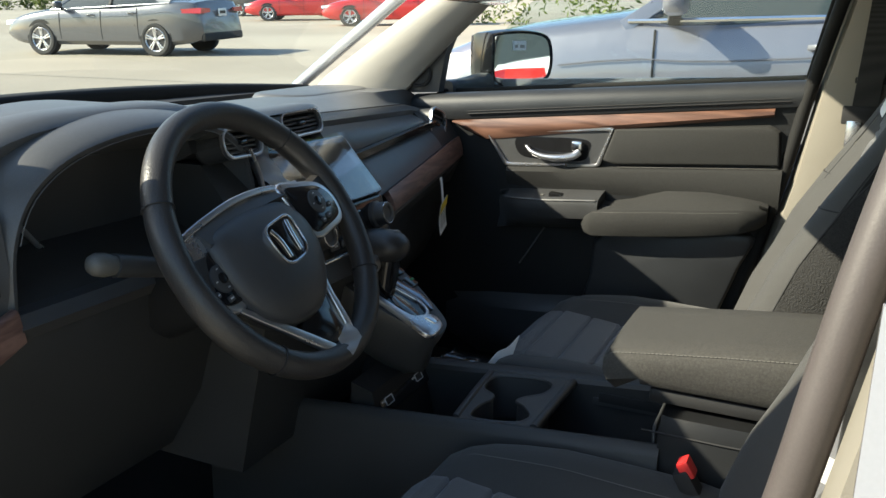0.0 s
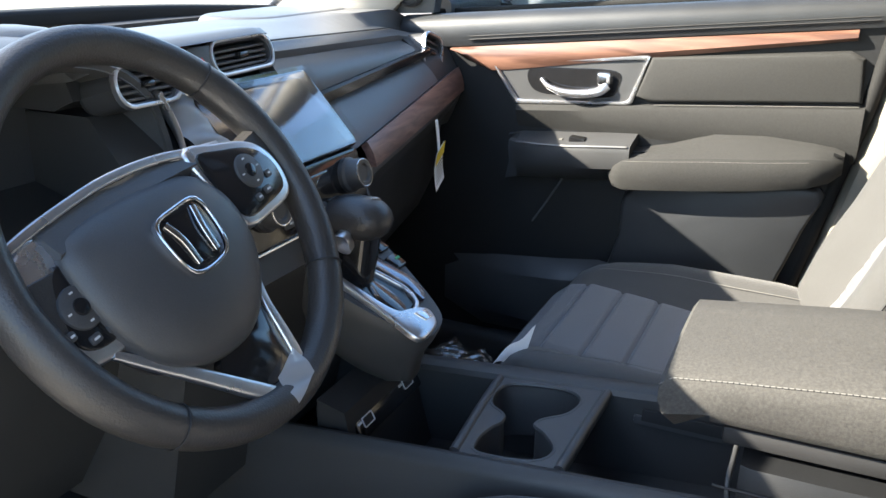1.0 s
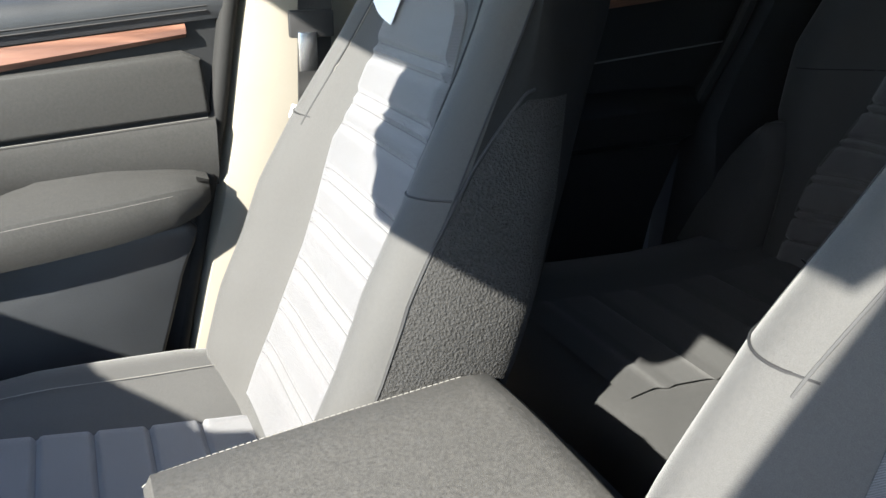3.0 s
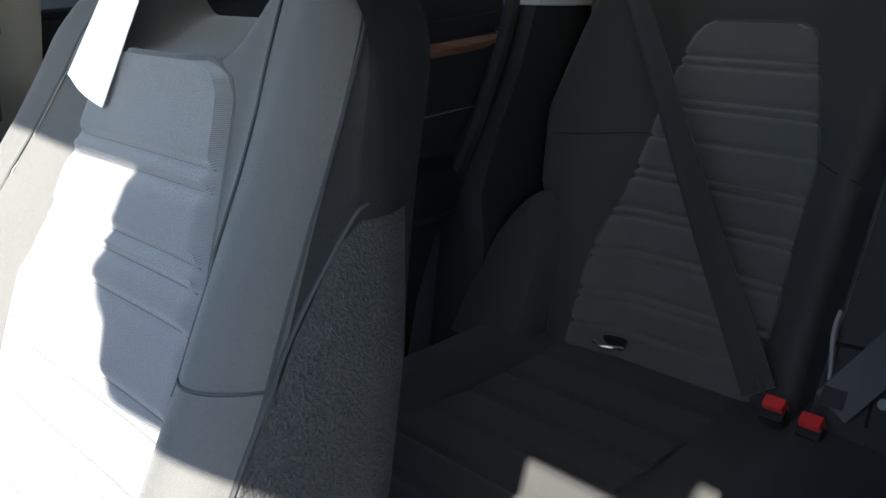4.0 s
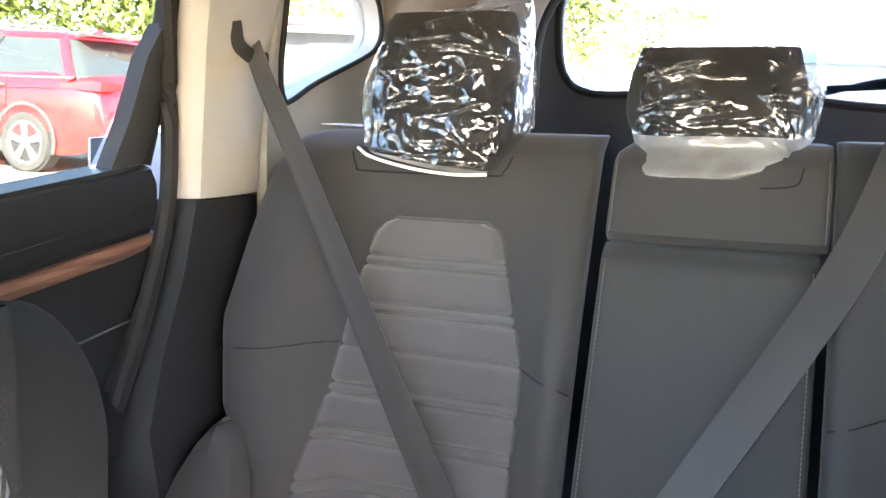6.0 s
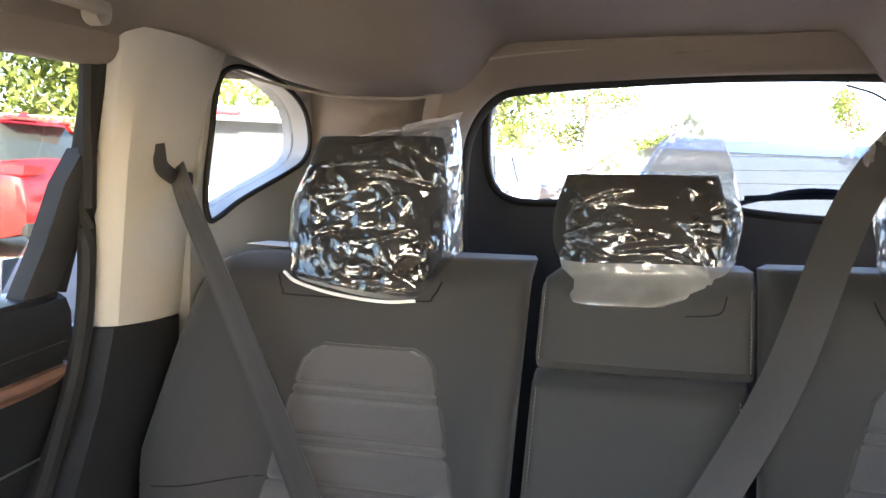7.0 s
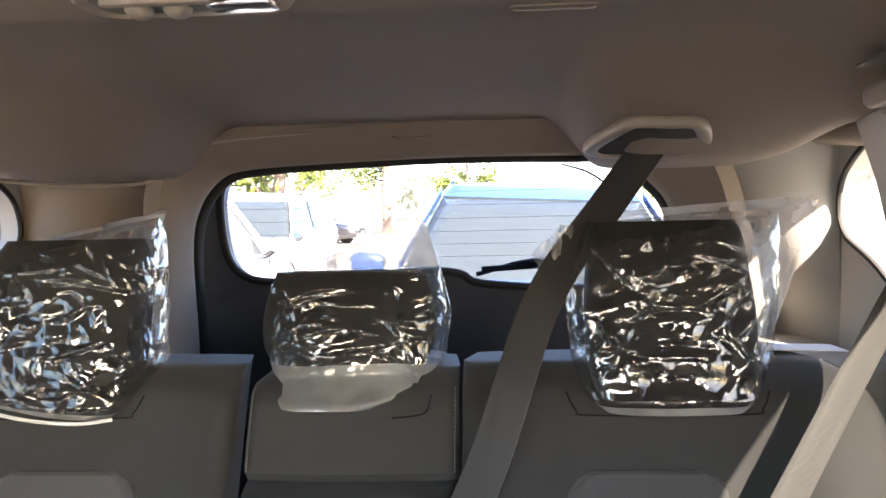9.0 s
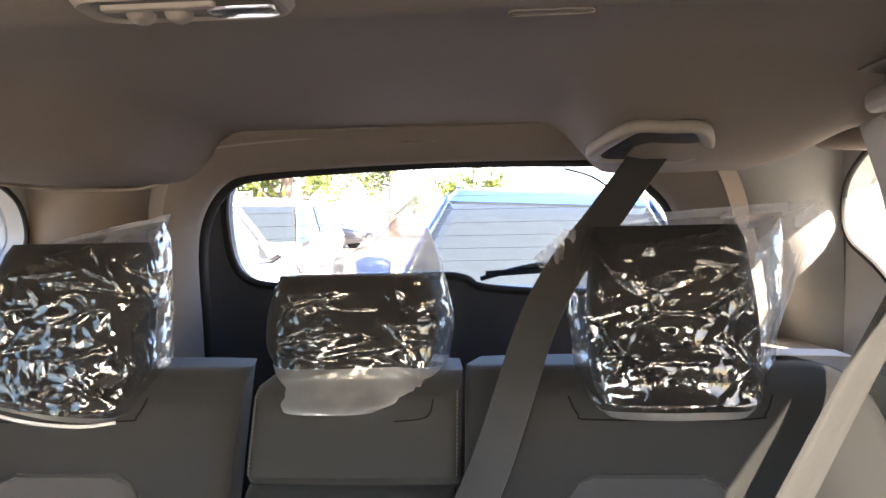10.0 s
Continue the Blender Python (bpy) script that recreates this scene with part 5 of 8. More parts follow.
HM = WM @ pose(-0.018, 0, -0.004)
part("airbag_cover", moved(loft(rings), WM), M_PLASTIC, wheel, "dark grained airbag cover")
# maker's badge as a plain frame with two bars
bo = [(p.x, p.y) for p in smooth_path([(0, 0.024, 0), (0.024, 0.021, 0), (0.027, 0.0, 0), (0.021, -0.021, 0), (0, -0.0255, 0), (-0.021, -0.021, 0), (-0.027, 0.0, 0), (-0.024, 0.021, 0)], 4, True)]
BM = WM @ pose(-0.025, -0.010, 0.0295)
badge = part("badge", moved(slab([(a, b) for a, b in bo], 0, 0.003, 0.001), BM), M_GLOSS, wheel, "chrome-framed black badge")
part("badge_rim", moved(ringshape(bo, 0.003, 0.0, 0.005), BM), M_CHROME, badge)
for sgn in (1, -1):
    part("badge_bar", moved(sweep(smooth_path([(sgn * 0.018, 0.019, 0.004), (sgn * 0.013, 0.002, 0.005), (sgn * 0.012, -0.019, 0.004)], 4), rrect(0.006, 0.003, 0.001), up=(0, 0, 1)), BM), M_CHROME, badge)
for sgn in (1, -1):
    sp = [[(sgn * x, q + h, z) for h, z in ((0.024, -0.012), (0.026, 0.0), (0.020, 0.008), (-0.020, 0.008), (-0.027, 0.0), (-0.024, -0.012))] for x, q in ((0.060, 0.0), (0.10, 0.004), (0.140, 0.008), (0.160, 0.010))]
    part("spoke", moved(loft(sp), WM), M_LEATHER, wheel)
    if sgn > 0:
        frame_p = [(0.062, 0.047), (0.100, 0.040), (0.138, 0.027), (0.156, 0.010), (0.160, -0.014), (0.148, -0.036), (0.110, -0.039), (0.076, -0.036), (0.066, -0.010)]
        face_p = [(0.068, 0.037), (0.10, 0.032), (0.134, 0.020), (0.149, 0.004), (0.151, -0.013), (0.142, -0.028), (0.11, -0.031), (0.080, -0.029), (0.070, -0.008)]
    else:
        frame_p = [(-0.100, 0.046), (-0.122, 0.054), (-0.142, 0.044), (-0.154, 0.010), (-0.156, -0.026), (-0.142, -0.040), (-0.112, -0.044), (-0.100, -0.030), (-0.100, 0.010)]
        face_p = [(-0.104, 0.028), (-0.122, 0.027), (-0.135, 0.008), (-0.143, -0.018), (-0.134, -0.031), (-0.112, -0.034), (-0.102, -0.022), (-0.101, 0.0)]
    fo, po = ([(p.x, p.y) for p in smooth_path([(a, b, 0) for a, b in q], 4, True)] for q in (frame_p, face_p))
    PM = WM @ (pose(-0.018, 0, 0) if sgn > 0 else pose(-0.005, 0, -0.008))
    pod = part("control_pod", moved(slab(po, 0.0, 0.0165, 0.002), PM), M_GLOSS, wheel, "gloss black thumb control pod")
    part("pod_frame", moved(slab(fo, -0.004, 0.0145, 0.004, 3), PM), M_SILVER, pod, "satin silver frame")
    KX, KY = (0.114, 0.003) if sgn > 0 else (-0.123, -0.002)
    disc = [(KX + 0.0165 * math.cos(a), KY + 0.0165 * math.sin(a)) for a in np.linspace(0, 2 * math.pi, 24, endpoint=False)]
    part("thumb_disc", moved(slab(disc, 0.015, 0.0190, 0.002), PM), M_PLASTIC, pod)
    part("disc_hub", moved(slab([(KX + 0.0065 * math.cos(a), KY + 0.0065 * math.sin(a)) for a in np.linspace(0, 2 * math.pi, 20, endpoint=False)], 0.018, 0.0205, 0.001), PM), M_GLOSS, pod)
    for dx, dy in ((0, 0.0115), (0, -0.0115), (0.0115, 0), (-0.0115, 0)):
        part("key_mark", moved(box(KX + dx, KY + dy, 0.0191, 0.0032, 0.0014, 0.0006), PM), M_MARK, pod)
    for dx, dy, w in ((0.020, -0.012, 0.007), (0.006, -0.023, 0.010), (-0.010, -0.024, 0.008)):
        part("key", moved(slab(rrect(w, 0.007, 0.002), 0.014, 0.0185, 0.001), PM @ pose(KX + sgn * dx, KY + dy, 0)), M_PLASTIC, pod)
        part("key_mark", moved(box(KX + sgn * dx, KY + dy, 0.0187, w * 0.5, 0.0016, 0.0006), PM), M_MARK, pod)
    # lower spoke arms: silver blades meeting at the rim
    ends = [(-0.128, -0.042, 0.004), (-0.106, -0.068, 0.004), (-0.083, -0.094, 0.004), (-0.053, -0.130, 0.004), (-0.026, -0.162, 0.003)] if sgn < 0 else [(0.032, -0.076, 0.004), (0.025, -0.095, 0.004), (0.021, -0.120, 0.004), (0.017, -0.145, 0.003), (0.011, -0.162, 0.0)]
    part("lower_blade", moved(sweep(smooth_path(ends, 5), rrect(0.017, 0.010, 0.004), up=(0, 0, 1), scale=[lerp(0.45, 1.0 if sgn < 0 else 0.8, k / (5 * (len(ends) - 1))) for k in range(5 * (len(ends) - 1) + 1)]), WM), M_SILVER, wheel, "satin silver lower spoke")
lo = [(p.x, p.y) for p in smooth_path([(-0.052, -0.142, 0), (-0.030, -0.152, 0), (-0.004, -0.158, 0), (0.014, -0.156, 0), (0.012, -0.168, 0), (-0.014, -0.170, 0), (-0.040, -0.164, 0)], 3, True)]
part("lower_joint", moved(slab(lo, -0.008, 0.003, 0.003), WM), M_LEATHER, wheel, "leather foot of the spokes")
infill = [(p.x, p.y) for p in smooth_path([(0.022, -0.090, 0), (0.017, -0.120, 0), (0.011, -0.150, 0), (-0.012, -0.160, 0), (-0.035, -0.146, 0), (-0.062, -0.116, 0), (-0.048, -0.098, 0), (-0.010, -0.096, 0)], 3, True)]
part("spoke_infill", moved(slab(infill, -0.006, 0.0035, 0.001), WM), M_GLOSS, wheel, "gloss black plate between the spokes")
part("film_wrap", moved(sheet(lambda u, v: (lerp(-0.034, 0.004, u) + 0.010 * v, lerp(-0.168, -0.144, v) + 0.006 * u, lerp(0.021, 0.009, v) + 0.0012 * math.sin(7 * v + 5 * u)), 14, 14), WM), M_LOOSE, wheel, "loose milky film tab left on the lower spoke", shadow=False)
top_arc = smooth_path([(-0.124, 0.055, 0.010), (-0.100, 0.058, 0.012), (-0.070, 0.060, 0.013), (-0.030, 0.061, 0.014), (0.009, 0.058, 0.014), (0.045, 0.052, 0.013), (0.076, 0.044, 0.012), (0.110, 0.037, 0.012)], 6)
part("hub_trim", moved(sweep(top_arc, rrect(0.008, 0.005, 0.002), up=(0, 0, 1)), HM), M_SILVER, wheel, "silver line over the airbag cover")
bridge = [[(x, yt - 0.002, 0.008), (x, yt - 0.002, 0.012), (x, 0.040 - abs(x + 0.017) * 0.08, 0.020), (x, 0.030 - abs(x + 0.017) * 0.08, 0.004)] for x, yt in ((-0.100, 0.056), (-0.070, 0.058), (-0.030, 0.059), (0.009, 0.056), (0.045, 0.050), (0.066, 0.044))]
part("hub_bridge", moved(loft(bridge), HM), M_PLASTIC, wheel, "dark slope between silver line and cover")
part("column_shroud", moved(loft([[(a * k, b * k, z) for a, b in rrect(0.13, 0.11, 0.04, 5)] for k, z in ((0.8, -0.20), (0.95, -0.12), (1.0, -0.06), (0.85, -0.02))]), WM), M_BLACKTRIM, wheel, "black column shroud")
for s0, x1, nm in ((-1, -0.535, "indicator_stalk"), (1, -0.150, "wiper_stalk")):
    st = thing(nm, "black column stalk with a pale rounded tip" if s0 < 0 else "black wiper stalk behind the wheel", "stalk", (x1, 0.82, 0.98))
    base = Vector((WC.x + s0 * 0.05, 0.80, 0.958))
    end = Vector((x1 + 0.03 * (-s0), 0.822, 0.984))
    part("stem", sweep([base, base.lerp(end, 0.5), end], circle(0.012, 12), scale=[0.9, 1.0, 1.15]), M_PLASTIC, st)
    d = (end - base).normalized()
    part("tip", sweep([end, end + d * 0.012, end + d * 0.024, end + d * 0.030, end + d * 0.033], circle(0.0135, 14), scale=[0.8, 1.0, 0.95, 0.7, 0.3]), M_PLASTIC if s0 > 0 else M_TIP, st, "rounded end")

# ---- shifter and console ----
con = thing("centre_console", "black moulded centre console with cup holders and open bin", "console", (0, 0.5, 0.36))


def con_z(y):
    return 0.675 + 0.09 * (0.68 - y)


SH = axes((0.03, 0.725, 0.803), (1, 0, 0), (0, 0.89, 0.45))
ou = [(p.x, p.y) for p in smooth_path([(-0.075, 0.10, 0), (-0.078, 0.02, 0), (-0.060, -0.05, 0), (-0.042, -0.078, 0), (-0.018, -0.082, 0), (0.02, -0.070, 0), (0.05, -0.02, 0), (0.082, 0.06, 0), (0.085, 0.12, 0), (0.0, 0.14, 0)], 4, True)]
base = loft([[(a * k, b * k - (0.0 if z > -0.05 else 0.02), z) for a, b in ou] for k, z in ((0.50, -0.105), (0.80, -0.078), (0.96, -0.045), (1.0, -0.020), (1.0, -0.006), (0.98, 0.0))])
shb = part("shifter_plinth", moved(base, SH), M_PLASTIC, con, "raised black shifter plinth")
loop_o = [(-0.066, 0.075), (-0.0666, 0.053), (-0.064, 0.0), (-0.0645, -0.039), (-0.066, -0.066), (-0.060, -0.078), (-0.034, -0.079), (-0.010, -0.074), (0.002, -0.058), (-0.004, -0.048), (-0.0224, -0.040), (-0.042, -0.033), (-0.0505, -0.0136), (-0.0545, 0.018), (-0.057, 0.055), (-0.055, 0.075)]
part("shifter_trim", moved(slab([(p.x, p.y) for p in smooth_path([(a, b, 0) for a, b in loop_o], 3, True)], 0.0, 0.008, 0.004, 3), SH), M_SILVER, shb, "satin silver blade round the shifter gate")
part("trim_tip", moved(slab([(-0.029, -0.046), (-0.026, -0.064), (-0.010, -0.065), (-0.006, -0.052)], 0.006, 0.0095, 0.002), SH), M_CHROME, shb, "bright flat tip")
part("inner_trim", moved(sweep(smooth_path([(-0.006, 0.070, 0.004), (-0.001, 0.042, 0.004), (0.008, 0.008, 0.004), (0.011, -0.014, 0.004), (0.001, -0.036, 0.004), (-0.018, -0.044, 0.004)], 5), rrect(0.007, 0.008, 0.003), up=(0, 0, 1)), SH), M_SILVER, shb, "slim silver inner edge")
part("shifter_gate", moved(slab([(-0.050, 0.075), (-0.048, 0.0), (-0.040, -0.03), (-0.022, -0.038), (0.0, -0.034), (0.008, -0.010), (0.0, 0.04), (-0.006, 0.075)], -0.002, 0.003), SH), M_GLOSS, shb)
part("selector_window", moved(slab([(p.x, p.y) for p in smooth_path([(-0.0212, 0.0352, 0), (-0.011, 0.0096, 0), (-0.0131, -0.0192, 0), (-0.0242, -0.035, 0), (-0.040, -0.030, 0), (-0.0427, 0.003, 0)], 3, True)], 0.0, 0.0042, 0.001), SH), M_SCREENFILM, shb, "glossy selector window")
part("side_plate", moved(slab([(p.x, p.y) for p in smooth_path([(0.012, 0.070, 0), (0.0171, 0.0, 0), (0.0155, -0.036, 0), (0.028, -0.036, 0), (0.041, -0.020, 0), (0.043, 0.015, 0), (0.030, 0.070, 0)], 3, True)], 0.0, 0.0045, 0.001), SH), mat("smoked_chrome", (0.25, 0.27, 0.31), 0.18, 0.9, var=0.05, bump=0), shb, "smoked chrome plate beside the gate")
for q in (0.028, 0.062):
    part("switch", moved(slab(rrect(0.024, 0.024, 0.003), 0, 0.005, 0.002), SH @ pose(0.057 + 0.10 * (q - 0.03) * 2, q, 0)), M_GLOSS, shb)
part("switch_lamp", moved(box(0.0625, 0.03, 0.0052, 0.010, 0.004, 0.0008), SH), mat("green_mark", (0.05, 0.35, 0.12), 0.5, bump=0), shb)
lev = part("shift_lever", loft([[(0.008 + (0.018 * t * 0.3) + a, 0.765 - 0.004 * t + b, 0.805 + 0.075 * t) for a, b in rrect(0.034 + 0.008 * t, 0.042 + 0.01 * t, 0.014, 4)] for t in (0, 0.25, 0.5, 0.75, 1.0)]), M_GLOSS, con, "gloss black shift lever")
kn = []
for t, k in ((0, 0.55), (0.08, 0.80), (0.22, 0.97), (0.45, 1.05), (0.65, 1.0), (0.82, 0.83), (0.94, 0.55), (1.0, 0.2)):
    kn.append([(0.016 + a * k, 0.766 + b * k, 0.872 + 0.052 * t) for a, b in rrect(0.064, 0.088, 0.03, 6)])
part("shift_knob", loft(kn), M_LEATHER, lev, "rounded black leather knob")
part("knob_trim", moved(slab(rrect(0.020, 0.03, 0.008), -0.006, 0.008, 0.004), axes((-0.016, 0.766, 0.874), (0, 1, 0), (-0.5, 0, 1))), M_SILVER, lev, "silver release button")
part("knob_seam", tube(smooth_path([(0.045, 0.745, 0.905), (0.030, 0.742, 0.920), (0.016, 0.745, 0.9245)], 5), 0.0012, 5), M_MARK, lev)

rings = []
for y in (1.02, 0.80, 0.72, 0.60, 0.50, 0.40, 0.31, 0.275):
    z = con_z(y)
    rings.append([(s0 * x, y, z + h) for s0, x, h in ((-1, 0.108, -0.33), (-1, 0.128, -0.20), (-1, 0.128, -0.012), (-1, 0.122, -0.002), (-1, 0.114, 0.002), (-1, 0.106, 0.0), (-1, 0.102, -0.006), (-1, 0.100, -0.11), (1, 0.084, -0.11), (1, 0.086, -0.006), (1, 0.091, 0.0), (1, 0.105, 0.003), (1, 0.120, 0.0), (1, 0.128, -0.010), (1, 0.128, -0.20), (1, 0.108, -0.33))])
tray = part("tray", loft(rings), M_KNEE, con, "long black console tray")
# web round two cup wells
outer = [(-0.102, 0.456), (0.087, 0.452), (0.087, 0.592), (-0.102, 0.580)]


wells = smooth_path([(0.050, 0.586, 0), (0.077, 0.572, 0), (0.081, 0.507, 0), (0.060, 0.476, 0), (0.020, 0.481, 0), (-0.002, 0.505, 0), (-0.018, 0.510, 0), (-0.034, 0.492, 0), (-0.066, 0.472, 0), (-0.094, 0.488, 0), (-0.096, 0.552, 0), (-0.070, 0.564, 0), (-0.040, 0.560, 0), (-0.022, 0.552, 0), (-0.004, 0.556, 0), (0.016, 0.579, 0)], 4, True)
wl = [(p.x, p.y) for p in wells]
wb = plate(outer, 0.005, [wl], "z", 0, lambda a, b: con_z(b) - 0.007)
part("cup_holder_web", wb, M_PLASTIC, tray, "dark web round two joined cup wells")
part("cup_well", loft([[(p.x * k, 0.52 + (p.y - 0.52) * k, con_z(p.y) - d) for p in wells] for k, d in ((1.0, 0.006), (0.98, 0.02), (0.92, 0.075))], caps=False), M_PLASTIC, tray)
part("web_lip", tube([Vector((p.x, p.y, con_z(p.y) - 0.004)) for p in wells], 0.003, 6, True), M_PLASTIC, tray)
for cx0 in (-0.075, 0.01):
    part("cup_clip", box(cx0, 0.50, con_z(0.5) - 0.045, 0.006, 0.02, 0.05, 0.002, rot=(0, 14, 0)), M_GLOSS, tray)
part("cross_bar", sweep([(-0.101, 0.578, con_z(0.578) - 0.005), (0.0, 0.588, con_z(0.588) - 0.005), (0.086, 0.594, con_z(0.594) - 0.005)], rrect(0.012, 0.014, 0.005)), M_PLASTIC, tray)
part("cross_bar", sweep([(-0.101, 0.456, con_z(0.456) - 0.006), (0.0, 0.454, con_z(0.454) - 0.006), (0.086, 0.451, con_z(0.451) - 0.006)], rrect(0.013, 0.016, 0.006)), M_PLASTIC, tray)
part("bin_rail", box(0.081, 0.355, con_z(0.36) - 0.035, 0.006, 0.12, 0.012, 0.003), M_PLASTIC, tray)
part("bin_slot", box(0.0785, 0.355, con_z(0.36) - 0.026, 0.003, 0.10, 0.016, 0.001), M_DARK, tray)
SO = axes((0.000, 0.716, 0.661), (1, 0, 0), (0, 0.50, 0.87))
usb = part("socket_panel", moved(slab(rrect(0.165, 0.036, 0.005), -0.012, 0.002, 0.003), SO), M_GLOSS, con, "black socket panel with two ports")
part("panel_backing", loft([[(x, 0.722, 0.690), (x, 0.712, 0.640), (x, 0.690, 0.560), (x, 0.76, 0.560), (x, 0.76, 0.700)] for x in (-0.098, 0.082)]), M_DARK, con)
for x in (-0.055, 0.052):
    part("port", moved(box(x, 0.0, 0.002, 0.020, 0.009, 0.002, 0.0006), SO), M_DARK, usb)
    part("port_rim", moved(ringshape(rrect(0.022, 0.011, 0.002), 0.0012, 0.001, 0.0034), SO @ pose(x, 0.0, 0)), M_MARK, usb)
    part("port_mark", moved(box(x - 0.018, 0.003, 0.0025, 0.008, 0.003, 0.001), SO), M_MARK, usb)

# armrest box and lid
bx = []
for y, w in ((0.278, 0.118), (0.268, 0.122), (0.20, 0.122), (0.06, 0.118), (0.0, 0.11)):
    z0 = 0.755 if y > 0.05 else 0.74
    bx.append([(s0 * x, y + (0.012 if h < -0.03 else 0), z0 + h) for s0, x, h in ((-1, w, -0.38), (-1, w, -0.02), (-1, w - 0.01, 0.0), (1, w - 0.01, 0.0), (1, w, -0.02), (1, w, -0.38))])
part("armrest_box", loft(bx), M_BLACKTRIM, con, "black storage box below the armrest")
part("bin_end", sweep(smooth_path([(-0.098, 0.290, 0.655), (-0.097, 0.286, 0.700), (-0.09, 0.288, 0.722), (-0.05, 0.287, 0.728), (0.06, 0.287, 0.730)], 5), rrect(0.012, 0.005, 0.002), up=(0, 1, 0)), M_PLASTIC, con)
part("box_seam", tube([(-0.1225, 0.30, 0.735), (-0.1235, 0.2, 0.735), (-0.119, 0.06, 0.735)], 0.0015, 5), M_DARK, con)
lid = []
for k, (y, z) in enumerate(((0.344, 0.795), (0.356, 0.808), (0.362, 0.822), (0.356, 0.833), (0.30, 0.840), (0.20, 0.852), (0.10, 0.862), (0.078, 0.860), (0.062, 0.845), (0.058, 0.82))):
    w = 0.106 - (0.008 if k in (0, 9) else 0)
    bot = 0.787 + (0.006 if k == 0 else 0)
    yb = min(y, 0.312) if y > 0.3 else y
    lid.append([(-w + 0.010, yb, bot), (-w, yb, bot + 0.012), (-w - 0.002, y, z - 0.018), (-w + 0.001, y, z - 0.006), (-w + 0.008, y, z), (-w * 0.5, y, z + 0.003), (0, y, z + 0.004), (w * 0.5, y, z + 0.003), (w - 0.008, y, z), (w - 0.001, y, z - 0.006), (w + 0.002, y, z - 0.018), (w, yb, bot + 0.012), (w - 0.010, yb, bot)])
ld = part("armrest_lid", loft(lid), M_HEATHER, con, "charcoal cloth padded armrest lid")
for s0 in (-1, 1):
    part("stitching", stitches([(s0 * 0.1045, y, z) for y, z in ((0.363, 0.819), (0.35, 0.829), (0.30, 0.836), (0.2, 0.848), (0.10, 0.858))]), M_STITCH, ld)
part("lid_base", box(0, 0.185, 0.772, 0.18, 0.23, 0.02, 0.006), M_DARK, ld)
part("box_back", box(0, 0.02, 0.70, 0.2, 0.05, 0.16, 0.015), M_PLASTIC, con)
# loose things on the passenger side
tg = thing("hang_tag", "yellow and white printed hang tag on a paper strap", "tag", (0.485, 0.872, 0.82))
part("strap", sheet(lambda u, v: (0.480 + 0.010 * u - 0.008 * (1 - v) ** 2 + 0.004, 0.868 + 0.01 * v, lerp(0.870, 0.928, v)), 2, 8, 0.0006), M_WHITE, tg)
part("card", sheet(lambda u, v: (lerp(0.458, 0.508, u), 0.862 + 0.008 * u + 0.004 * math.sin(3 * v), lerp(0.806, 0.874, v) + 0.014 * u), 6, 8, 0.0006), M_WHITE, tg, "white card with grey print")
part("band", sheet(lambda u, v: (lerp(0.458, 0.508, u), 0.8600 + 0.008 * u + 0.004 * math.sin(3 * (0.72 + 0.28 * v)), lerp(0.853, 0.874, v) + 0.014 * u), 6, 4, 0.0006), M_YELLOW, tg, "yellow heading band")
for i in range(6):
    part("print_line", sheet(lambda u, v: (lerp(0.463, 0.503, u), 0.8602 + 0.008 * (0.1 + 0.8 * u) + 0.003, 0.814 + 0.0065 * i + 0.0018 * v + 0.014 * (0.1 + 0.8 * u)), 4, 1, 0.0003), M_GRAYTRIM, tg)
alone("folded_paper", sheet(lambda u, v: (0.165 + 0.034 * u + 0.014 * v, 0.635 - 0.036 * u - 0.01 * v, 0.655 + 0.048 * v * (0.3 + 0.7 * u) + 0.003 * math.sin(8 * u)), 8, 8, 0.0008), M_WHITE, "folded white paper slip wedged beside the seat", "paper")
bagp = bmesh.new()
bmesh.ops.create_icosphere(bagp, subdivisions=4, radius=1)
for v in bagp.verts:
    k = 1 + 0.5 * noise.noise(v.co * 3.0) + 0.25 * abs(noise.noise(v.co * 8))
    v.co = Vector((0.185 + 0.055 * v.co.x * k, 0.71 + 0.065 * v.co.y * k, 0.615 + 0.03 * v.co.z * k))
alone("plastic_wrap", bagp, M_FILM, "crumpled clear plastic wrap beside the console", "plastic wrap", angle=60)

# ---- doors, pillars, mirror ----
def line(y, y0, z0, y1, z1):
    return z0 + (z1 - z0) * (y - y0) / (y1 - y0)


def sill_z(y):
    return line(y, 0.972, 1.091, 0.167, 1.160)


def wood_t(y):
    return line(y, 0.933, 1.030, 0.229, 1.100)


def door_shell(pts, x0, x1, material, parent, nm, label=""):
    return part(nm, plate(pts, x1 - x0, (), "x", x0), material, parent, label)


fd = thing("front_passenger_door", "black front passenger door panel with walnut strip and cloth armrest", "car door", (0.75, 0.6, 0.45))
edge_pts = [(1.06, 1.05), (0.98, 1.085), (0.168, 1.155), (0.182, 1.05), (0.205, 0.93), (0.25, 0.75), (0.287, 0.61), (0.35, 0.48), (1.25, 0.42), (1.25, 1.0)]
body = door_shell(edge_pts, 0.700, 0.78, M_BLACKTRIM, fd, "panel", "black grained lower panel")
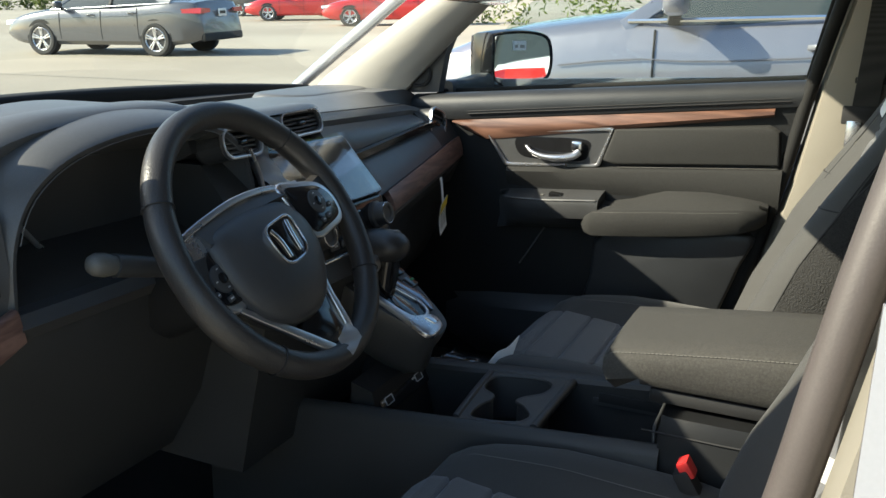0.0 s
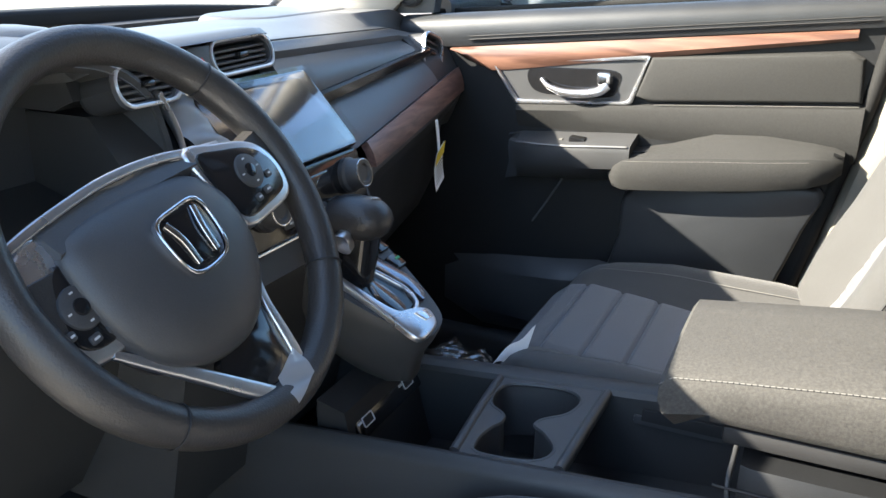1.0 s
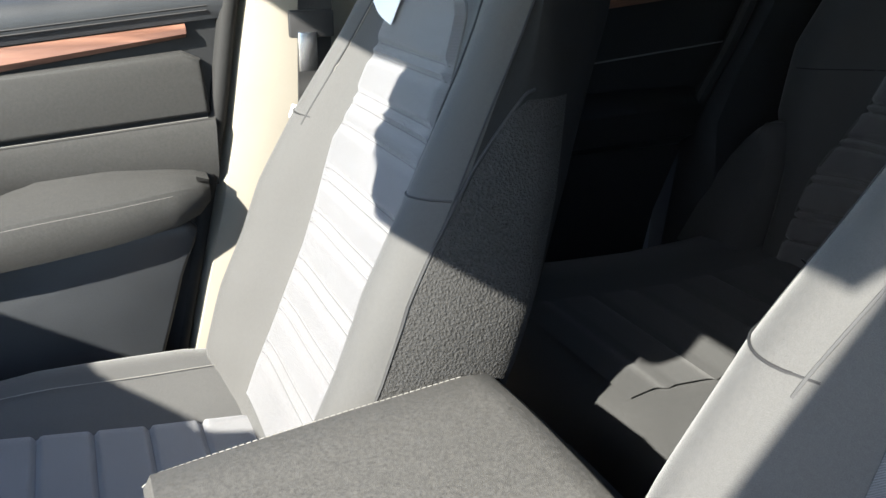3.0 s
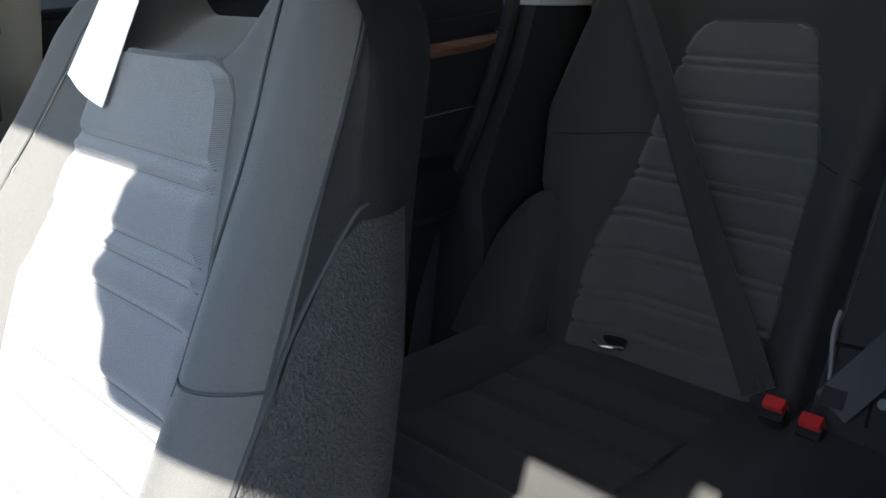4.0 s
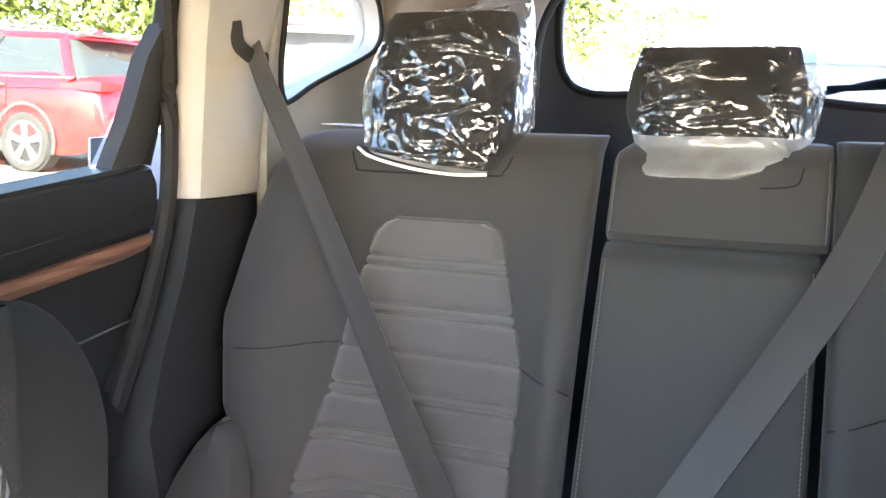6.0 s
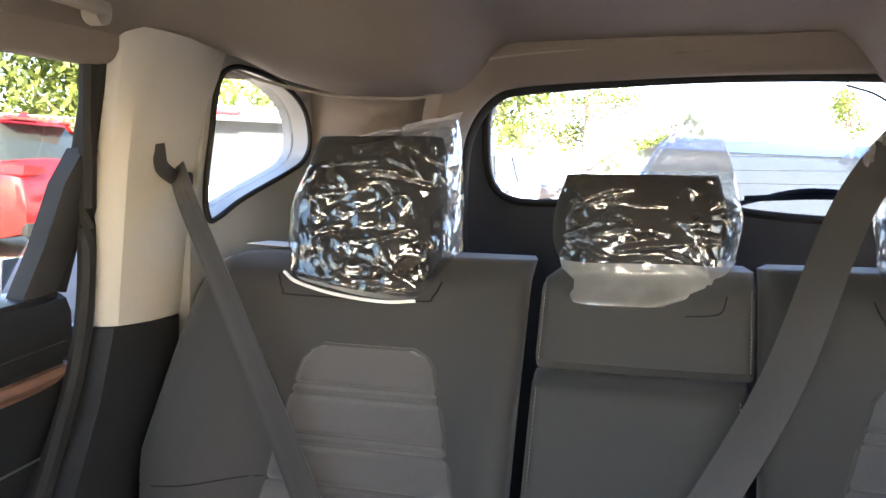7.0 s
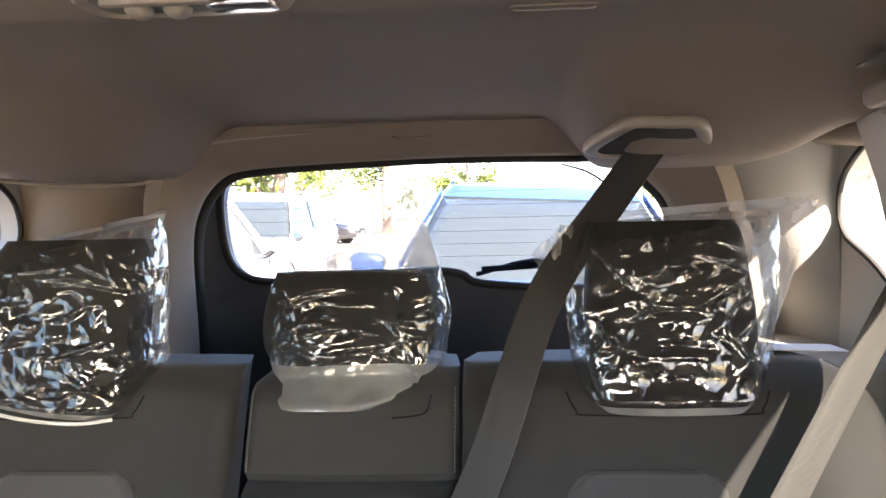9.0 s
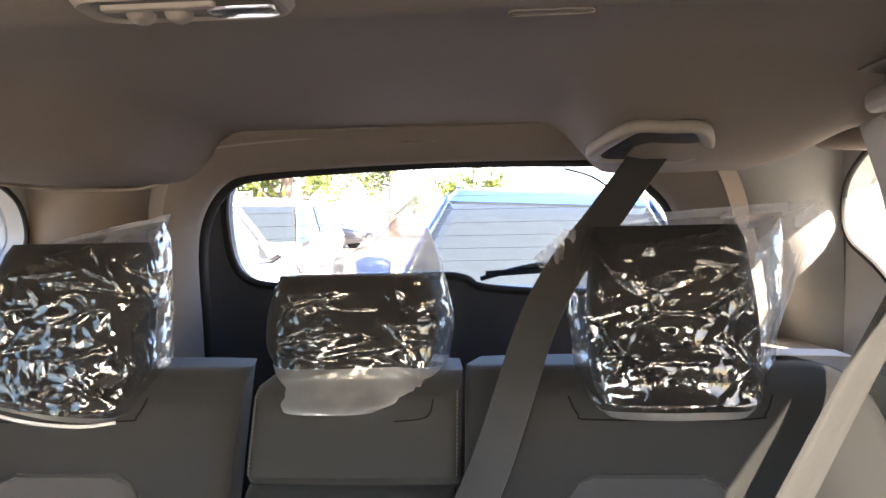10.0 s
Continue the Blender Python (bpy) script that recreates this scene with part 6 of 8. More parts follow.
# upper pad: rolled from the strip to the window line
rings = []
for y in np.linspace(1.05, 0.172, 24):
    zs, zw = sill_z(y), wood_t(y) + 0.002
    if y > 0.95:
        zw = lerp(zw, zs - 0.05, ease((y - 0.95) / 0.1))
    rings.append([(0.72, y, zw), (0.690, y, zw), (0.684, y, lerp(zw, zs, 0.25)), (0.683, y, lerp(zw, zs, 0.55)), (0.688, y, zs - 0.014), (0.698, y, zs - 0.003), (0.715, y, zs), (0.79, y, zs - 0.004), (0.79, y, zw)])
up = part("upper_pad", loft(rings), M_DOORPAD, fd, "dark soft upper pad with stitched seams")
for dz in (0.014, 0.020):
    part("seam", tube([(0.6835, y, wood_t(y) + dz) for y in np.linspace(0.90, 0.20, 24)], 0.0011, 5), M_DARK, up)
wd = []
for y in np.linspace(0.94, 0.228, 26):
    zt_ = wood_t(y)
    zb_ = max(line(y, 0.855, 0.990, 0.25, 1.080), zt_ - 0.046)
    if y > 0.86:
        zb_ = lerp(zt_ - 0.046, zt_ - 0.004, (y - 0.86) / 0.08)
    zb_ = min(zb_, zt_ - 0.003)
    wd.append([(0.705, y, zt_), (0.690, y, zt_), (0.684, y, lerp(zt_, zb_, 0.3)), (0.683, y, lerp(zt_, zb_, 0.7)), (0.690, y, zb_), (0.705, y, zb_)])
part("wood_strip", loft(wd), M_WOOD, fd, "tapering walnut strip")
# handle bowl
quad = [(0.845, 1.004), (0.560, 1.032), (0.589, 0.954), (0.797, 0.941)]
qs = []
for a_, b_, c_ in zip(quad[-1:] + quad[:-1], quad, quad[1:] + quad[:1]):
    for f_ in (0.10, 0.05, 0.0):
        qs.append(Vector((*lerp(np.array(b_), np.array(a_), f_), 0)) if f_ else Vector((*lerp(np.array(b_), (np.array(a_) + np.array(c_)) / 2, 0.03), 0)))
    for f_ in (0.05, 0.10, 0.35, 0.65):
        qs.append(Vector((*lerp(np.array(b_), np.array(c_), f_), 0)))
fm = Matrix(((0, 0, -1, 0.694), (1, 0, 0, 0), (0, 1, 0, 0), (0, 0, 0, 1)))
q2 = [(p.x, p.y) for p in qs]
bz = part("handle_bezel", moved(ringshape(q2, 0.0095, 0.0, 0.006), fm), M_SILVER, fd, "satin silver surround of the door pull")
part("bezel_plate", moved(slab(q2, -0.006, 0.002), fm), M_PLASTIC, bz)
bowl_o = smooth_path([(0.775, 1.000, 0), (0.70, 1.006, 0), (0.615, 1.006, 0), (0.610, 0.980, 0), (0.625, 0.960, 0), (0.70, 0.957, 0), (0.765, 0.962, 0)], 5, True)
part("bowl", moved(loft([[(0.69 + (p.x - 0.69) * k, 0.982 + (p.y - 0.982) * k, z) for p in bowl_o] for k, z in ((1.03, 0.003), (1.0, 0.0032), (0.93, -0.012), (0.7, -0.024), (0.3, -0.028))]), fm), M_GLOSS, bz)
lever = [(0.752, 0.984, 0.010), (0.735, 0.972, 0.016), (0.705, 0.964, 0.019), (0.67, 0.964, 0.018), (0.640, 0.970, 0.012), (0.628, 0.980, 0.006)]
part("pull_lever", moved(sweep(smooth_path(lever, 6), rrect(0.014, 0.017, 0.006), up=(0, 0, 1), scale=[lerp(0.55, 1.15, ease(k / 18)) for k in range(31)]), fm), M_SILVER, bz, "curved silver door lever")
part("lock_tab", moved(slab(rrect(0.026, 0.024, 0.005), 0, 0.018, 0.005), fm @ pose(0.634, 0.992, -0.004)), M_CHROME, bz)
# cloth field
cf = [(0.552, 1.036), (0.235, 1.066), (0.212, 1.055), (0.205, 0.984), (0.548, 0.957), (0.575, 0.965)]
part("cloth_insert", moved(slab(cf, -0.008, 0.010, 0.008, 3), fm), M_DOORCLOTH, fd, "dark cloth insert")
part("insert_stitch", tube([(0.6835, y, line(y, 0.548, 0.953, 0.205, 0.979)) for y in np.linspace(0.54, 0.21, 14)], 0.0006, 5), M_STITCH, fd)
ledge = [[(0.705, y, line(y, 0.55, 0.954, 0.21, 0.979) - 0.002), (0.686, y, line(y, 0.55, 0.954, 0.21, 0.979) - 0.004), (0.682, y, line(y, 0.55, 0.94, 0.21, 0.965)), (0.690, y, 0.905), (0.705, y, 0.88)] for y in np.linspace(0.80, 0.20, 14)]
part("shoulder_panel", loft(ledge), M_DOORCLOTH, fd, "cloth covered shoulder above the armrest")
# armrest: switch plate ahead, padded rest behind
sw = []
for y, ztop, xin in ((0.815, 0.862, 0.690), (0.79, 0.868, 0.660), (0.74, 0.872, 0.640), (0.68, 0.876, 0.632), (0.62, 0.882, 0.629), (0.565, 0.886, 0.629)):
    sw.append([(0.705, y, ztop + 0.012), (0.690, y, ztop + 0.010), (xin + 0.012, y, ztop + 0.001), (xin + 0.003, y, ztop - 0.003), (xin, y, ztop - 0.014), (xin + 0.008, y, ztop - 0.045), (0.68, y, ztop - 0.075), (0.705, y, ztop - 0.08)])
swp = part("switch_plate", loft(sw), M_PLASTIC, fd, "black switch plate")
part("window_switch", box(0.660, 0.668, 0.882, 0.022, 0.030, 0.010, 0.003, rot=(4, -3, 0)), M_GLOSS, swp)
part("switch_mark", box(0.660, 0.70, 0.8795, 0.010, 0.006, 0.002), M_STITCH, swp)
part("switch_edge", tube([(x - 0.0005, y, z - 0.003) for y, z, x in ((0.79, 0.868, 0.663), (0.74, 0.872, 0.643), (0.68, 0.876, 0.635), (0.62, 0.882, 0.632), (0.57, 0.886, 0.632))], 0.0025, 6), M_DASH, swp)
ar = []
for y, ztop, zb, xin in ((0.605, 0.850, 0.812, 0.650), (0.595, 0.860, 0.802, 0.636), (0.575, 0.866, 0.799, 0.629), (0.50, 0.874, 0.807, 0.626), (0.43, 0.882, 0.815, 0.626), (0.35, 0.889, 0.825, 0.628), (0.27, 0.897, 0.838, 0.634), (0.235, 0.897, 0.850, 0.644), (0.218, 0.892, 0.862, 0.662)):
    back = curve1([(0.218, 0.902), (0.235, 0.908), (0.315, 0.918), (0.419, 0.918), (0.457, 0.897), (0.54, 0.875), (0.6, 0.863)], y)
    ar.append([(0.706, y, back), (0.692, y, back), (0.668, y, ztop + 0.6 * (back - ztop)), (xin + 0.014, y, ztop + 0.002), (xin + 0.004, y, ztop - 0.003), (xin, y, ztop - 0.014), (xin + 0.001, y, lerp(ztop, zb, 0.6)), (xin + 0.012, y, zb + 0.004), (xin + 0.03, y, zb), (0.706, y, zb - 0.004)])
arm = part("armrest", loft(ar), M_DOORCLOTH, fd, "dark cloth padded armrest")
part("stitching", tube([(xin + 0.0025, y, ztop - 0.0085) for y, ztop, xin in ((0.575, 0.866, 0.629), (0.50, 0.874, 0.626), (0.43, 0.882, 0.626), (0.35, 0.889, 0.628), (0.27, 0.897, 0.634))], 0.0006, 5), M_STITCH, arm)
part("pull_gap", moved(slab(rrect(0.05, 0.03, 0.008), 0, 0.004), axes((0.672, 0.565, 0.874), (0, 1, 0), (1, 0, 0.1))), M_DARK, arm)
pocket = []
for y, xin, zt_ in ((0.95, 0.70, 0.585), (0.86, 0.672, 0.597), (0.70, 0.655, 0.612), (0.62, 0.652, 0.622), (0.60, 0.664, 0.620), (0.585, 0.699, 0.610)):
    pocket.append([(0.705, y, zt_ + 0.02), (xin + 0.01, y, zt_), (xin, y, zt_ - 0.012), (xin, y, 0.50), (0.705, y, 0.45)])
part("door_pocket", loft(pocket), M_PLASTIC, fd, "black lower pocket")
part("lower_pad", moved(slab([(p.x, p.y) for p in smooth_path([(0.565, 0.800, 0), (0.585, 0.70, 0), (0.600, 0.58, 0), (0.46, 0.56, 0), (0.325, 0.57, 0), (0.30, 0.64, 0), (0.262, 0.76, 0), (0.245, 0.835, 0), (0.40, 0.815, 0)], 4, True)], -0.004, 0.012, 0.010, 3), fm), M_DOORPAD, fd, "black grained lower panel behind the pocket")
part("speaker_edge", tube(smooth_path([(0.697, 0.70, 0.80), (0.697, 0.735, 0.74), (0.697, 0.76, 0.70)], 5), 0.002, 5), M_DASH, fd)
part("outer_skin", sheet(lambda u, v: (lerp(0.88, 0.915, math.sin(math.pi * v * 0.8)), lerp(1.25, 0.12, u), lerp(0.30, 1.10 + 0.06 * u, v)), 8, 8, 0.004), M_BODYW, fd, "silver-white outer skin")
wp = [(1.0, 1.09), (0.165, 1.158), (0.08, 1.53), (0.55, 1.51)]
part("window_pane", plate(wp, 0.004, (), "x", 0.775, lambda a, b: -0.22 * (b - 1.1)), M_PANE, fd, shadow=False)
part("window_frame", sweep([(0.755, 0.160, 1.12), (0.712, 0.125, 1.30), (0.665, 0.075, 1.53)], rrect(0.05, 0.028, 0.008), up=(1, 0, 0)), M_PILLAR, fd, "pale window post")
part("window_gasket", sweep([(0.745, 0.178, 1.12), (0.702, 0.143, 1.30), (0.655, 0.093, 1.52)], rrect(0.02, 0.012, 0.004), up=(1, 0, 0)), M_RUBBER, fd)
part("outer_gasket", sweep([(0.775, y, sill_z(y) + 0.002) for y in np.linspace(1.02, 0.16, 10)], rrect(0.016, 0.01, 0.003)), M_RUBBER, fd)
sail = [(1.10, 1.085), (0.985, 1.092), (0.965, 1.18), (0.93, 1.255), (0.985, 1.235)]
sl = part("mirror_sail", plate(sail, 0.03, (), "x", 0.700, lambda a, b: -0.12 * (b - 1.1)), M_PLASTIC, fd, "black corner panel with a small round speaker")
part("tweeter", moved(loft([[(r * math.cos(a), r * math.sin(a), z) for a in np.linspace(0, 2 * math.pi, 28, endpoint=False)] for r, z in ((0.034, 0), (0.034, 0.006), (0.029, 0.009), (0.026, 0.005), (0.010, 0.006))]), axes((0.698, 1.035, 1.135), (0, 1, 0), (0, 0, 1)) @ pose(0, 0, 0, 180)), M_DARK, sl)

# the driver's door stands open: the same panel mirrored and swung on its hinge
HINGE = Matrix.Translation((-0.80, 1.16, 0))
dd = copy_thing(fd, HINGE @ pose(0, 0, 0, 0, 0, -66) @ HINGE.inverted() @ Matrix.Diagonal((-1, 1, 1, 1)) @ Matrix.Translation(fd.location))
dd.name = "front_driver_door"
tagged(dd, "black front driver door panel with walnut strip, standing open", "car door")

# A-pillar trims, header
for s in (1, -1):
    ap_ = []
    set_back = -0.10 if s < 0 else 0.0
    for z, ya, yb, x in ((1.06, 1.33, 1.10, 0.665), (1.11, 1.275, 1.05, 0.665), (1.20, 1.135, 0.955, 0.65), (1.30, 0.975, 0.84, 0.63), (1.42, 0.79, 0.68, 0.605), (1.53, 0.62, 0.52, 0.585)):
        ap_.append([(s * (x + o), lerp(ya, yb, t) + set_back, z + dz) for t, o, dz in ((0, 0.05, 0.02), (0, 0.0, 0.01), (0.15, -0.015, 0), (0.5, -0.018, 0), (0.85, -0.002, 0), (1.0, 0.018, 0), (1.0, 0.035, 0))])
    alone("pillar_a", loft(ap_), M_PILLAR, "pale grained windscreen pillar trim", "pillar", kind="structure")
    alone("pillar_a_outer", sweep([(s * 0.75, 1.42 + set_back, 1.08), (s * 0.705, 1.08 + set_back, 1.32), (s * 0.645, 0.68 + set_back, 1.56)], rrect(0.03, 0.03, 0.012)), M_BODYW, "silver-white outer windscreen pillar", "pillar", kind="structure")
hdr = [[(x, 0.68, 1.545 + 0.03 * (1 - (x / 0.6) ** 2)), (x, 0.66, 1.495 + 0.02 * (1 - (x / 0.6) ** 2)), (x, 0.58, 1.505 + 0.02 * (1 - (x / 0.6) ** 2)), (x, 0.42, 1.555 + 0.03 * (1 - (x / 0.6) ** 2)), (x, 0.42, 1.60 + 0.03 * (1 - (x / 0.6) ** 2))] for x in np.linspace(-0.6, 0.6, 13)]
alone("windscreen_header", loft(hdr), M_LINER, "greige trim above the windscreen", "trim", kind="structure")
ws = sheet(lambda u, v: (lerp(-0.70, 0.70, u) * lerp(1.0, 0.84, v), lerp(1.40, 0.65, v) + 0.10 * (1 - (2 * u - 1) ** 2) * (1 - 0.5 * v), lerp(1.075, 1.56, v) + 0.02 * (1 - (2 * u - 1) ** 2)), 16, 10)
wsg = part("windscreen", ws, M_PANE, None, shadow=False)
tagged(wsg, "clear curved windscreen glass of the car", "windscreen", kind="structure")
alone("windscreen_base", sweep(smooth_path([(-0.72, 1.38, 1.075), (-0.4, 1.45, 1.088), (0, 1.475, 1.093), (0.4, 1.45, 1.088), (0.72, 1.38, 1.075)], 6), rrect(0.05, 0.03, 0.008)), M_RUBBER, "black cowl strip below the windscreen", "trim", kind="structure")
hood_m = sheet(lambda u, v: (lerp(-0.78, 0.78, u) * lerp(1.0, 0.9, v), lerp(1.48, 2.45, v) - 0.06 * (2 * u - 1) ** 2, 1.052 + 0.02 * (1 - (2 * u - 1) ** 2) - 0.16 * v * v - 0.03 * v), 16, 12, 0.01)
alone("bonnet", hood_m, M_BODYW, "silver-white painted bonnet of the car", "bonnet", kind="structure")

# Unseen mirror and housing, enlarged and shifted to cast the passenger seat's shadow.
im = thing("interior_mirror", "unseen black interior mirror, sized for its shadow on the passenger seat", "mirror", (-0.10, 0.60, 1.36))
part("mirror_body", moved(slab(rrect(0.28, 0.10, 0.03, 5), -0.02, 0.012, 0.01), axes((-0.110, 0.555, 1.330), (0.97, 0.12, 0), (0, 0.15, 1))), M_GLOSS, im)
part("mirror_stem", sweep([(-0.10, 0.575, 1.35), (-0.10, 0.62, 1.42), (-0.10, 0.66, 1.47)], rrect(0.035, 0.03, 0.01)), M_PLASTIC, im)
part("sensor_housing", moved(slab(rrect(0.15, 0.13, 0.03, 5), -0.03, 0.03, 0.015), axes((-0.100, 0.67, 1.475), (1, 0, 0), (0, -0.75, 0.65))), M_PLASTIC, im)

# driver's sun visor, a little lowered: unseen, added to shade the passenger seat
vis = thing("shading_visor", "unseen greige sun visor added to shade the passenger seat", "sun visor", (-0.32, 0.60, 1.53))
part("panel", moved(slab(rrect(0.40, 0.17, 0.03, 5), -0.008, 0.008, 0.006), axes((-0.315, 0.60, 1.487), (1, 0, 0), (0, -0.85, 0.5))), M_LINER, vis)
part("hinge_rod", tube([(-0.53, 0.615, 1.52), (-0.32, 0.62, 1.525), (-0.10, 0.615, 1.52)], 0.006), M_PLASTIC, vis)

# door mirror
mir = thing("door_mirror", "gloss black door mirror with a stickered reflecting glass", "mirror", (0.93, 0.92, 1.07))
mm = axes((0.955, 0.868, 1.166), (0.875, -0.484, 0.0), (0, 0.055, 1))
mo = [(p.x, p.y) for p in smooth_path([(-0.098, 0.048, 0), (-0.085, 0.063, 0), (0.0, 0.070, 0), (0.075, 0.062, 0), (0.100, 0.035, 0), (0.102, -0.02, 0), (0.080, -0.052, 0), (0.0, -0.066, 0), (-0.075, -0.062, 0), (-0.098, -0.040, 0)], 4, True)]
part("housing", moved(loft([[(a * k + 0.012 * (1 - k), b * k, z) for a, b in mo] for k, z in ((0.94, -0.002), (1.03, 0.004), (1.10, -0.012), (1.10, -0.05), (1.0, -0.085), (0.75, -0.105), (0.3, -0.112))]), mm), M_GLOSS, mir, "gloss black mirror housing")
M_MIRROR = mat("mirror_silver", (0.85, 0.87, 0.88), 0.01, 1.0, var=0.01, bump=0)
b2 = slab([(a * 0.93, b * 0.93) for a, b in mo], -0.001, 0.002)
gl = part("mirror_glass", moved(b2, mm), M_MIRROR, mir, "reflecting mirror glass")
part("sticker", moved(box(0.0 - 0.01, 0.035, 0.003, 0.045, 0.024, 0.0008), mm), M_WHITE, gl, "white sticker with grey print")
for dx, w in ((-0.016, 0.010), (0.004, 0.016)):
    part("sticker_print", moved(box(dx - 0.005, 0.033, 0.0036, w, 0.008, 0.0006), mm), M_GRAYTRIM, gl)
part("arm", sweep([(0.77, 0.995, 1.095), (0.82, 0.97, 1.10), (0.88, 0.93, 1.115)], rrect(0.05, 0.04, 0.012)), M_PLASTIC, mir, "black mounting arm")


# B-pillars
def b_pillar(s):
    dy = 0.0 if s > 0 else -0.075
    p = thing("pillar_b", "pale grained middle pillar trim", "pillar", (s * 0.70, 0.08, 0.45), kind="structure")
    lo_ = []
    for z, y0, y1, x in ((0.42, 0.30, 0.06, 0.70), (0.60, 0.275, 0.03, 0.70), (0.75, 0.235, 0.01, 0.695), (0.95, 0.185, -0.01, 0.685), (1.15, 0.150, -0.02, 0.672), (1.30, 0.115, -0.025, 0.655), (1.42, 0.09, -0.03, 0.635), (1.54, 0.065, -0.04, 0.61)):
        lo_.append([(s * (x + o), lerp(y0 + dy * (1 if z > 0.9 else 0.6), y1, t), z) for t, o in ((0, 0.09), (0, 0.03), (0.06, 0.008), (0.2, 0.0), (0.5, -0.004), (0.8, 0.0), (0.96, 0.008), (1, 0.03), (1, 0.09))])
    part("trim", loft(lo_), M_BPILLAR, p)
    # Driver's seal: sunlight painted in by the lighter rubber.
    part("door_seal", sweep(smooth_path([(s * 0.715, 0.31 + dy, 0.45), (s * 0.715, 0.285 + dy, 0.60), (s * 0.705, 0.205 + dy, 0.93), (s * 0.69, 0.165 + dy, 1.15), (s * 0.655, 0.105 + dy, 1.42), (s * 0.63, 0.075 + dy, 1.54)], 8), circle(0.013, 12)), M_RUBBER if s > 0 else M_RUBBER_LIT, p, "rubber door seal")
    part("outer_panel", loft([[(s * 0.765, y0 - 0.01 + dy, z), (s * 0.775, y0 - 0.03 + dy, z), (s * 0.80, y0 - 0.06 + dy, z), (s * 0.83, y0 - 0.11 + dy, z), (s * 0.83, -0.12, z), (s * 0.765, -0.12, z)] for z, y0 in ((0.42, 0.30), (0.75, 0.235), (1.10, 0.165), (1.54, 0.07))]), M_BODYW, p, "silver-white painted pillar")
    part("belt_slot", box(s * 0.664, 0.06, 1.165, 0.012, 0.06, 0.012, 0.003), M_DARK, p)
    return p


for s in (1, -1):
    b_pillar(s)


def front_belt(s):
    b = thing("front_seat_belt", "dark front seat belt hanging on the middle pillar", "seat belt", (s * 0.65, 0.06, 0.5), "seat belts")
    pts = smooth_path([(s * 0.622, 0.055, 1.42), (s * 0.648, 0.06, 1.25), (s * 0.655, 0.07, 1.02), (s * 0.668, 0.08, 0.70)], 8)
    part("webbing", sweep(pts, rrect(0.046, 0.0018, 0.0006, 1), up=(1, 0, 0.2)), M_BELT, b)
    part("height_adjuster", box(s * 0.628, 0.05, 1.425, 0.02, 0.055, 0.07, 0.01), M_GRAYTRIM, b, "grey belt height adjuster")
    part("guide_loop", sweep(smooth_path([(s * 0.618, 0.085, 1.42), (s * 0.612, 0.055, 1.435), (s * 0.618, 0.025, 1.42), (s * 0.620, 0.055, 1.405)], 5, True), circle(0.005, 8), closed=True), M_GLOSS, b)
    part("tongue", box(s * 0.640, 0.075, 1.10, 0.010, 0.06, 0.035, 0.004), M_DARK, b, "black belt tongue")
    part("tongue_plate", box(s * 0.634, 0.082, 1.065, 0.003, 0.025, 0.05, 0.001), M_CHROME, b)
    part("paper_label", box(s * 0.640, 0.098, 0.985, 0.002, 0.022, 0.018, 0.0006, rot=(20, 0, 0)), M_WHITE, b, "small white belt label")
    return b


for s in (1, -1):
    front_belt(s)


# rear doors
# Lower edge of the added sun-blocking bar, below the real window top.
SHADE_BAR_Z = 1.485


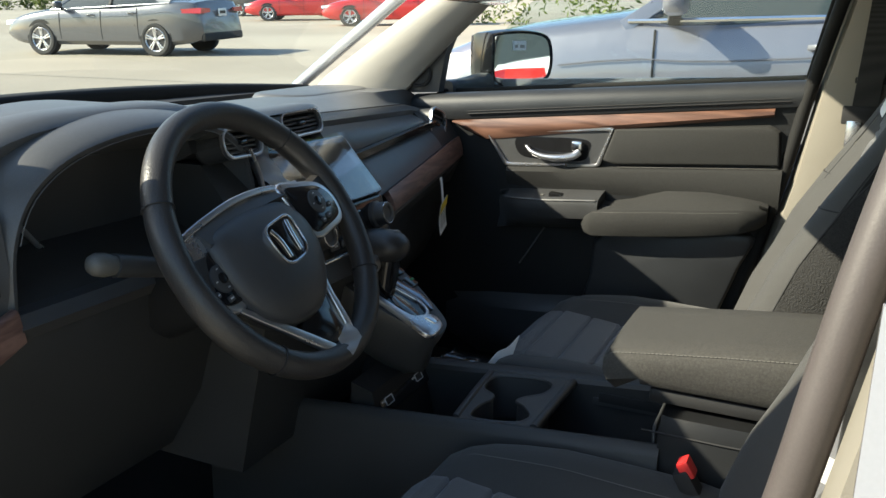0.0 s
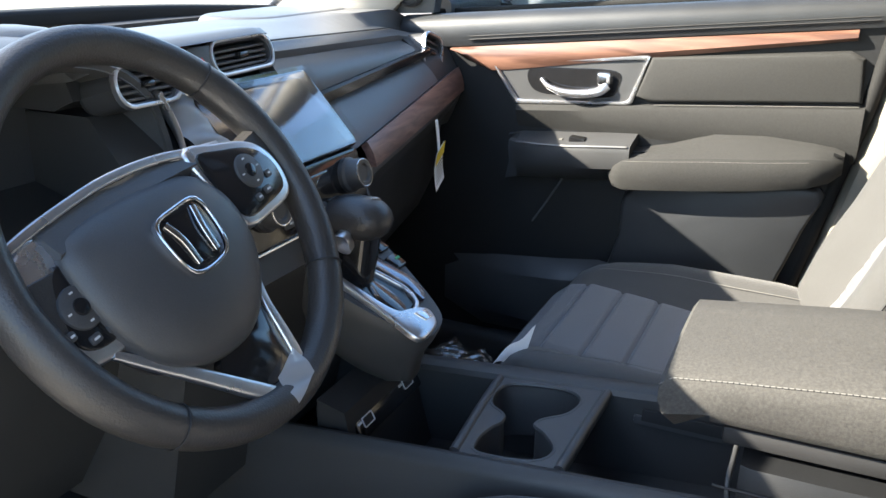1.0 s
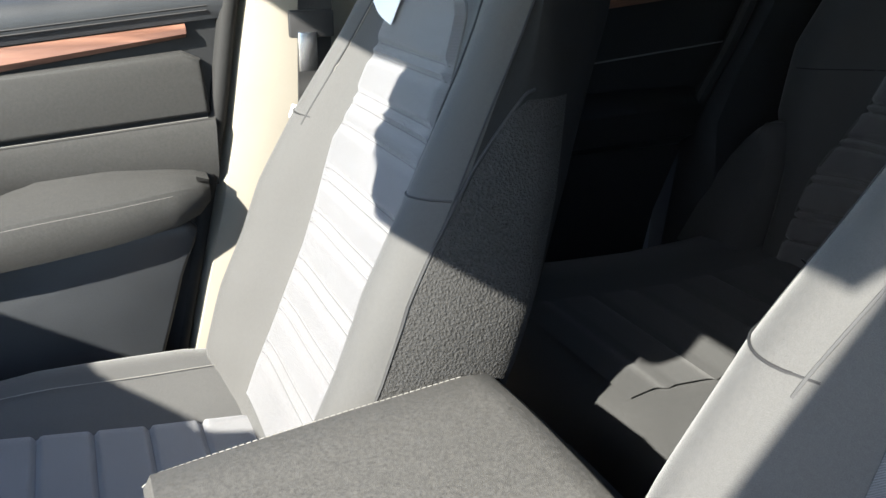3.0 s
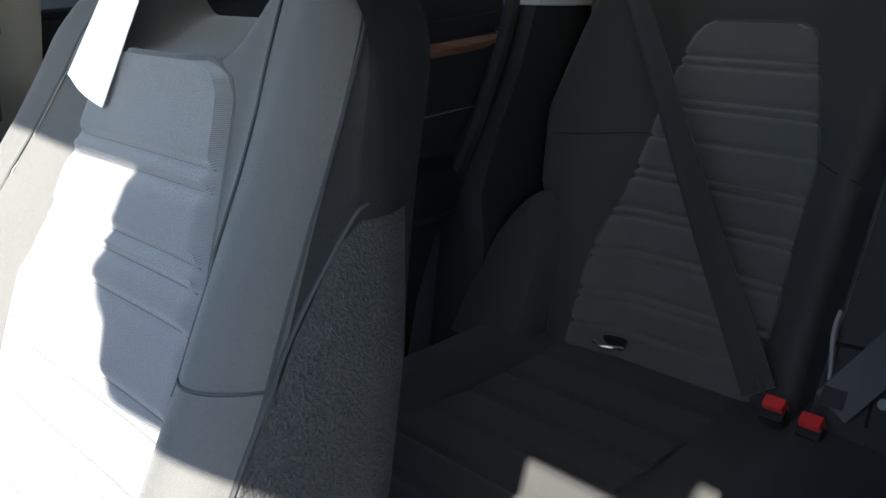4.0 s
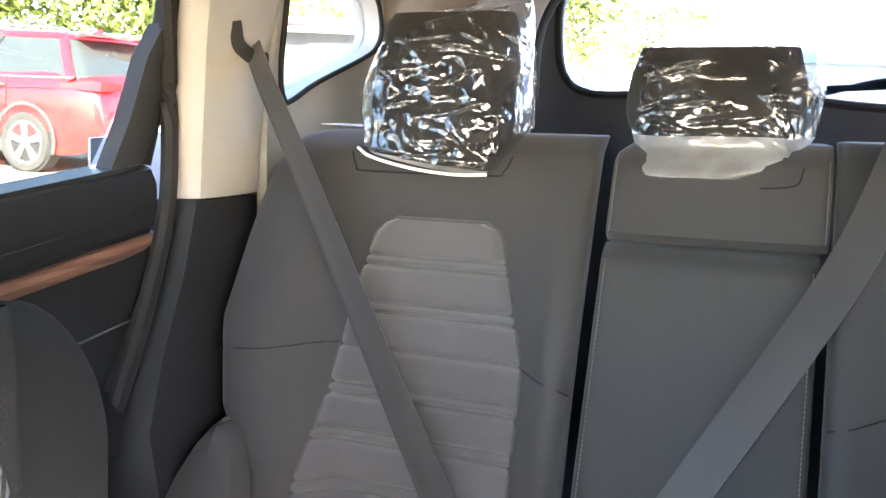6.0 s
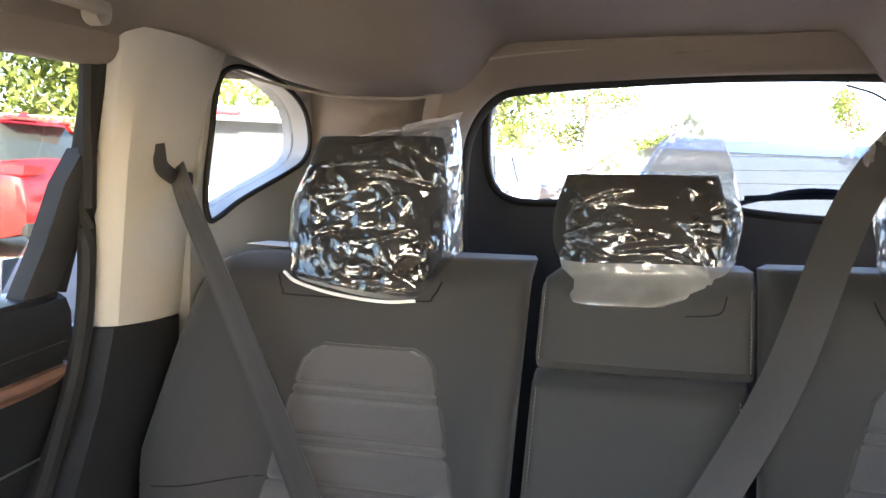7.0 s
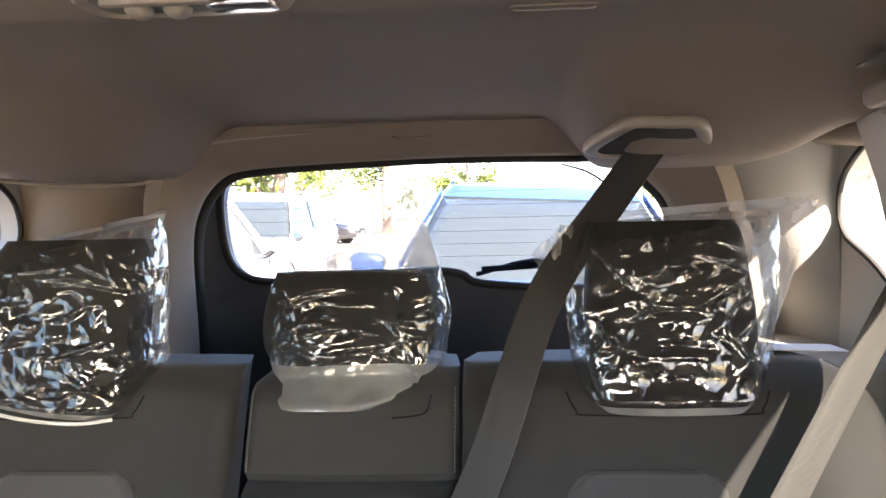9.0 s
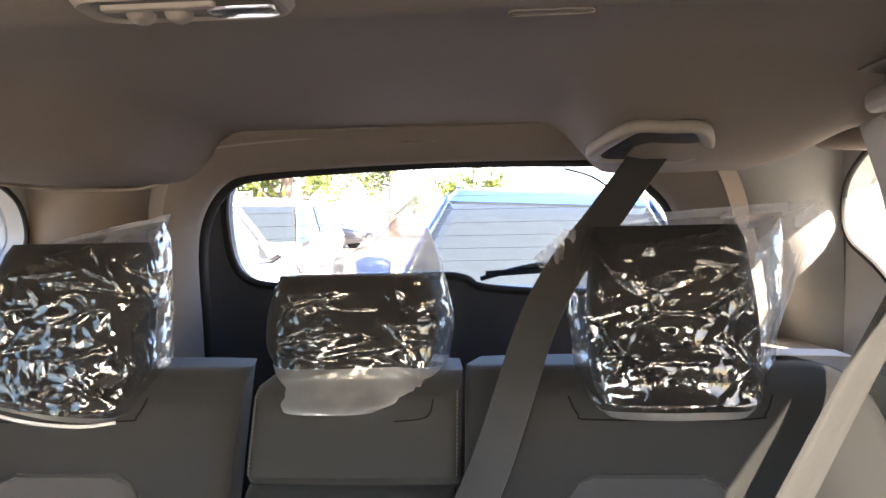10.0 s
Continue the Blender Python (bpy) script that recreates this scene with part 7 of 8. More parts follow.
def rear_door(s):
    d = thing("rear_door", "black rear door panel with walnut strip", "car door", (s * 0.75, -0.35, 0.45), "rear doors")

    def sz(y):
        return line(y, -0.41, 1.215, -0.66, 1.239)
    o = [(-0.01, sz(-0.01)), (-0.70, sz(-0.70)), (-0.712, 1.15), (-0.70, 1.05), (-0.62, 0.92), (-0.55, 0.75), (-0.50, 0.50), (-0.01, 0.45)]
    part("panel", plate(o, s * 0.06, (), "x", s * 0.708), M_BLACKTRIM, d)
    rings = []
    for y in np.linspace(-0.01, -0.712, 16):
        zs = sz(y)
        zw = line(y, -0.47, 1.128, -0.72, 1.155) + 0.006
        rings.append([(s * 0.73, y, zw), (s * 0.702, y, zw), (s * 0.694, y, lerp(zw, zs, 0.3)), (s * 0.695, y, lerp(zw, zs, 0.7)), (s * 0.703, y, zs - 0.008), (s * 0.72, y, zs), (s * 0.78, y, zs - 0.004), (s * 0.78, y, zw)])
    part("upper_pad", loft(rings), M_BLACKTRIM, d)
    part("seam", tube([(s * 0.6945, y, line(y, -0.47, 1.128, -0.72, 1.155) + 0.03) for y in np.linspace(-0.05, -0.70, 14)], 0.0012, 5), M_DARK, d)
    w = []
    for y in np.linspace(-0.30, -0.72, 14):
        t = line(y, -0.47, 1.127, -0.72, 1.153)
        k = 0.021 if y > -0.68 else lerp(0.021, 0.008, (-0.68 - y) / 0.04)
        w.append([(s * 0.715, y, t), (s * 0.699, y, t - 0.001), (s * 0.694, y, t - k * 0.5), (s * 0.699, y, t - k), (s * 0.715, y, t - k)])
    part("wood_strip", loft(w), M_WOOD, d, "walnut strip")
    ar_ = []
    for y, zt_, xin in ((-0.20, 0.93, 0.66), (-0.24, 0.945, 0.645), (-0.45, 0.955, 0.645), (-0.60, 0.955, 0.66), (-0.64, 0.945, 0.69)):
        ar_.append([(s * 0.712, y, zt_ + 0.015), (s * (xin + 0.01), y, zt_), (s * xin, y, zt_ - 0.012), (s * (xin + 0.006), y, zt_ - 0.06), (s * 0.712, y, zt_ - 0.09)])
    part("armrest", loft(ar_), M_BLACKTRIM, d)
    part("crease", tube([(s * 0.7065, y, line(y, -0.45, 1.02, -0.71, 1.045)) for y in np.linspace(-0.25, -0.70, 8)], 0.0015, 5), M_DASH, d)
    win = [(-0.02, sz(-0.02)), (-0.66, sz(-0.66)), (-0.745, 1.42), (-0.74, 1.56), (-0.02, 1.56)]
    # The driver's pane is darker and casts shadow, only to weaken the sun inside.
    part("window_pane", plate(win, s * 0.004, (), "x", s * 0.765, lambda a, b: -s * 0.22 * (b - 1.2)), M_TINT if s > 0 else M_SUNDIM, d, shadow=s < 0)
    post = [[(s * (x + o), y + dy, z) for o, dy in ((0.03, 0.0), (0.0, 0.004), (-0.006, -0.012), (0.0, -0.05), (0.03, -0.055))] for z, y, x in ((sz(-0.67) - 0.005, -0.655, 0.715), (1.30, -0.682, 0.705), (1.38, -0.708, 0.695), (1.425, -0.735, 0.688))]
    part("window_corner", loft(post), M_DARK, d, "black triangular window corner trim")
    part("window_frame", sweep([(s * 0.735, -0.725, sz(-0.70)), (s * 0.705, -0.748, 1.40), (s * 0.668, -0.745, 1.565)], rrect(0.028, 0.03, 0.008), up=(1, 0, 0)), M_RUBBER, d)
    # Unseen bar, added on the driver's side to block sun from the seat back.
    if s < 0:
        part("shade_bar", sweep([(s * 0.690, -0.02, SHADE_BAR_Z + 0.03), (s * 0.690, -0.40, SHADE_BAR_Z + 0.03), (s * 0.688, -0.745, SHADE_BAR_Z + 0.03)], rrect(0.03, 0.07, 0.012)), M_RUBBER, d, "unseen black bar added to keep sun off the rear seat")
    part("outer_skin", sheet(lambda u, v: (s * lerp(0.88, 0.915, math.sin(math.pi * v * 0.8)), lerp(0.10, -0.80, u), lerp(0.30, 1.17 + 0.05 * u, v)), 8, 8, 0.004), M_BODYW, d, "silver-white outer skin")
    return d


for s in (1, -1):
    rear_door(s)
    alone("outer_quarter_panel", sheet(lambda u, v: (s * lerp(0.89, 0.91, math.sin(math.pi * v)) * (1 - 0.12 * u * u), lerp(-0.80, -1.95, u), lerp(0.35, 1.27 + 0.05 * u, v)), 8, 8, 0.004), M_BODYW, "silver-white rear quarter panel", "body panel", kind="structure")
    alone("front_wing", sheet(lambda u, v: (s * (0.90 - 0.05 * u), lerp(1.25, 2.4, u), lerp(0.4, 1.04 - 0.10 * u, v)), 6, 6, 0.004), M_BODYW, "silver-white front wing panel", "body panel", kind="structure")
# Added boxes that stop outside light leaking in behind the rear doors.
for s in (1, -1):
    alone("gap_blocker", box(s * 0.84, -0.80, 0.77, 0.10, 0.24, 0.72, 0.02), M_DARK, "black blocker added between rear door and wheel arch", "trim", kind="structure")
alone("firewall", box(0, 1.40, 0.72, 1.5, 0.05, 0.72), M_DARK, "black bulkhead behind the dashboard", "wall", kind="structure")
for s in (1, -1):
    alone("door_sill", sweep([(s * 0.74, 1.2, 0.40), (s * 0.74, 0.30, 0.39), (s * 0.74, -0.6, 0.40)], rrect(0.12, 0.10, 0.02)), M_PLASTIC, "black door sill trim", "trim", kind="structure")

# ---- belts, buckles, roof fittings ----
def belt(pts, material, name_label, tag=0.025, up=(0.1, 1, 0.3), flare=1.0):
    b = thing("rear_seat_belt", name_label, "seat belt", pts[-1], "seat belts")
    sp = smooth_path(pts, 10)
    prof = [(-tag, -0.0009), (-tag * 0.5, -0.0004), (tag * 0.5, -0.0004), (tag, -0.0009), (tag, 0.0009), (tag * 0.62, 0.0004), (tag * 0.45, 0.0012), (tag * 0.15, 0.0005), (-tag * 0.1, 0.0013), (-tag * 0.4, 0.0005), (-tag * 0.65, 0.0011), (-tag, 0.0009)]
    part("webbing", sweep(sp, prof, up=up, scale=[1 + (flare - 1) * (k / (len(sp) - 1)) ** 2 for k in range(len(sp))]), material, b)
    tongue = sp[-1]
    part("latch_tongue", moved(box(0, -0.012, 0, tag * 1.2, 0.022, 0.004, 0.001), axes(tongue, (1, 0, 0), (sp[-1] - sp[-4]))), M_DARK, b, "black latch tongue")
    return b


RB = [(0.640, -0.858, 1.404), (0.590, -0.815, 1.350), (0.510, -0.780, 1.230), (0.410, -0.728, 1.085), (0.295, -0.668, 0.920), (0.178, -0.612, 0.758)]
belt(RB, M_BELT, "black seat belt drawn across the rear seat back", 0.0145, flare=1.55)
CB = [(-0.392, -1.030, 1.575), (-0.310, -0.955, 1.475), (-0.225, -0.865, 1.365), (-0.146, -0.788, 1.165), (-0.02, -0.688, 0.955), (0.045, -0.640, 0.850), (0.093, -0.604, 0.772)]
belt(CB, M_BELTC, "dark centre seat belt running from the roof outlet", 0.0225)
belt([(-x, y, z) for x, y, z in RB], M_BELTG, "grey seat belt drawn across the rear seat back", 0.0145, flare=1.55)
for s in (1, -1):
    sl = thing("belt_outlet", "dark belt slot in the pillar trim", "belt outlet", (s * 0.645, -0.85, 1.40))
    part("slot", sweep(smooth_path([(s * 0.642, -0.815, 1.435), (s * 0.640, -0.822, 1.405), (s * 0.640, -0.855, 1.390), (s * 0.642, -0.89, 1.388)], 6), rrect(0.016, 0.022, 0.006)), M_DARK, sl)
    part("embossed_mark", moved(ringshape(rrect(0.026, 0.024, 0.004), 0.0015, 0, 0.002), axes((s * 0.6335, -0.865, 1.515), (0, -s, 0), (0, 0, 1))), M_PILLAR, sl)


def buckle(o, d, group="buckles"):
    b = thing("belt_buckle", "black belt buckle with a red release button", "buckle", o, group)
    m = axes(o, (1, 0, 0), d)
    part("housing", moved(box(0, -0.02, 0, 0.030, 0.06, 0.022, 0.006), m), M_DARK, b)
    part("release_button", moved(box(0, 0.008, 0.008, 0.025, 0.024, 0.016, 0.003), m), M_RED, b, "red release button")
    part("stalk", moved(box(0, -0.07, 0, 0.022, 0.07, 0.008, 0.002), m), M_DARK, b)
    return b


for x, y, z in ((0.153, -0.602, 0.740), (0.108, -0.598, 0.736)):
    buckle((x, y, z), (0.1, 0.55, 0.75))
buckle((-0.165, 0.235, 0.705), (-0.1, 0.45, 0.7))
buckle((0.165, 0.16, 0.70), (0.1, 0.45, 0.7))
hold = thing("seat_divider_strap", "black strap and clip between the seat backs", "strap", (0.118, -0.68, 0.80))
part("loop", sweep(smooth_path([(0.120, -0.672, 0.86), (0.118, -0.655, 0.84), (0.112, -0.648, 0.79), (0.112, -0.64, 0.76)], 5), rrect(0.014, 0.005, 0.002), up=(1, 0, 0)), M_GRAYTRIM, hold)
anchor = thing("child_seat_anchor", "dark child seat anchor flap at the cushion gap", "anchor", (0.40, -0.63, 0.745))
part("flap", box(0.40, -0.628, 0.752, 0.06, 0.02, 0.02, 0.006), M_SIDE, anchor)
part("wire", tube([(0.37, -0.615, 0.752), (0.40, -0.605, 0.750), (0.425, -0.615, 0.750)], 0.003), M_CHROME, anchor)

# centre belt outlet in the headliner
ob_ = thing("roof_belt_outlet", "pale moulded roof outlet of the centre belt", "belt outlet", (-0.37, -0.96, 1.57))
frame_o = smooth_path([(-0.338, -0.900, 1.575), (-0.376, -0.898, 1.574), (-0.413, -0.900, 1.572), (-0.436, -0.960, 1.563), (-0.444, -1.0, 1.556), (-0.420, -1.028, 1.550), (-0.360, -1.034, 1.550), (-0.313, -1.030, 1.552), (-0.298, -1.0, 1.556), (-0.314, -0.950, 1.566)], 5, True)
part("bezel", sweep(frame_o, rrect(0.020, 0.016, 0.006, 4), closed=True, up=(0, 0.2, 1)), M_BEZEL, ob_, "greige rounded bezel")
slot = bmesh.new()
slot.faces.new([slot.verts.new(p + Vector((0, 0.002, -0.0045))) for p in frame_o])
part("slot", slot, M_DARK, ob_)
part("roller", tube([(-0.425, -0.985, 1.562), (-0.33, -0.985, 1.562)], 0.007, 10), M_BEZEL, ob_)

lamp = thing("ceiling_lamp", "pale roof lamp with clear lens and switches", "ceiling lamp", (0.02, -0.41, 1.595))
lm = axes((0.010, -0.375, 1.602), (1, 0, 0), (0, -1, 0))
part("bezel", moved(loft([[(a * k, b * k, z) for a, b in rrect(0.135, 0.056, 0.02, 5)] for k, z in ((1.0, 0.0), (0.99, 0.006), (0.93, 0.011), (0.88, 0.009))], caps=True), lm), M_BEZEL, lamp)
# Flat plate; its dark colour stands for the depth's shade.
part("recess", moved(slab(rrect(0.112, 0.040, 0.014, 5), 0.004, 0.0100, 0.002), lm), M_RECESS_SHADE, lamp, "flat dark plate painting the shade of a recess behind the switches")
part("lens", moved(slab(rrect(0.044, 0.022, 0.006), 0.006, 0.0125, 0.003), lm @ pose(-0.034, 0.008, 0)), M_CHROME, lamp, "clear reflective lens")
for x in (0.006, 0.030):
    part("switch", moved(slab(rrect(0.016, 0.020, 0.007, 5), 0.006, 0.0165, 0.006, 4), lm @ pose(x, 0.006, 0)), M_BEZEL, lamp, "rounded greige switch")
part("switch_bar", moved(slab(rrect(0.070, 0.008, 0.003), 0.006, 0.0135, 0.002), lm @ pose(0.012, -0.012, 0)), M_BEZEL, lamp)

for x, y in ((-0.215, -0.425), (-0.04, -1.05)):
    cv = thing("trim_cover", "small rectangular cover in the roof lining", "cover", (x, y, 1.59))
    if y > -1:
        part("rim", moved(ringshape(rrect(0.055, 0.012, 0.004), 0.0008, 0, 0.001), axes((x, y, headliner_z(x, y) - 0.001), (1, 0, 0), (0, -1, 0))), M_LINER, cv)
    else:
        part("rim", moved(ringshape(rrect(0.062, 0.030, 0.008), 0.002, 0, 0.002), axes((x, -1.243, 1.612), (1, 0, 0), (0, -0.7, 0.7))), M_LINER, cv)


def grab(s):
    g = thing("grab_handle", "pale folded grab handle above the rear door", "handle", (s * 0.60, -0.66, 1.575), "grab handles")
    far = -0.645 if s > 0 else -0.755
    for y in (far + 0.135, far):
        part("mount", moved(loft([[(r * math.cos(a), 1.15 * r * math.sin(a), z) for a in np.linspace(0, 2 * math.pi, 20, endpoint=False)] for r, z in ((0.014, -0.01), (0.014, 0.008), (0.012, 0.012), (0.006, 0.014))]), axes((s * (0.598 if s > 0 else 0.575), y, 1.574), (0, 1, 0), (0, 0, 1) if s > 0 else (0, 0, -1))), M_BEZEL, g)
    x0 = 0.592 if s > 0 else 0.558
    part("bar", sweep(smooth_path([(s * x0, far + 0.135, 1.576), (s * (x0 - 0.010), far + 0.105, 1.574), (s * (x0 - 0.010), far + 0.03, 1.574), (s * x0, far, 1.576)], 5), rrect(0.012, 0.015, 0.005) if s > 0 else rrect(0.026, 0.022, 0.008)), M_BEZEL, g)
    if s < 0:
        # No hollow here: a dark sheet paints the shade behind the handle.
        part("recess", sheet(lambda u, v: (-0.515 - 0.045 * v, lerp(-0.70, -0.50, u), 1.600 - 0.006 * v), 8, 4, 0.003), M_RECESS_SHADE, g, "flat dark sheet painting the shade of a recess behind the handle")


for s in (1, -1):
    grab(s)

# on the rear glass
rw = thing("rear_wiper", "black rear wiper lying along the window", "wiper", (-0.2, -1.56, 1.36))
part("blade", sweep([(-0.14, gate_y(1.372) - 0.05, 1.372), (-0.25, gate_y(1.378) - 0.052, 1.378), (-0.42, gate_y(1.380) - 0.05, 1.380)], rrect(0.008, 0.012, 0.002)), M_RUBBER, rw)
part("arm", sweep(smooth_path([(-0.13, gate_y(1.362) - 0.06, 1.362), (-0.24, gate_y(1.39) - 0.06, 1.388), (-0.34, gate_y(1.384) - 0.06, 1.384)], 5), rrect(0.012, 0.010, 0.003)), M_GLOSS, rw)
for i in range(7):
    z = 1.400 + 0.024 * i
    alone("heater_line", tube([(-0.455, gate_y(z) - 0.0265, z), (0.318, gate_y(z) - 0.0265, z)], 0.00035, 4), M_STITCH, "fine heater line baked on the rear glass", "heater line", "heater lines")
alone("loose_cord", tube(smooth_path([(-0.285, -1.375, 1.562), (-0.335, -1.40, 1.548), (-0.375, -1.42, 1.52), (-0.40, -1.44, 1.48)], 6), 0.0022, 6), M_STITCH, "thin pale cord hanging inside the rear window", "cord")
alone("shelf_paper", sheet(lambda u, v: (lerp(0.47, 0.57, u), lerp(-1.0, -0.93, v), 1.2935 + 0.004 * u), 4, 4, 0.001), M_WHITE, "white paper lying on top of the seat back", "paper")
alone("shelf_paper", sheet(lambda u, v: (lerp(-0.60, -0.49, u), lerp(-1.0, -0.94, v), 1.2935 + 0.003 * u), 4, 4, 0.001), M_WHITE, "pale label strip on top of the seat back", "paper")
ht = thing("headrest_tag", "white paper tag hanging below the headrest", "tag", (0.44, 0.04, 1.12))
part("card", sheet(lambda u, v: (lerp(0.405, 0.468, u) + 0.012 * (1 - v), 0.046 - 0.045 * v + 0.003 * math.sin(4 * u), lerp(1.118, 1.230, v) + 0.02 * u * (1 - v)), 6, 8, 0.0008), M_WHITE, ht)

edge_pts_ = smooth_path([(0.640, -0.95, 1.563), (0.60, -1.06, 1.545), (0.54, -1.16, 1.536), (0.43, -1.215, 1.534), (0.37, -1.222, 1.546), (0.325, -1.224, 1.584), (0.25, -1.226, 1.604), (0.0, -1.23, 1.616), (-0.20, -1.23, 1.617)], 6)
alone("headliner_edge", tube(edge_pts_, 0.0028, 8), M_BEZEL, "thin folded edge of the headliner above the tailgate", "trim", kind="structure")

# ---- outside ----
def lot():
    m = mat("concrete_lot", (0.37, 0.33, 0.265), 0.9, var=0.14, scale=0.35, bump=0.3, bscale=30, bdist=0.004)
    nt = m.node_tree
    b = nt.nodes["Principled BSDF"]
    tc = nt.nodes["Texture Coordinate"]
    n = nt.nodes.new("ShaderNodeTexNoise")
    n.inputs["Scale"].default_value, n.inputs["Detail"].default_value = 0.12, 6
    nt.links.new(tc.outputs["Object"], n.inputs["Vector"])
    mx = nt.nodes.new("ShaderNodeMix")
    mx.data_type, mx.blend_type = "RGBA", "MULTIPLY"
    old = b.inputs["Base Color"].links[0].from_socket
    r = nt.nodes.new("ShaderNodeValToRGB")
    r.color_ramp.elements[0].position, r.color_ramp.elements[1].position = 0.38, 0.62
    r.color_ramp.elements[0].color, r.color_ramp.elements[1].color = (0.82, 0.8, 0.78, 1), (1, 1, 1, 1)
    nt.links.new(n.outputs[0], r.inputs[0])
    mx.inputs["Factor"].default_value = 1
    nt.links.new(old, mx.inputs["A"])
    nt.links.new(r.outputs[0], mx.inputs["B"])
    nt.links.new(mx.outputs["Result"], b.inputs["Base Color"])
    return m


alone("ground", sheet(lambda u, v: (lerp(-400, 400, u), lerp(-400, 400, v), ground_z(lerp(-400, 400, u), lerp(-400, 400, v))), 8, 8), lot(), "sunlit pale concrete parking lot", "ground", kind="structure")
for i in range(6):
    x, y = 9.0 + 5.0 * i, 2.0
    alone("lot_joint", sheet(lambda u, v: (x + 0.03 * u, lerp(-40, 60, v), ground_z(x, lerp(-40, 60, v)) + 0.006), 1, 20), mat("joint_tar", (0.16, 0.15, 0.14), 0.9), "dark joint line in the concrete", "joint", kind="structure")

M_AUTOGLASS = mat("tinted_auto_glass", (0.035, 0.042, 0.042), 0.04, var=0.1, bump=0, coat=0.2, spec=0.5)
M_TYRE = mat("tyre_rubber", (0.03, 0.03, 0.03), 0.8, bump=0.3, bscale=120, bdist=0.002)
M_ALLOY = mat("bright_alloy", (0.6, 0.6, 0.62), 0.28, 0.9, var=0.05, bump=0)
M_LAMPRED = mat("red_lamp_lens", (0.45, 0.015, 0.015), 0.15, var=0.1, bump=0, coat=0.5)
M_LAMPCLEAR = mat("clear_lamp_lens", (0.6, 0.62, 0.65), 0.1, 0.3, var=0.1, bump=0, coat=1)
M_PLATE = mat("number_plate_white", (0.7, 0.7, 0.68), 0.5, bump=0)


def paint(name, c, metal=0.35):
    return mat(name, c, 0.3, metal, var=0.04, bump=0, coat=1)


SEDAN = dict(L=4.9, W=1.86, H=1.45, r=0.335, f=1.42, b=-1.42, belt=[(-2.45, 0.62), (-2.40, 0.92), (-2.30, 1.06), (-1.7, 1.08), (-0.8, 1.0), (0.7, 0.96), (1.15, 0.95), (1.9, 0.84), (2.30, 0.72), (2.45, 0.55)], base=(-1.95, 1.25), roof=(-0.95, 0.35), clad=False)
SUV = dict(L=4.6, W=1.85, H=1.66, r=0.355, f=1.36, b=-1.30, belt=[(-2.30, 0.70), (-2.26, 0.95), (-2.20, 1.14), (-1.6, 1.20), (-0.6, 1.14), (0.7, 1.06), (1.05, 1.07), (1.8, 0.98), (2.15, 0.86), (2.30, 0.62)], base=(-2.12, 1.18), roof=(-1.75, 0.35), clad=True)


def wheel_parts(parent, x, y, r, s):
    tyre = []
    for a in np.linspace(0, 2 * math.pi, 41):
        tyre.append([(x + s * o, y + rr * math.cos(a), r + rr * math.sin(a)) for o, rr in ((-0.10, r * 0.72), (-0.10, r * 0.95), (-0.07, r), (0.07, r), (0.10, r * 0.95), (0.105, r * 0.82), (0.09, r * 0.72))])
    w = part("wheel", loft(tyre, caps=False, closed=False), M_TYRE, parent, "black tyre on an alloy rim")
    ring = []
    for a in np.linspace(0, 2 * math.pi, 41):
        ring.append([(x + s * o, y + rr * math.cos(a), r + rr * math.sin(a)) for o, rr in ((0.09, r * 0.73), (0.098, r * 0.70), (0.085, r * 0.65), (0.02, r * 0.62))])
    part("rim", loft(ring, caps=False, closed=False), M_ALLOY, w)
    part("drum", moved(slab([(r * 0.64 * math.cos(a), r * 0.64 * math.sin(a)) for a in np.linspace(0, 2 * math.pi, 24, endpoint=False)], 0, 0.01), axes((x + s * 0.01, y, r), (0, 1, 0), (0, 0, 1))), M_DARK, w)
    for k in range(5):
        for da in (-0.13, 0.13):
            a = 2 * math.pi * k / 5 + 0.3
            p0 = Vector((x + s * 0.075, y + 0.10 * r * math.cos(a + da * 2), r + 0.10 * r * math.sin(a + da * 2)))
            p1 = Vector((x + s * 0.088, y + 0.68 * r * math.cos(a + da), r + 0.68 * r * math.sin(a + da)))
            part("spoke", sweep([p0, p1], rrect(0.035, 0.02, 0.006, 2), up=(1, 0, 0)), M_ALLOY, w)
    part("hub_cap", moved(slab([(r * 0.14 * math.cos(a), r * 0.14 * math.sin(a)) for a in np.linspace(0, 2 * math.pi, 16, endpoint=False)], -0.01, 0.01, 0.004), axes((x + s * 0.085, y, r), (0, s, 0), (0, 0, 1))), M_ALLOY, w)
    return w


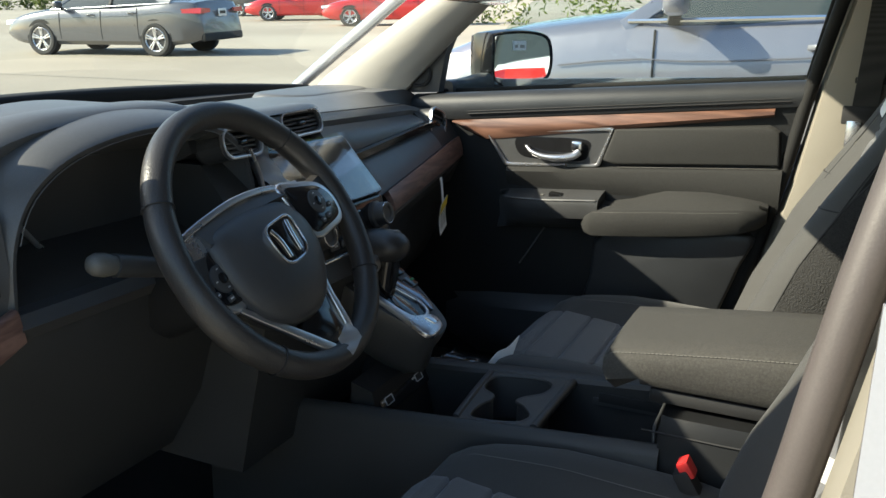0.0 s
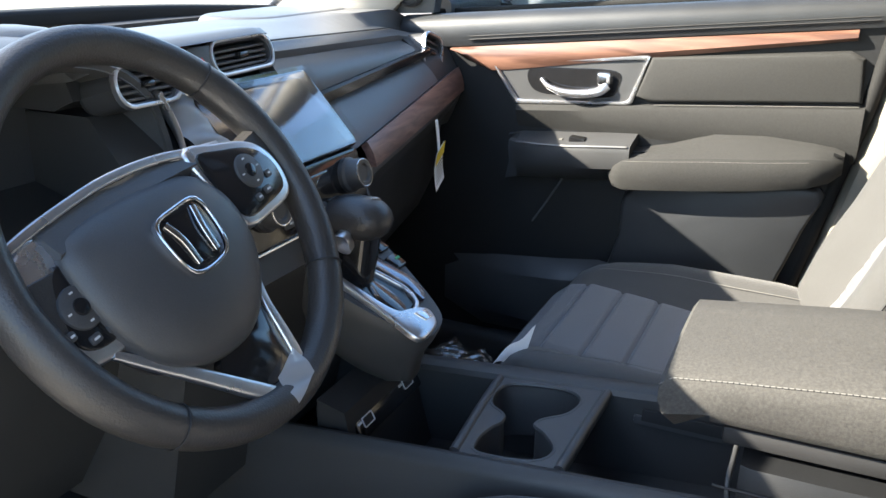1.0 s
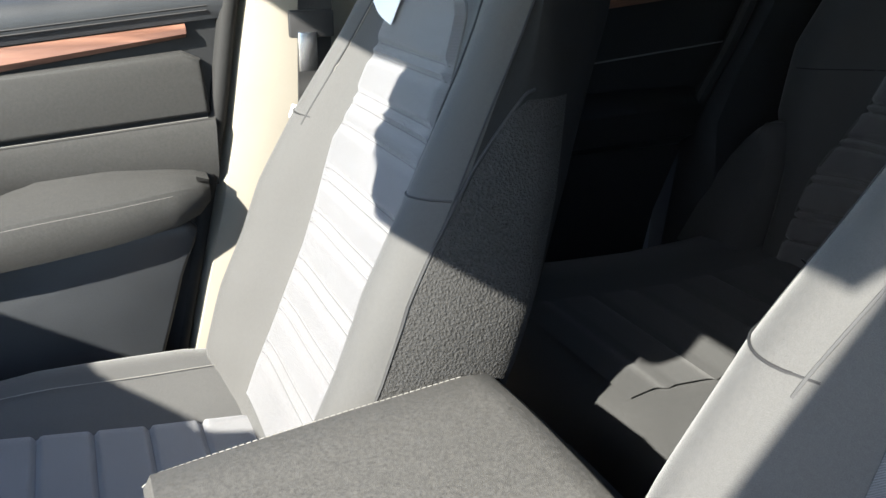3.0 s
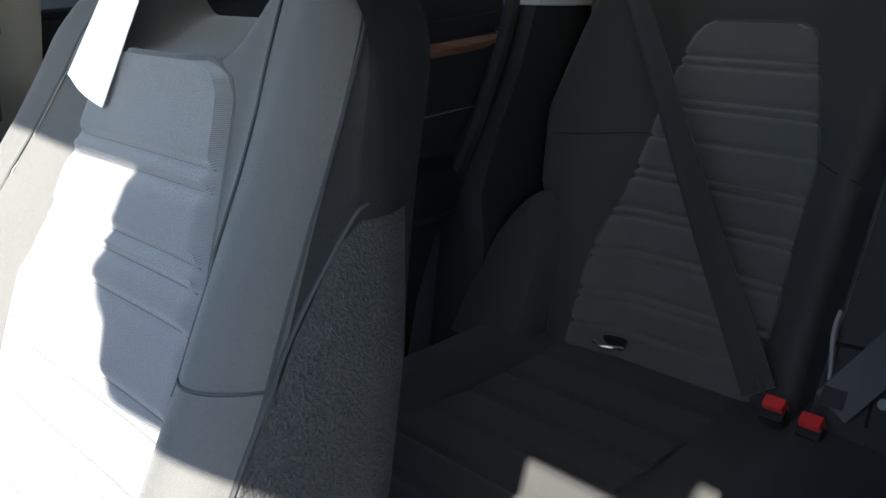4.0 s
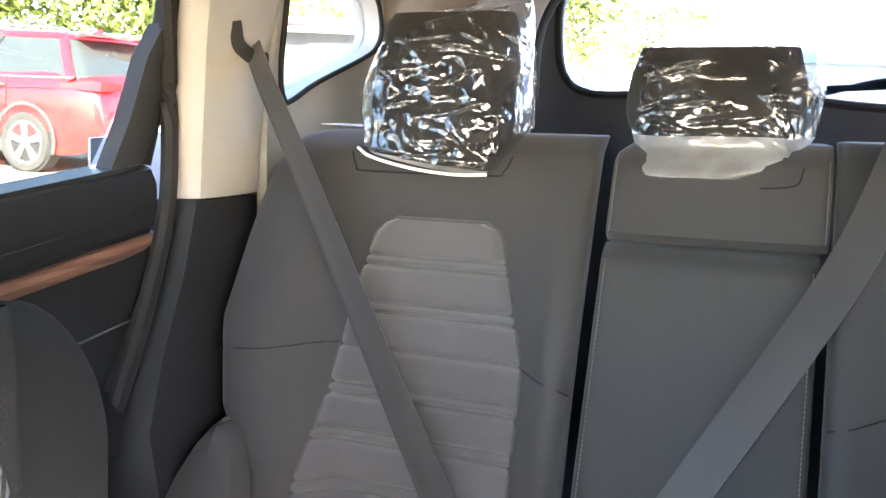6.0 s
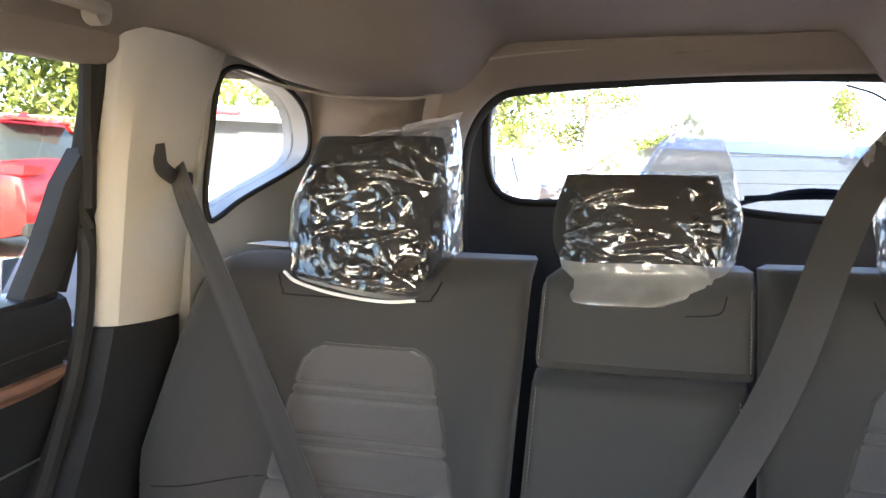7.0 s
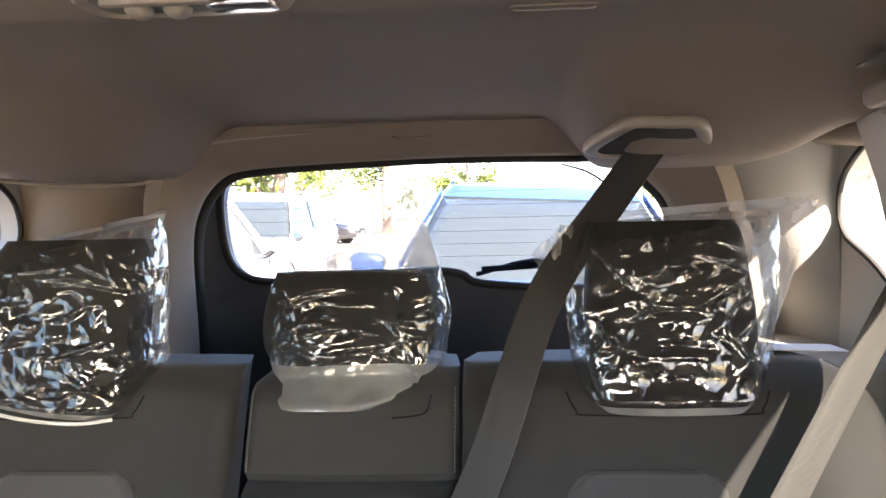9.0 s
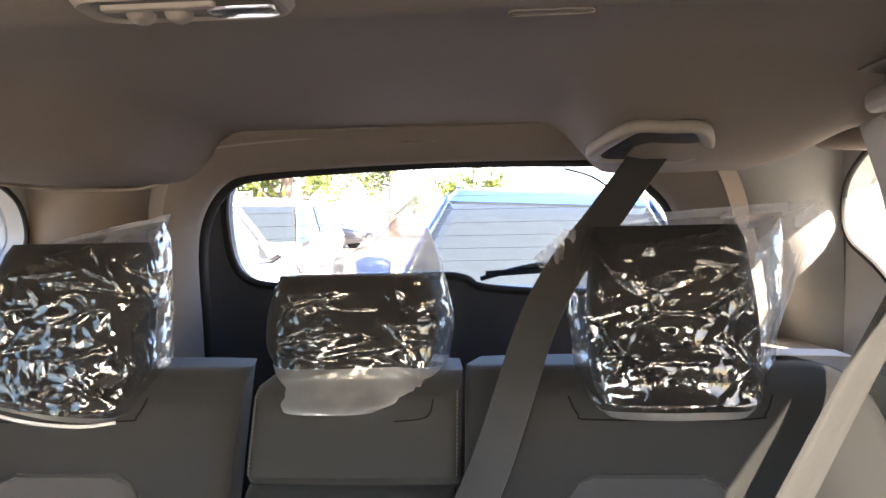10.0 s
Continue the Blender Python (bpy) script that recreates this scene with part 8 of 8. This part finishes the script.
def parked_car(name, label, kind, body_mat, x, y, heading, plate_bars=True, glass_mat=None):
    """A parked car; heading: degrees anticlockwise from +y."""
    K = kind
    e = thing(name, label, "car", group="parked cars")
    w2 = K["W"] / 2
    L2 = K["L"] / 2
    ys = np.concatenate([np.linspace(-L2, -L2 + 0.3, 5), np.linspace(-L2 + 0.45, L2 - 0.45, 22), np.linspace(L2 - 0.3, L2, 5)])
    rings = []
    for yy in ys:
        b = curve1(K["belt"], yy)
        end = max(0, (abs(yy) - (L2 - 0.75)) / 0.75)
        w = w2 * (1 - 0.20 * end**2.2)
        z0 = 0.22 + 0.14 * end**2
        arch_h = 0
        rings.append([(-w * 0.90, yy, z0), (-w * 0.985, yy, z0 + 0.08), (-w, yy, lerp(z0, b, 0.42)), (-w * 0.985, yy, lerp(z0, b, 0.72)), (-w * 0.965, yy, b - 0.06), (-w * 0.92, yy, b - 0.012), (-w * 0.80, yy, b + 0.012), (-w * 0.4, yy, b + 0.035), (0, yy, b + 0.042), (w * 0.4, yy, b + 0.035), (w * 0.80, yy, b + 0.012), (w * 0.92, yy, b - 0.012), (w * 0.965, yy, b - 0.06), (w * 0.985, yy, lerp(z0, b, 0.72)), (w, yy, lerp(z0, b, 0.42)), (w * 0.985, yy, z0 + 0.08), (w * 0.90, yy, z0)])
    part("body", loft(rings), body_mat, e)
    # greenhouse
    (r0, f0), (r1, f1), H = K["base"], K["roof"], K["H"]

    def house(t, o=0.0):
        za = lerp(curve1(K["belt"], r0) - 0.03, H - 0.05, t)
        zb = lerp(curve1(K["belt"], f0) - 0.03, H - 0.05, t)
        ya, yb = lerp(r0, r1, t), lerp(f0, f1, t)
        wb = lerp(w2 * 0.955, w2 * 0.70, t**1.15) + o
        out = []
        for a, b in rrect(2, 2, 0.16, 3):
            q = (b + 1) / 2
            out.append((a * wb * (1 - 0.06 * abs(b) ** 6), lerp(ya - o, yb + o, q), lerp(za, zb, q) + (0.03 * math.sin(math.pi * q) if t > 0.9 else 0)))
        return out
    gm = glass_mat or M_AUTOGLASS
    part("windows", loft([house(0), house(0.35), house(0.7), house(0.97)]), gm, e, "tinted window glass")
    part("roof", loft([house(0.93, 0.006), house(0.98, 0.006), [(a * 0.94, b * 0.97 + 0.01, c + 0.035) for a, b, c in house(1.0)], [(a * 0.6, b * 0.8 - 0.03, c + 0.055) for a, b, c in house(1.0)]]), body_mat, e)
    for s in (1, -1):
        def side_pt(q, t):
            za = lerp(curve1(K["belt"], r0) - 0.03, H - 0.05, t)
            zb = lerp(curve1(K["belt"], f0) - 0.03, H - 0.05, t)
            return Vector((s * (lerp(w2 * 0.955, w2 * 0.70, t**1.15) + 0.004) * (0.985 if q > 0.92 or q < 0.08 else 1), lerp(lerp(r0, r1, t), lerp(f0, f1, t), q), lerp(za, zb, q)))
        for q0, q1, wd in ((0.97, 0.97, 0.07), (0.50, 0.47, 0.06), (0.05, 0.05, 0.13 if K["clad"] else 0.18)):
            part("pillar", sweep([side_pt(lerp(q0, q1, t), t) for t in (0, 0.33, 0.66, 0.97)], rrect(wd, 0.012, 0.004), up=(s, 0, 0.2)), body_mat if q0 != 0.50 else M_DARK, e)
        part("belt_moulding", tube([side_pt(q, 0.03) + Vector((s * 0.006, 0, 0.012)) for q in np.linspace(0.04, 0.97, 12)], 0.011, 6), M_CHROME, e, "chrome window line")
        for yy in (0.92, -0.12, -1.02):
            b = curve1(K["belt"], yy)
            part("door_gap", tube([(s * w2 * 0.968, yy, b - 0.05), (s * w2 * 0.992, yy, lerp(0.3, b, 0.66)), (s * w2 * 1.002, yy, lerp(0.3, b, 0.40)), (s * w2 * 0.99, yy, 0.34)], 0.006, 5), M_DARK, e)
        for yy in (0.12, -0.90):
            b = curve1(K["belt"], yy)
            part("door_handle", sweep(smooth_path([(s * w2 * 0.985, yy + 0.10, b - 0.15), (s * (w2 * 0.985 + 0.035), yy + 0.05, b - 0.145), (s * (w2 * 0.985 + 0.035), yy - 0.05, b - 0.145), (s * w2 * 0.985, yy - 0.10, b - 0.15)], 4), rrect(0.02, 0.028, 0.008)), body_mat, e)
        part("crease", tube([(s * w2 * 0.991, yy, curve1(K["belt"], yy) - 0.19) for yy in np.linspace(-L2 + 0.6, L2 - 0.9, 16)], 0.004, 5), body_mat, e)
        mb = curve1(K["belt"], 0.85)
        mpart = part("wing_mirror", loft([[(s * (w2 + 0.02 + a), 0.80 + b * k, mb + 0.09 + c * k) for b, c in rrect(0.12, 0.13, 0.04, 4)] for a, k in ((0.0, 0.6), (0.04, 0.95), (0.14, 1.0), (0.19, 0.75), (0.205, 0.35))]), body_mat, e)
        part("mirror_arm", sweep([(s * w2 * 0.94, 0.84, mb - 0.01), (s * (w2 + 0.06), 0.81, mb + 0.05)], rrect(0.06, 0.04, 0.012)), M_DARK, mpart)
        for yy in (K["f"], K["b"]):
            ring = [(K["r"] * 1.13 * math.cos(a), K["r"] * 1.13 * math.sin(a)) for a in np.linspace(0, 2 * math.pi, 32, endpoint=False)]
            part("wheel_arch", moved(slab(ring, -0.15, 0.006), axes((s * w2 * 0.985, yy, K["r"] + 0.03), (0, s, 0), (0, 0, 1))), M_DARK, e)
            if K["clad"]:
                part("arch_lip", sweep([(s * (w2 * 0.985 + 0.012), yy + K["r"] * 1.2 * math.cos(a), K["r"] + 0.03 + K["r"] * 1.2 * math.sin(a)) for a in np.linspace(-0.35, math.pi + 0.35, 20)], rrect(0.05, 0.02, 0.008, 2), up=(1, 0, 0)), M_PLASTIC, e)
            wheel_parts(e, s * (w2 - 0.080), yy, K["r"], s)
        bz = curve1(K["belt"], -L2 + 0.10)
        part("tail_lamp", loft([[(s * (w2 * a), -L2 + c, bz - 0.10 + h) for a, h in ((0.50, -0.02), (0.50, 0.055), (0.86, 0.07), (0.88, -0.04))] if i == 0 else [(s * (w2 * a), -L2 + c, bz - 0.10 + h) for a, h in ((0.92, -0.01), (0.92, 0.03), (0.955, 0.04), (0.96, -0.03))] for i, c in enumerate((-0.012, 0.50))]), M_LAMPRED, e, "red tail lamp")
        fz = curve1(K["belt"], L2 - 0.28)
        part("head_lamp", loft([[(s * (w2 * a), L2 + c, fz - 0.10 + h) for a, h in ((0.40, -0.03), (0.40, 0.05), (0.80, 0.06), (0.82, -0.04))] if i == 0 else [(s * (w2 * a), L2 + c, fz - 0.08 + h) for a, h in ((0.80, -0.01), (0.80, 0.05), (0.925, 0.06), (0.93, -0.02))] for i, c in enumerate((0.012, -0.42))]), M_LAMPCLEAR, e, "clear head lamp")
        if K["clad"]:
            part("sill_cladding", sweep([(s * (w2 * 0.965), -1.0, 0.30), (s * (w2 * 0.975), 1.0, 0.30)], rrect(0.07, 0.16, 0.02)), M_PLASTIC, e)
    part("grille", box(0, L2 + 0.004, 0.62, 1.0, 0.05, 0.22, 0.03), M_DARK, e)
    part("rear_valance", box(0, -L2 + 0.02, 0.38, 1.5, 0.10, 0.16, 0.04), M_DARK, e)
    pl = part("number_plate", box(0, -L2 - 0.012, 0.86 if not K["clad"] else 0.98, 0.31, 0.01, 0.155, 0.003), M_PLATE, e)
    part("plate_bar", box(0, -L2 - 0.019, 0.86 if not K["clad"] else 0.98, 0.22, 0.004, 0.06), M_DARK, pl)
    pl = part("number_plate", box(0, L2 + 0.035, 0.50, 0.31, 0.01, 0.155, 0.003), M_PLATE, e)
    part("plate_bar", box(0, L2 + 0.042, 0.50, 0.22, 0.004, 0.06), M_DARK, pl)
    if K["clad"]:
        part("roof_spoiler", loft([[(xx, r1 - 0.10, H + 0.0), (xx, r1 - 0.22, H - 0.035), (xx, r1 - 0.02, H - 0.06)] for xx in np.linspace(-0.60, 0.60, 5)]), body_mat, e)
        part("brake_light", box(0, r1 - 0.215, H - 0.048, 0.36, 0.02, 0.022, 0.004), M_LAMPRED, e)
        for s in (1, -1):
            part("roof_rail", sweep(smooth_path([(s * 0.58, f1 - 0.1, H + 0.0), (s * 0.58, f1 - 0.25, H + 0.045), (s * 0.58, r1 + 0.3, H + 0.045), (s * 0.58, r1 + 0.12, H + 0.0)], 5), rrect(0.03, 0.025, 0.008)), M_CHROME, e)
    fin = part("antenna_fin", loft([[(0.03 * k, r1 + 0.15 + 0.10 * k, H - 0.01 + 0.09 * (1 - k)), (-0.03 * k, r1 + 0.15 + 0.10 * k, H - 0.01 + 0.09 * (1 - k)), (-0.02 * k, r1 + 0.10 - 0.03 * k, H - 0.01 + 0.09 * (1 - k)), (0.02 * k, r1 + 0.10 - 0.03 * k, H - 0.01 + 0.09 * (1 - k))] for k in (1, 0.6, 0.1)]), body_mat, e)
    up = Vector((-0.05, 0.015, 1)).normalized()
    rot = Vector((0, 0, 1)).rotation_difference(up).to_matrix().to_4x4()
    e.matrix_basis = Matrix.Translation((x, y, ground_z(x, y))) @ rot @ pose(0, 0, 0, 0, 0, heading)
    return e


P_GREY = paint("modern_steel_paint", (0.105, 0.108, 0.118))
P_LAV = paint("lunar_silver_paint", (0.215, 0.21, 0.245), 0.4)
P_RED = paint("red_paint", (0.50, 0.012, 0.014), 0.15)
P_BLUE = paint("mid_blue_paint", (0.05, 0.10, 0.25))
P_WHITE = paint("white_paint", (0.78, 0.78, 0.78), 0.0)
P_BLACK = paint("black_paint", (0.025, 0.025, 0.03))

parked_car("parked_sedan", "grey sedan parked on the sunlit concrete", SEDAN, P_GREY, 13.6, 14.45, 7)
parked_car("parked_coupe", "red coupe standing across the lot", SEDAN, P_RED, 27.6, 15.2, 22)
parked_car("parked_coupe", "red car standing behind the red coupe", SEDAN, P_RED, 31.5, 21.5, 22)
parked_car("parked_sedan", "dark sedan at the far side of the lot", SEDAN, P_BLACK, 36.0, 29.5, 10)
parked_car("parked_suv", "silver-lavender SUV parked alongside", dict(SUV, H=1.70, belt=[(a, b + 0.085) for a, b in SUV["belt"]]), P_LAV, 4.1, 0.02, 0)
parked_car("parked_suv", "red SUV parked before a leafy fence", SUV, P_RED, 9.6, -8.4, -88)
parked_car("parked_suv", "white SUV parked tail towards the car", SUV, P_WHITE, 2.75, -6.2, 180)
parked_car("parked_suv", "blue SUV parked nose towards the tailgate", SUV, P_BLUE, -0.37, -5.75, 0)
parked_car("parked_sedan", "white car parked nose towards the tailgate", SUV, P_WHITE, 3.4, -11.7, 0)
parked_car("parked_sedan", "black sedan far across the lot", SEDAN, P_BLACK, 8.3, -37.5, 80)

# ---- greenery and fence ----
def leafy(name, c, warm):
    m = mat(name, c, 0.6, var=0.3, scale=2.0, bump=0)
    nt = m.node_tree
    b = nt.nodes["Principled BSDF"]
    g = nt.nodes.new("ShaderNodeNewGeometry")
    r = nt.nodes.new("ShaderNodeValToRGB")
    r.color_ramp.elements[0].color, r.color_ramp.elements[1].color = (*[v * 0.55 for v in c], 1), (*warm, 1)
    nt.links.new(g.outputs["Random Per Island"], r.inputs[0])
    nt.links.new(r.outputs[0], b.inputs["Base Color"])
    b.inputs["Subsurface Weight"].default_value = 0.0
    t = nt.nodes.new("ShaderNodeBsdfTranslucent")
    nt.links.new(r.outputs[0], t.inputs[0])
    mx = nt.nodes.new("ShaderNodeMixShader")
    mx.inputs[0].default_value = 0.35
    nt.links.new(b.outputs[0], mx.inputs[1])
    nt.links.new(t.outputs[0], mx.inputs[2])
    nt.links.new(mx.outputs[0], nt.nodes["Material Output"].inputs[0])
    return m


M_LEAF = leafy("mixed_leaves", (0.07, 0.12, 0.025), (0.20, 0.24, 0.05))
M_BARK = mat("grey_bark", (0.16, 0.12, 0.09), 0.9, var=0.35, scale=8, bump=0.8, bscale=40, bdist=0.02)


def leaves(rng, clumps, per, size):
    vs, fs = [], []
    for c, r in clumps:
        for _ in range(per):
            d = Vector((rng.gauss(0, 1), rng.gauss(0, 1), rng.gauss(0, 0.8)))
            p = c + d.normalized() * r * rng.random() ** 0.4
            a = Vector((rng.gauss(0, 1), rng.gauss(0, 1), rng.gauss(0, 1))).normalized()
            b = a.orthogonal().normalized()
            s1 = size * rng.uniform(0.6, 1.3)
            k = len(vs)
            vs += [p - a * s1, p + b * s1 * 0.45, p + a * s1, p - b * s1 * 0.45]
            fs.append((k, k + 1, k + 2, k + 3))
    bm = bmesh.new()
    bv = [bm.verts.new(v) for v in vs]
    for f4 in fs:
        bm.faces.new([bv[i] for i in f4])
    return bm


def tree(x, y, h, seed, low=0.25, per=70):
    rng = random.Random(seed)
    z0 = ground_z(x, y)
    t = thing("tree", "leafy roadside tree in full sun", "tree", (x, y, z0), "trees round the lot")
    trunk = smooth_path([(x, y, z0 - 0.1), (x + 0.1, y, z0 + h * 0.2), (x + rng.uniform(-0.3, 0.3), y + 0.1, z0 + h * 0.5), (x + rng.uniform(-0.4, 0.4), y, z0 + h * 0.8)], 5)
    part("trunk", sweep(trunk, circle(0.16 * h / 6, 10), up=(1, 0, 0), scale=[lerp(1.2, 0.25, k / (len(trunk) - 1)) for k in range(len(trunk))]), M_BARK, t)
    clumps = []
    for k in range(9):
        a = rng.uniform(0, 2 * math.pi)
        b0 = Vector((x, y, z0 + h * rng.uniform(low, 0.65)))
        tip = b0 + Vector((math.cos(a) * h * rng.uniform(0.18, 0.34), math.sin(a) * h * rng.uniform(0.18, 0.34), h * rng.uniform(0.0, 0.28)))
        part("limb", sweep([b0, b0.lerp(tip, 0.5) + Vector((0, 0, 0.1)), tip], circle(0.05 * h / 6, 6), up=(0.3, 0.2, 1), scale=[1, 0.7, 0.3]), M_BARK, t)
        for j in range(5):
            clumps.append((b0.lerp(tip, rng.uniform(0.4, 1.15)) + Vector((rng.gauss(0, 0.3), rng.gauss(0, 0.3), rng.gauss(0.1, 0.3))), h * rng.uniform(0.07, 0.14)))
    part("crown", leaves(rng, clumps, per, 0.13), M_LEAF, t)


for i, (x, y, h) in enumerate(((13.5, -17.0, 8.5), (17.0, -14.0, 8.0), (10.5, -21.0, 9.0), (21.0, -11.0, 8.0), (15.5, -21.5, 9.5), (6.0, -24.0, 8.0), (7.5, -58.0, 11.0), (14.0, -60.0, 10.0), (2.0, -62.0, 8.0), (-9.0, -60.0, 9.0))):
    tree(x, y, h, 11 + i, low=0.12, per=85)


def bush_row(name, label, pts, h, seed, per=230, size=0.11):
    rng = random.Random(seed)
    clumps = []
    for (x0, y0), (x1, y1) in zip(pts, pts[1:]):
        n = max(2, int(math.hypot(x1 - x0, y1 - y0) / 1.0))
        for k in range(n):
            x, y = lerp(x0, x1, k / n) + rng.gauss(0, 0.4), lerp(y0, y1, k / n) + rng.gauss(0, 0.4)
            for _ in range(4):
                clumps.append((Vector((x, y, ground_z(x, y) + rng.uniform(0.08, 1.0) * h)), rng.uniform(0.5, 0.9)))
    return alone(name, leaves(rng, clumps, per // 3, size), M_LEAF, label, "bushes", kind="stuff")


bush_row("hedge", "tall sunlit hedge along the lot", [(24, -16), (24, -4), (25, 6), (30, 14)], 3.2, 5)
bush_row("hedge", "leafy undergrowth behind the fence", [(8, -19), (13, -15.5), (18, -12), (23, -9)], 3.0, 6)
bush_row("hedge", "low dry bushes at the far edge of the lot", [(34, 20), (42, 30), (50, 44), (45, 60)], 1.6, 7, 200, 0.16)
rng = random.Random(3)
red = [(Vector((rng.uniform(23.4, 24.4), rng.uniform(-8, 6), 0)), 0.3) for _ in range(26)]
red = [(Vector((c.x, c.y, ground_z(c.x, c.y) + rng.uniform(1.2, 2.6))), r) for c, r in red]
alone("blossoms", leaves(rng, red, 12, 0.07), mat("red_blossom", (0.5, 0.04, 0.05), 0.6, bump=0), "small red blossoms in the hedge", "blossoms", kind="stuff")

fence = thing("chain_link_fence", "grey chain-link fence along the lot", "fence", (12, -12.5, 0.5))
M_GALV = mat("galvanised_wire", (0.35, 0.35, 0.34), 0.45, 0.7, bump=0)
fa, fb = Vector((5.0, -17.0, 0)), Vector((22.0, -7.0, 0))
for k in range(9):
    p = fa.lerp(fb, k / 8)
    z = ground_z(p.x, p.y)
    part("post", tube([(p.x, p.y, z), (p.x, p.y, z + 1.9)], 0.035, 10), M_GALV, fence)
for hh in (0.08, 1.86):
    part("rail", tube([(p.x, p.y, ground_z(p.x, p.y) + hh) for p in (fa.lerp(fb, k / 8) for k in range(9))], 0.02, 6), M_GALV, fence)
wires = []
span = (fb - fa).length
n = int(span / 0.12)
vs, fs = [], []
for k in range(-16, n):
    for sg in (1, -1):
        t0, t1 = k * 0.12 / span, (k * 0.12 + 1.8) / span
        if sg < 0:
            t0, t1 = t1, t0
        a, b = fa.lerp(fb, min(1, max(0, t0))), fa.lerp(fb, min(1, max(0, t1)))
        if (b - a).length < 0.3:
            continue
        za, zb = ground_z(a.x, a.y) + 0.06, ground_z(b.x, b.y) + 1.86
        i = len(vs)
        vs += [(a.x, a.y, za), (a.x, a.y, za + 0.008), (b.x, b.y, zb + 0.008), (b.x, b.y, zb)]
        fs.append((i, i + 1, i + 2, i + 3))
bm = bmesh.new()
bv = [bm.verts.new(v) for v in vs]
for f4 in fs:
    bm.faces.new([bv[i] for i in f4])
tagged(part("wire_mesh", bm, M_GALV, fence), kind="stuff")
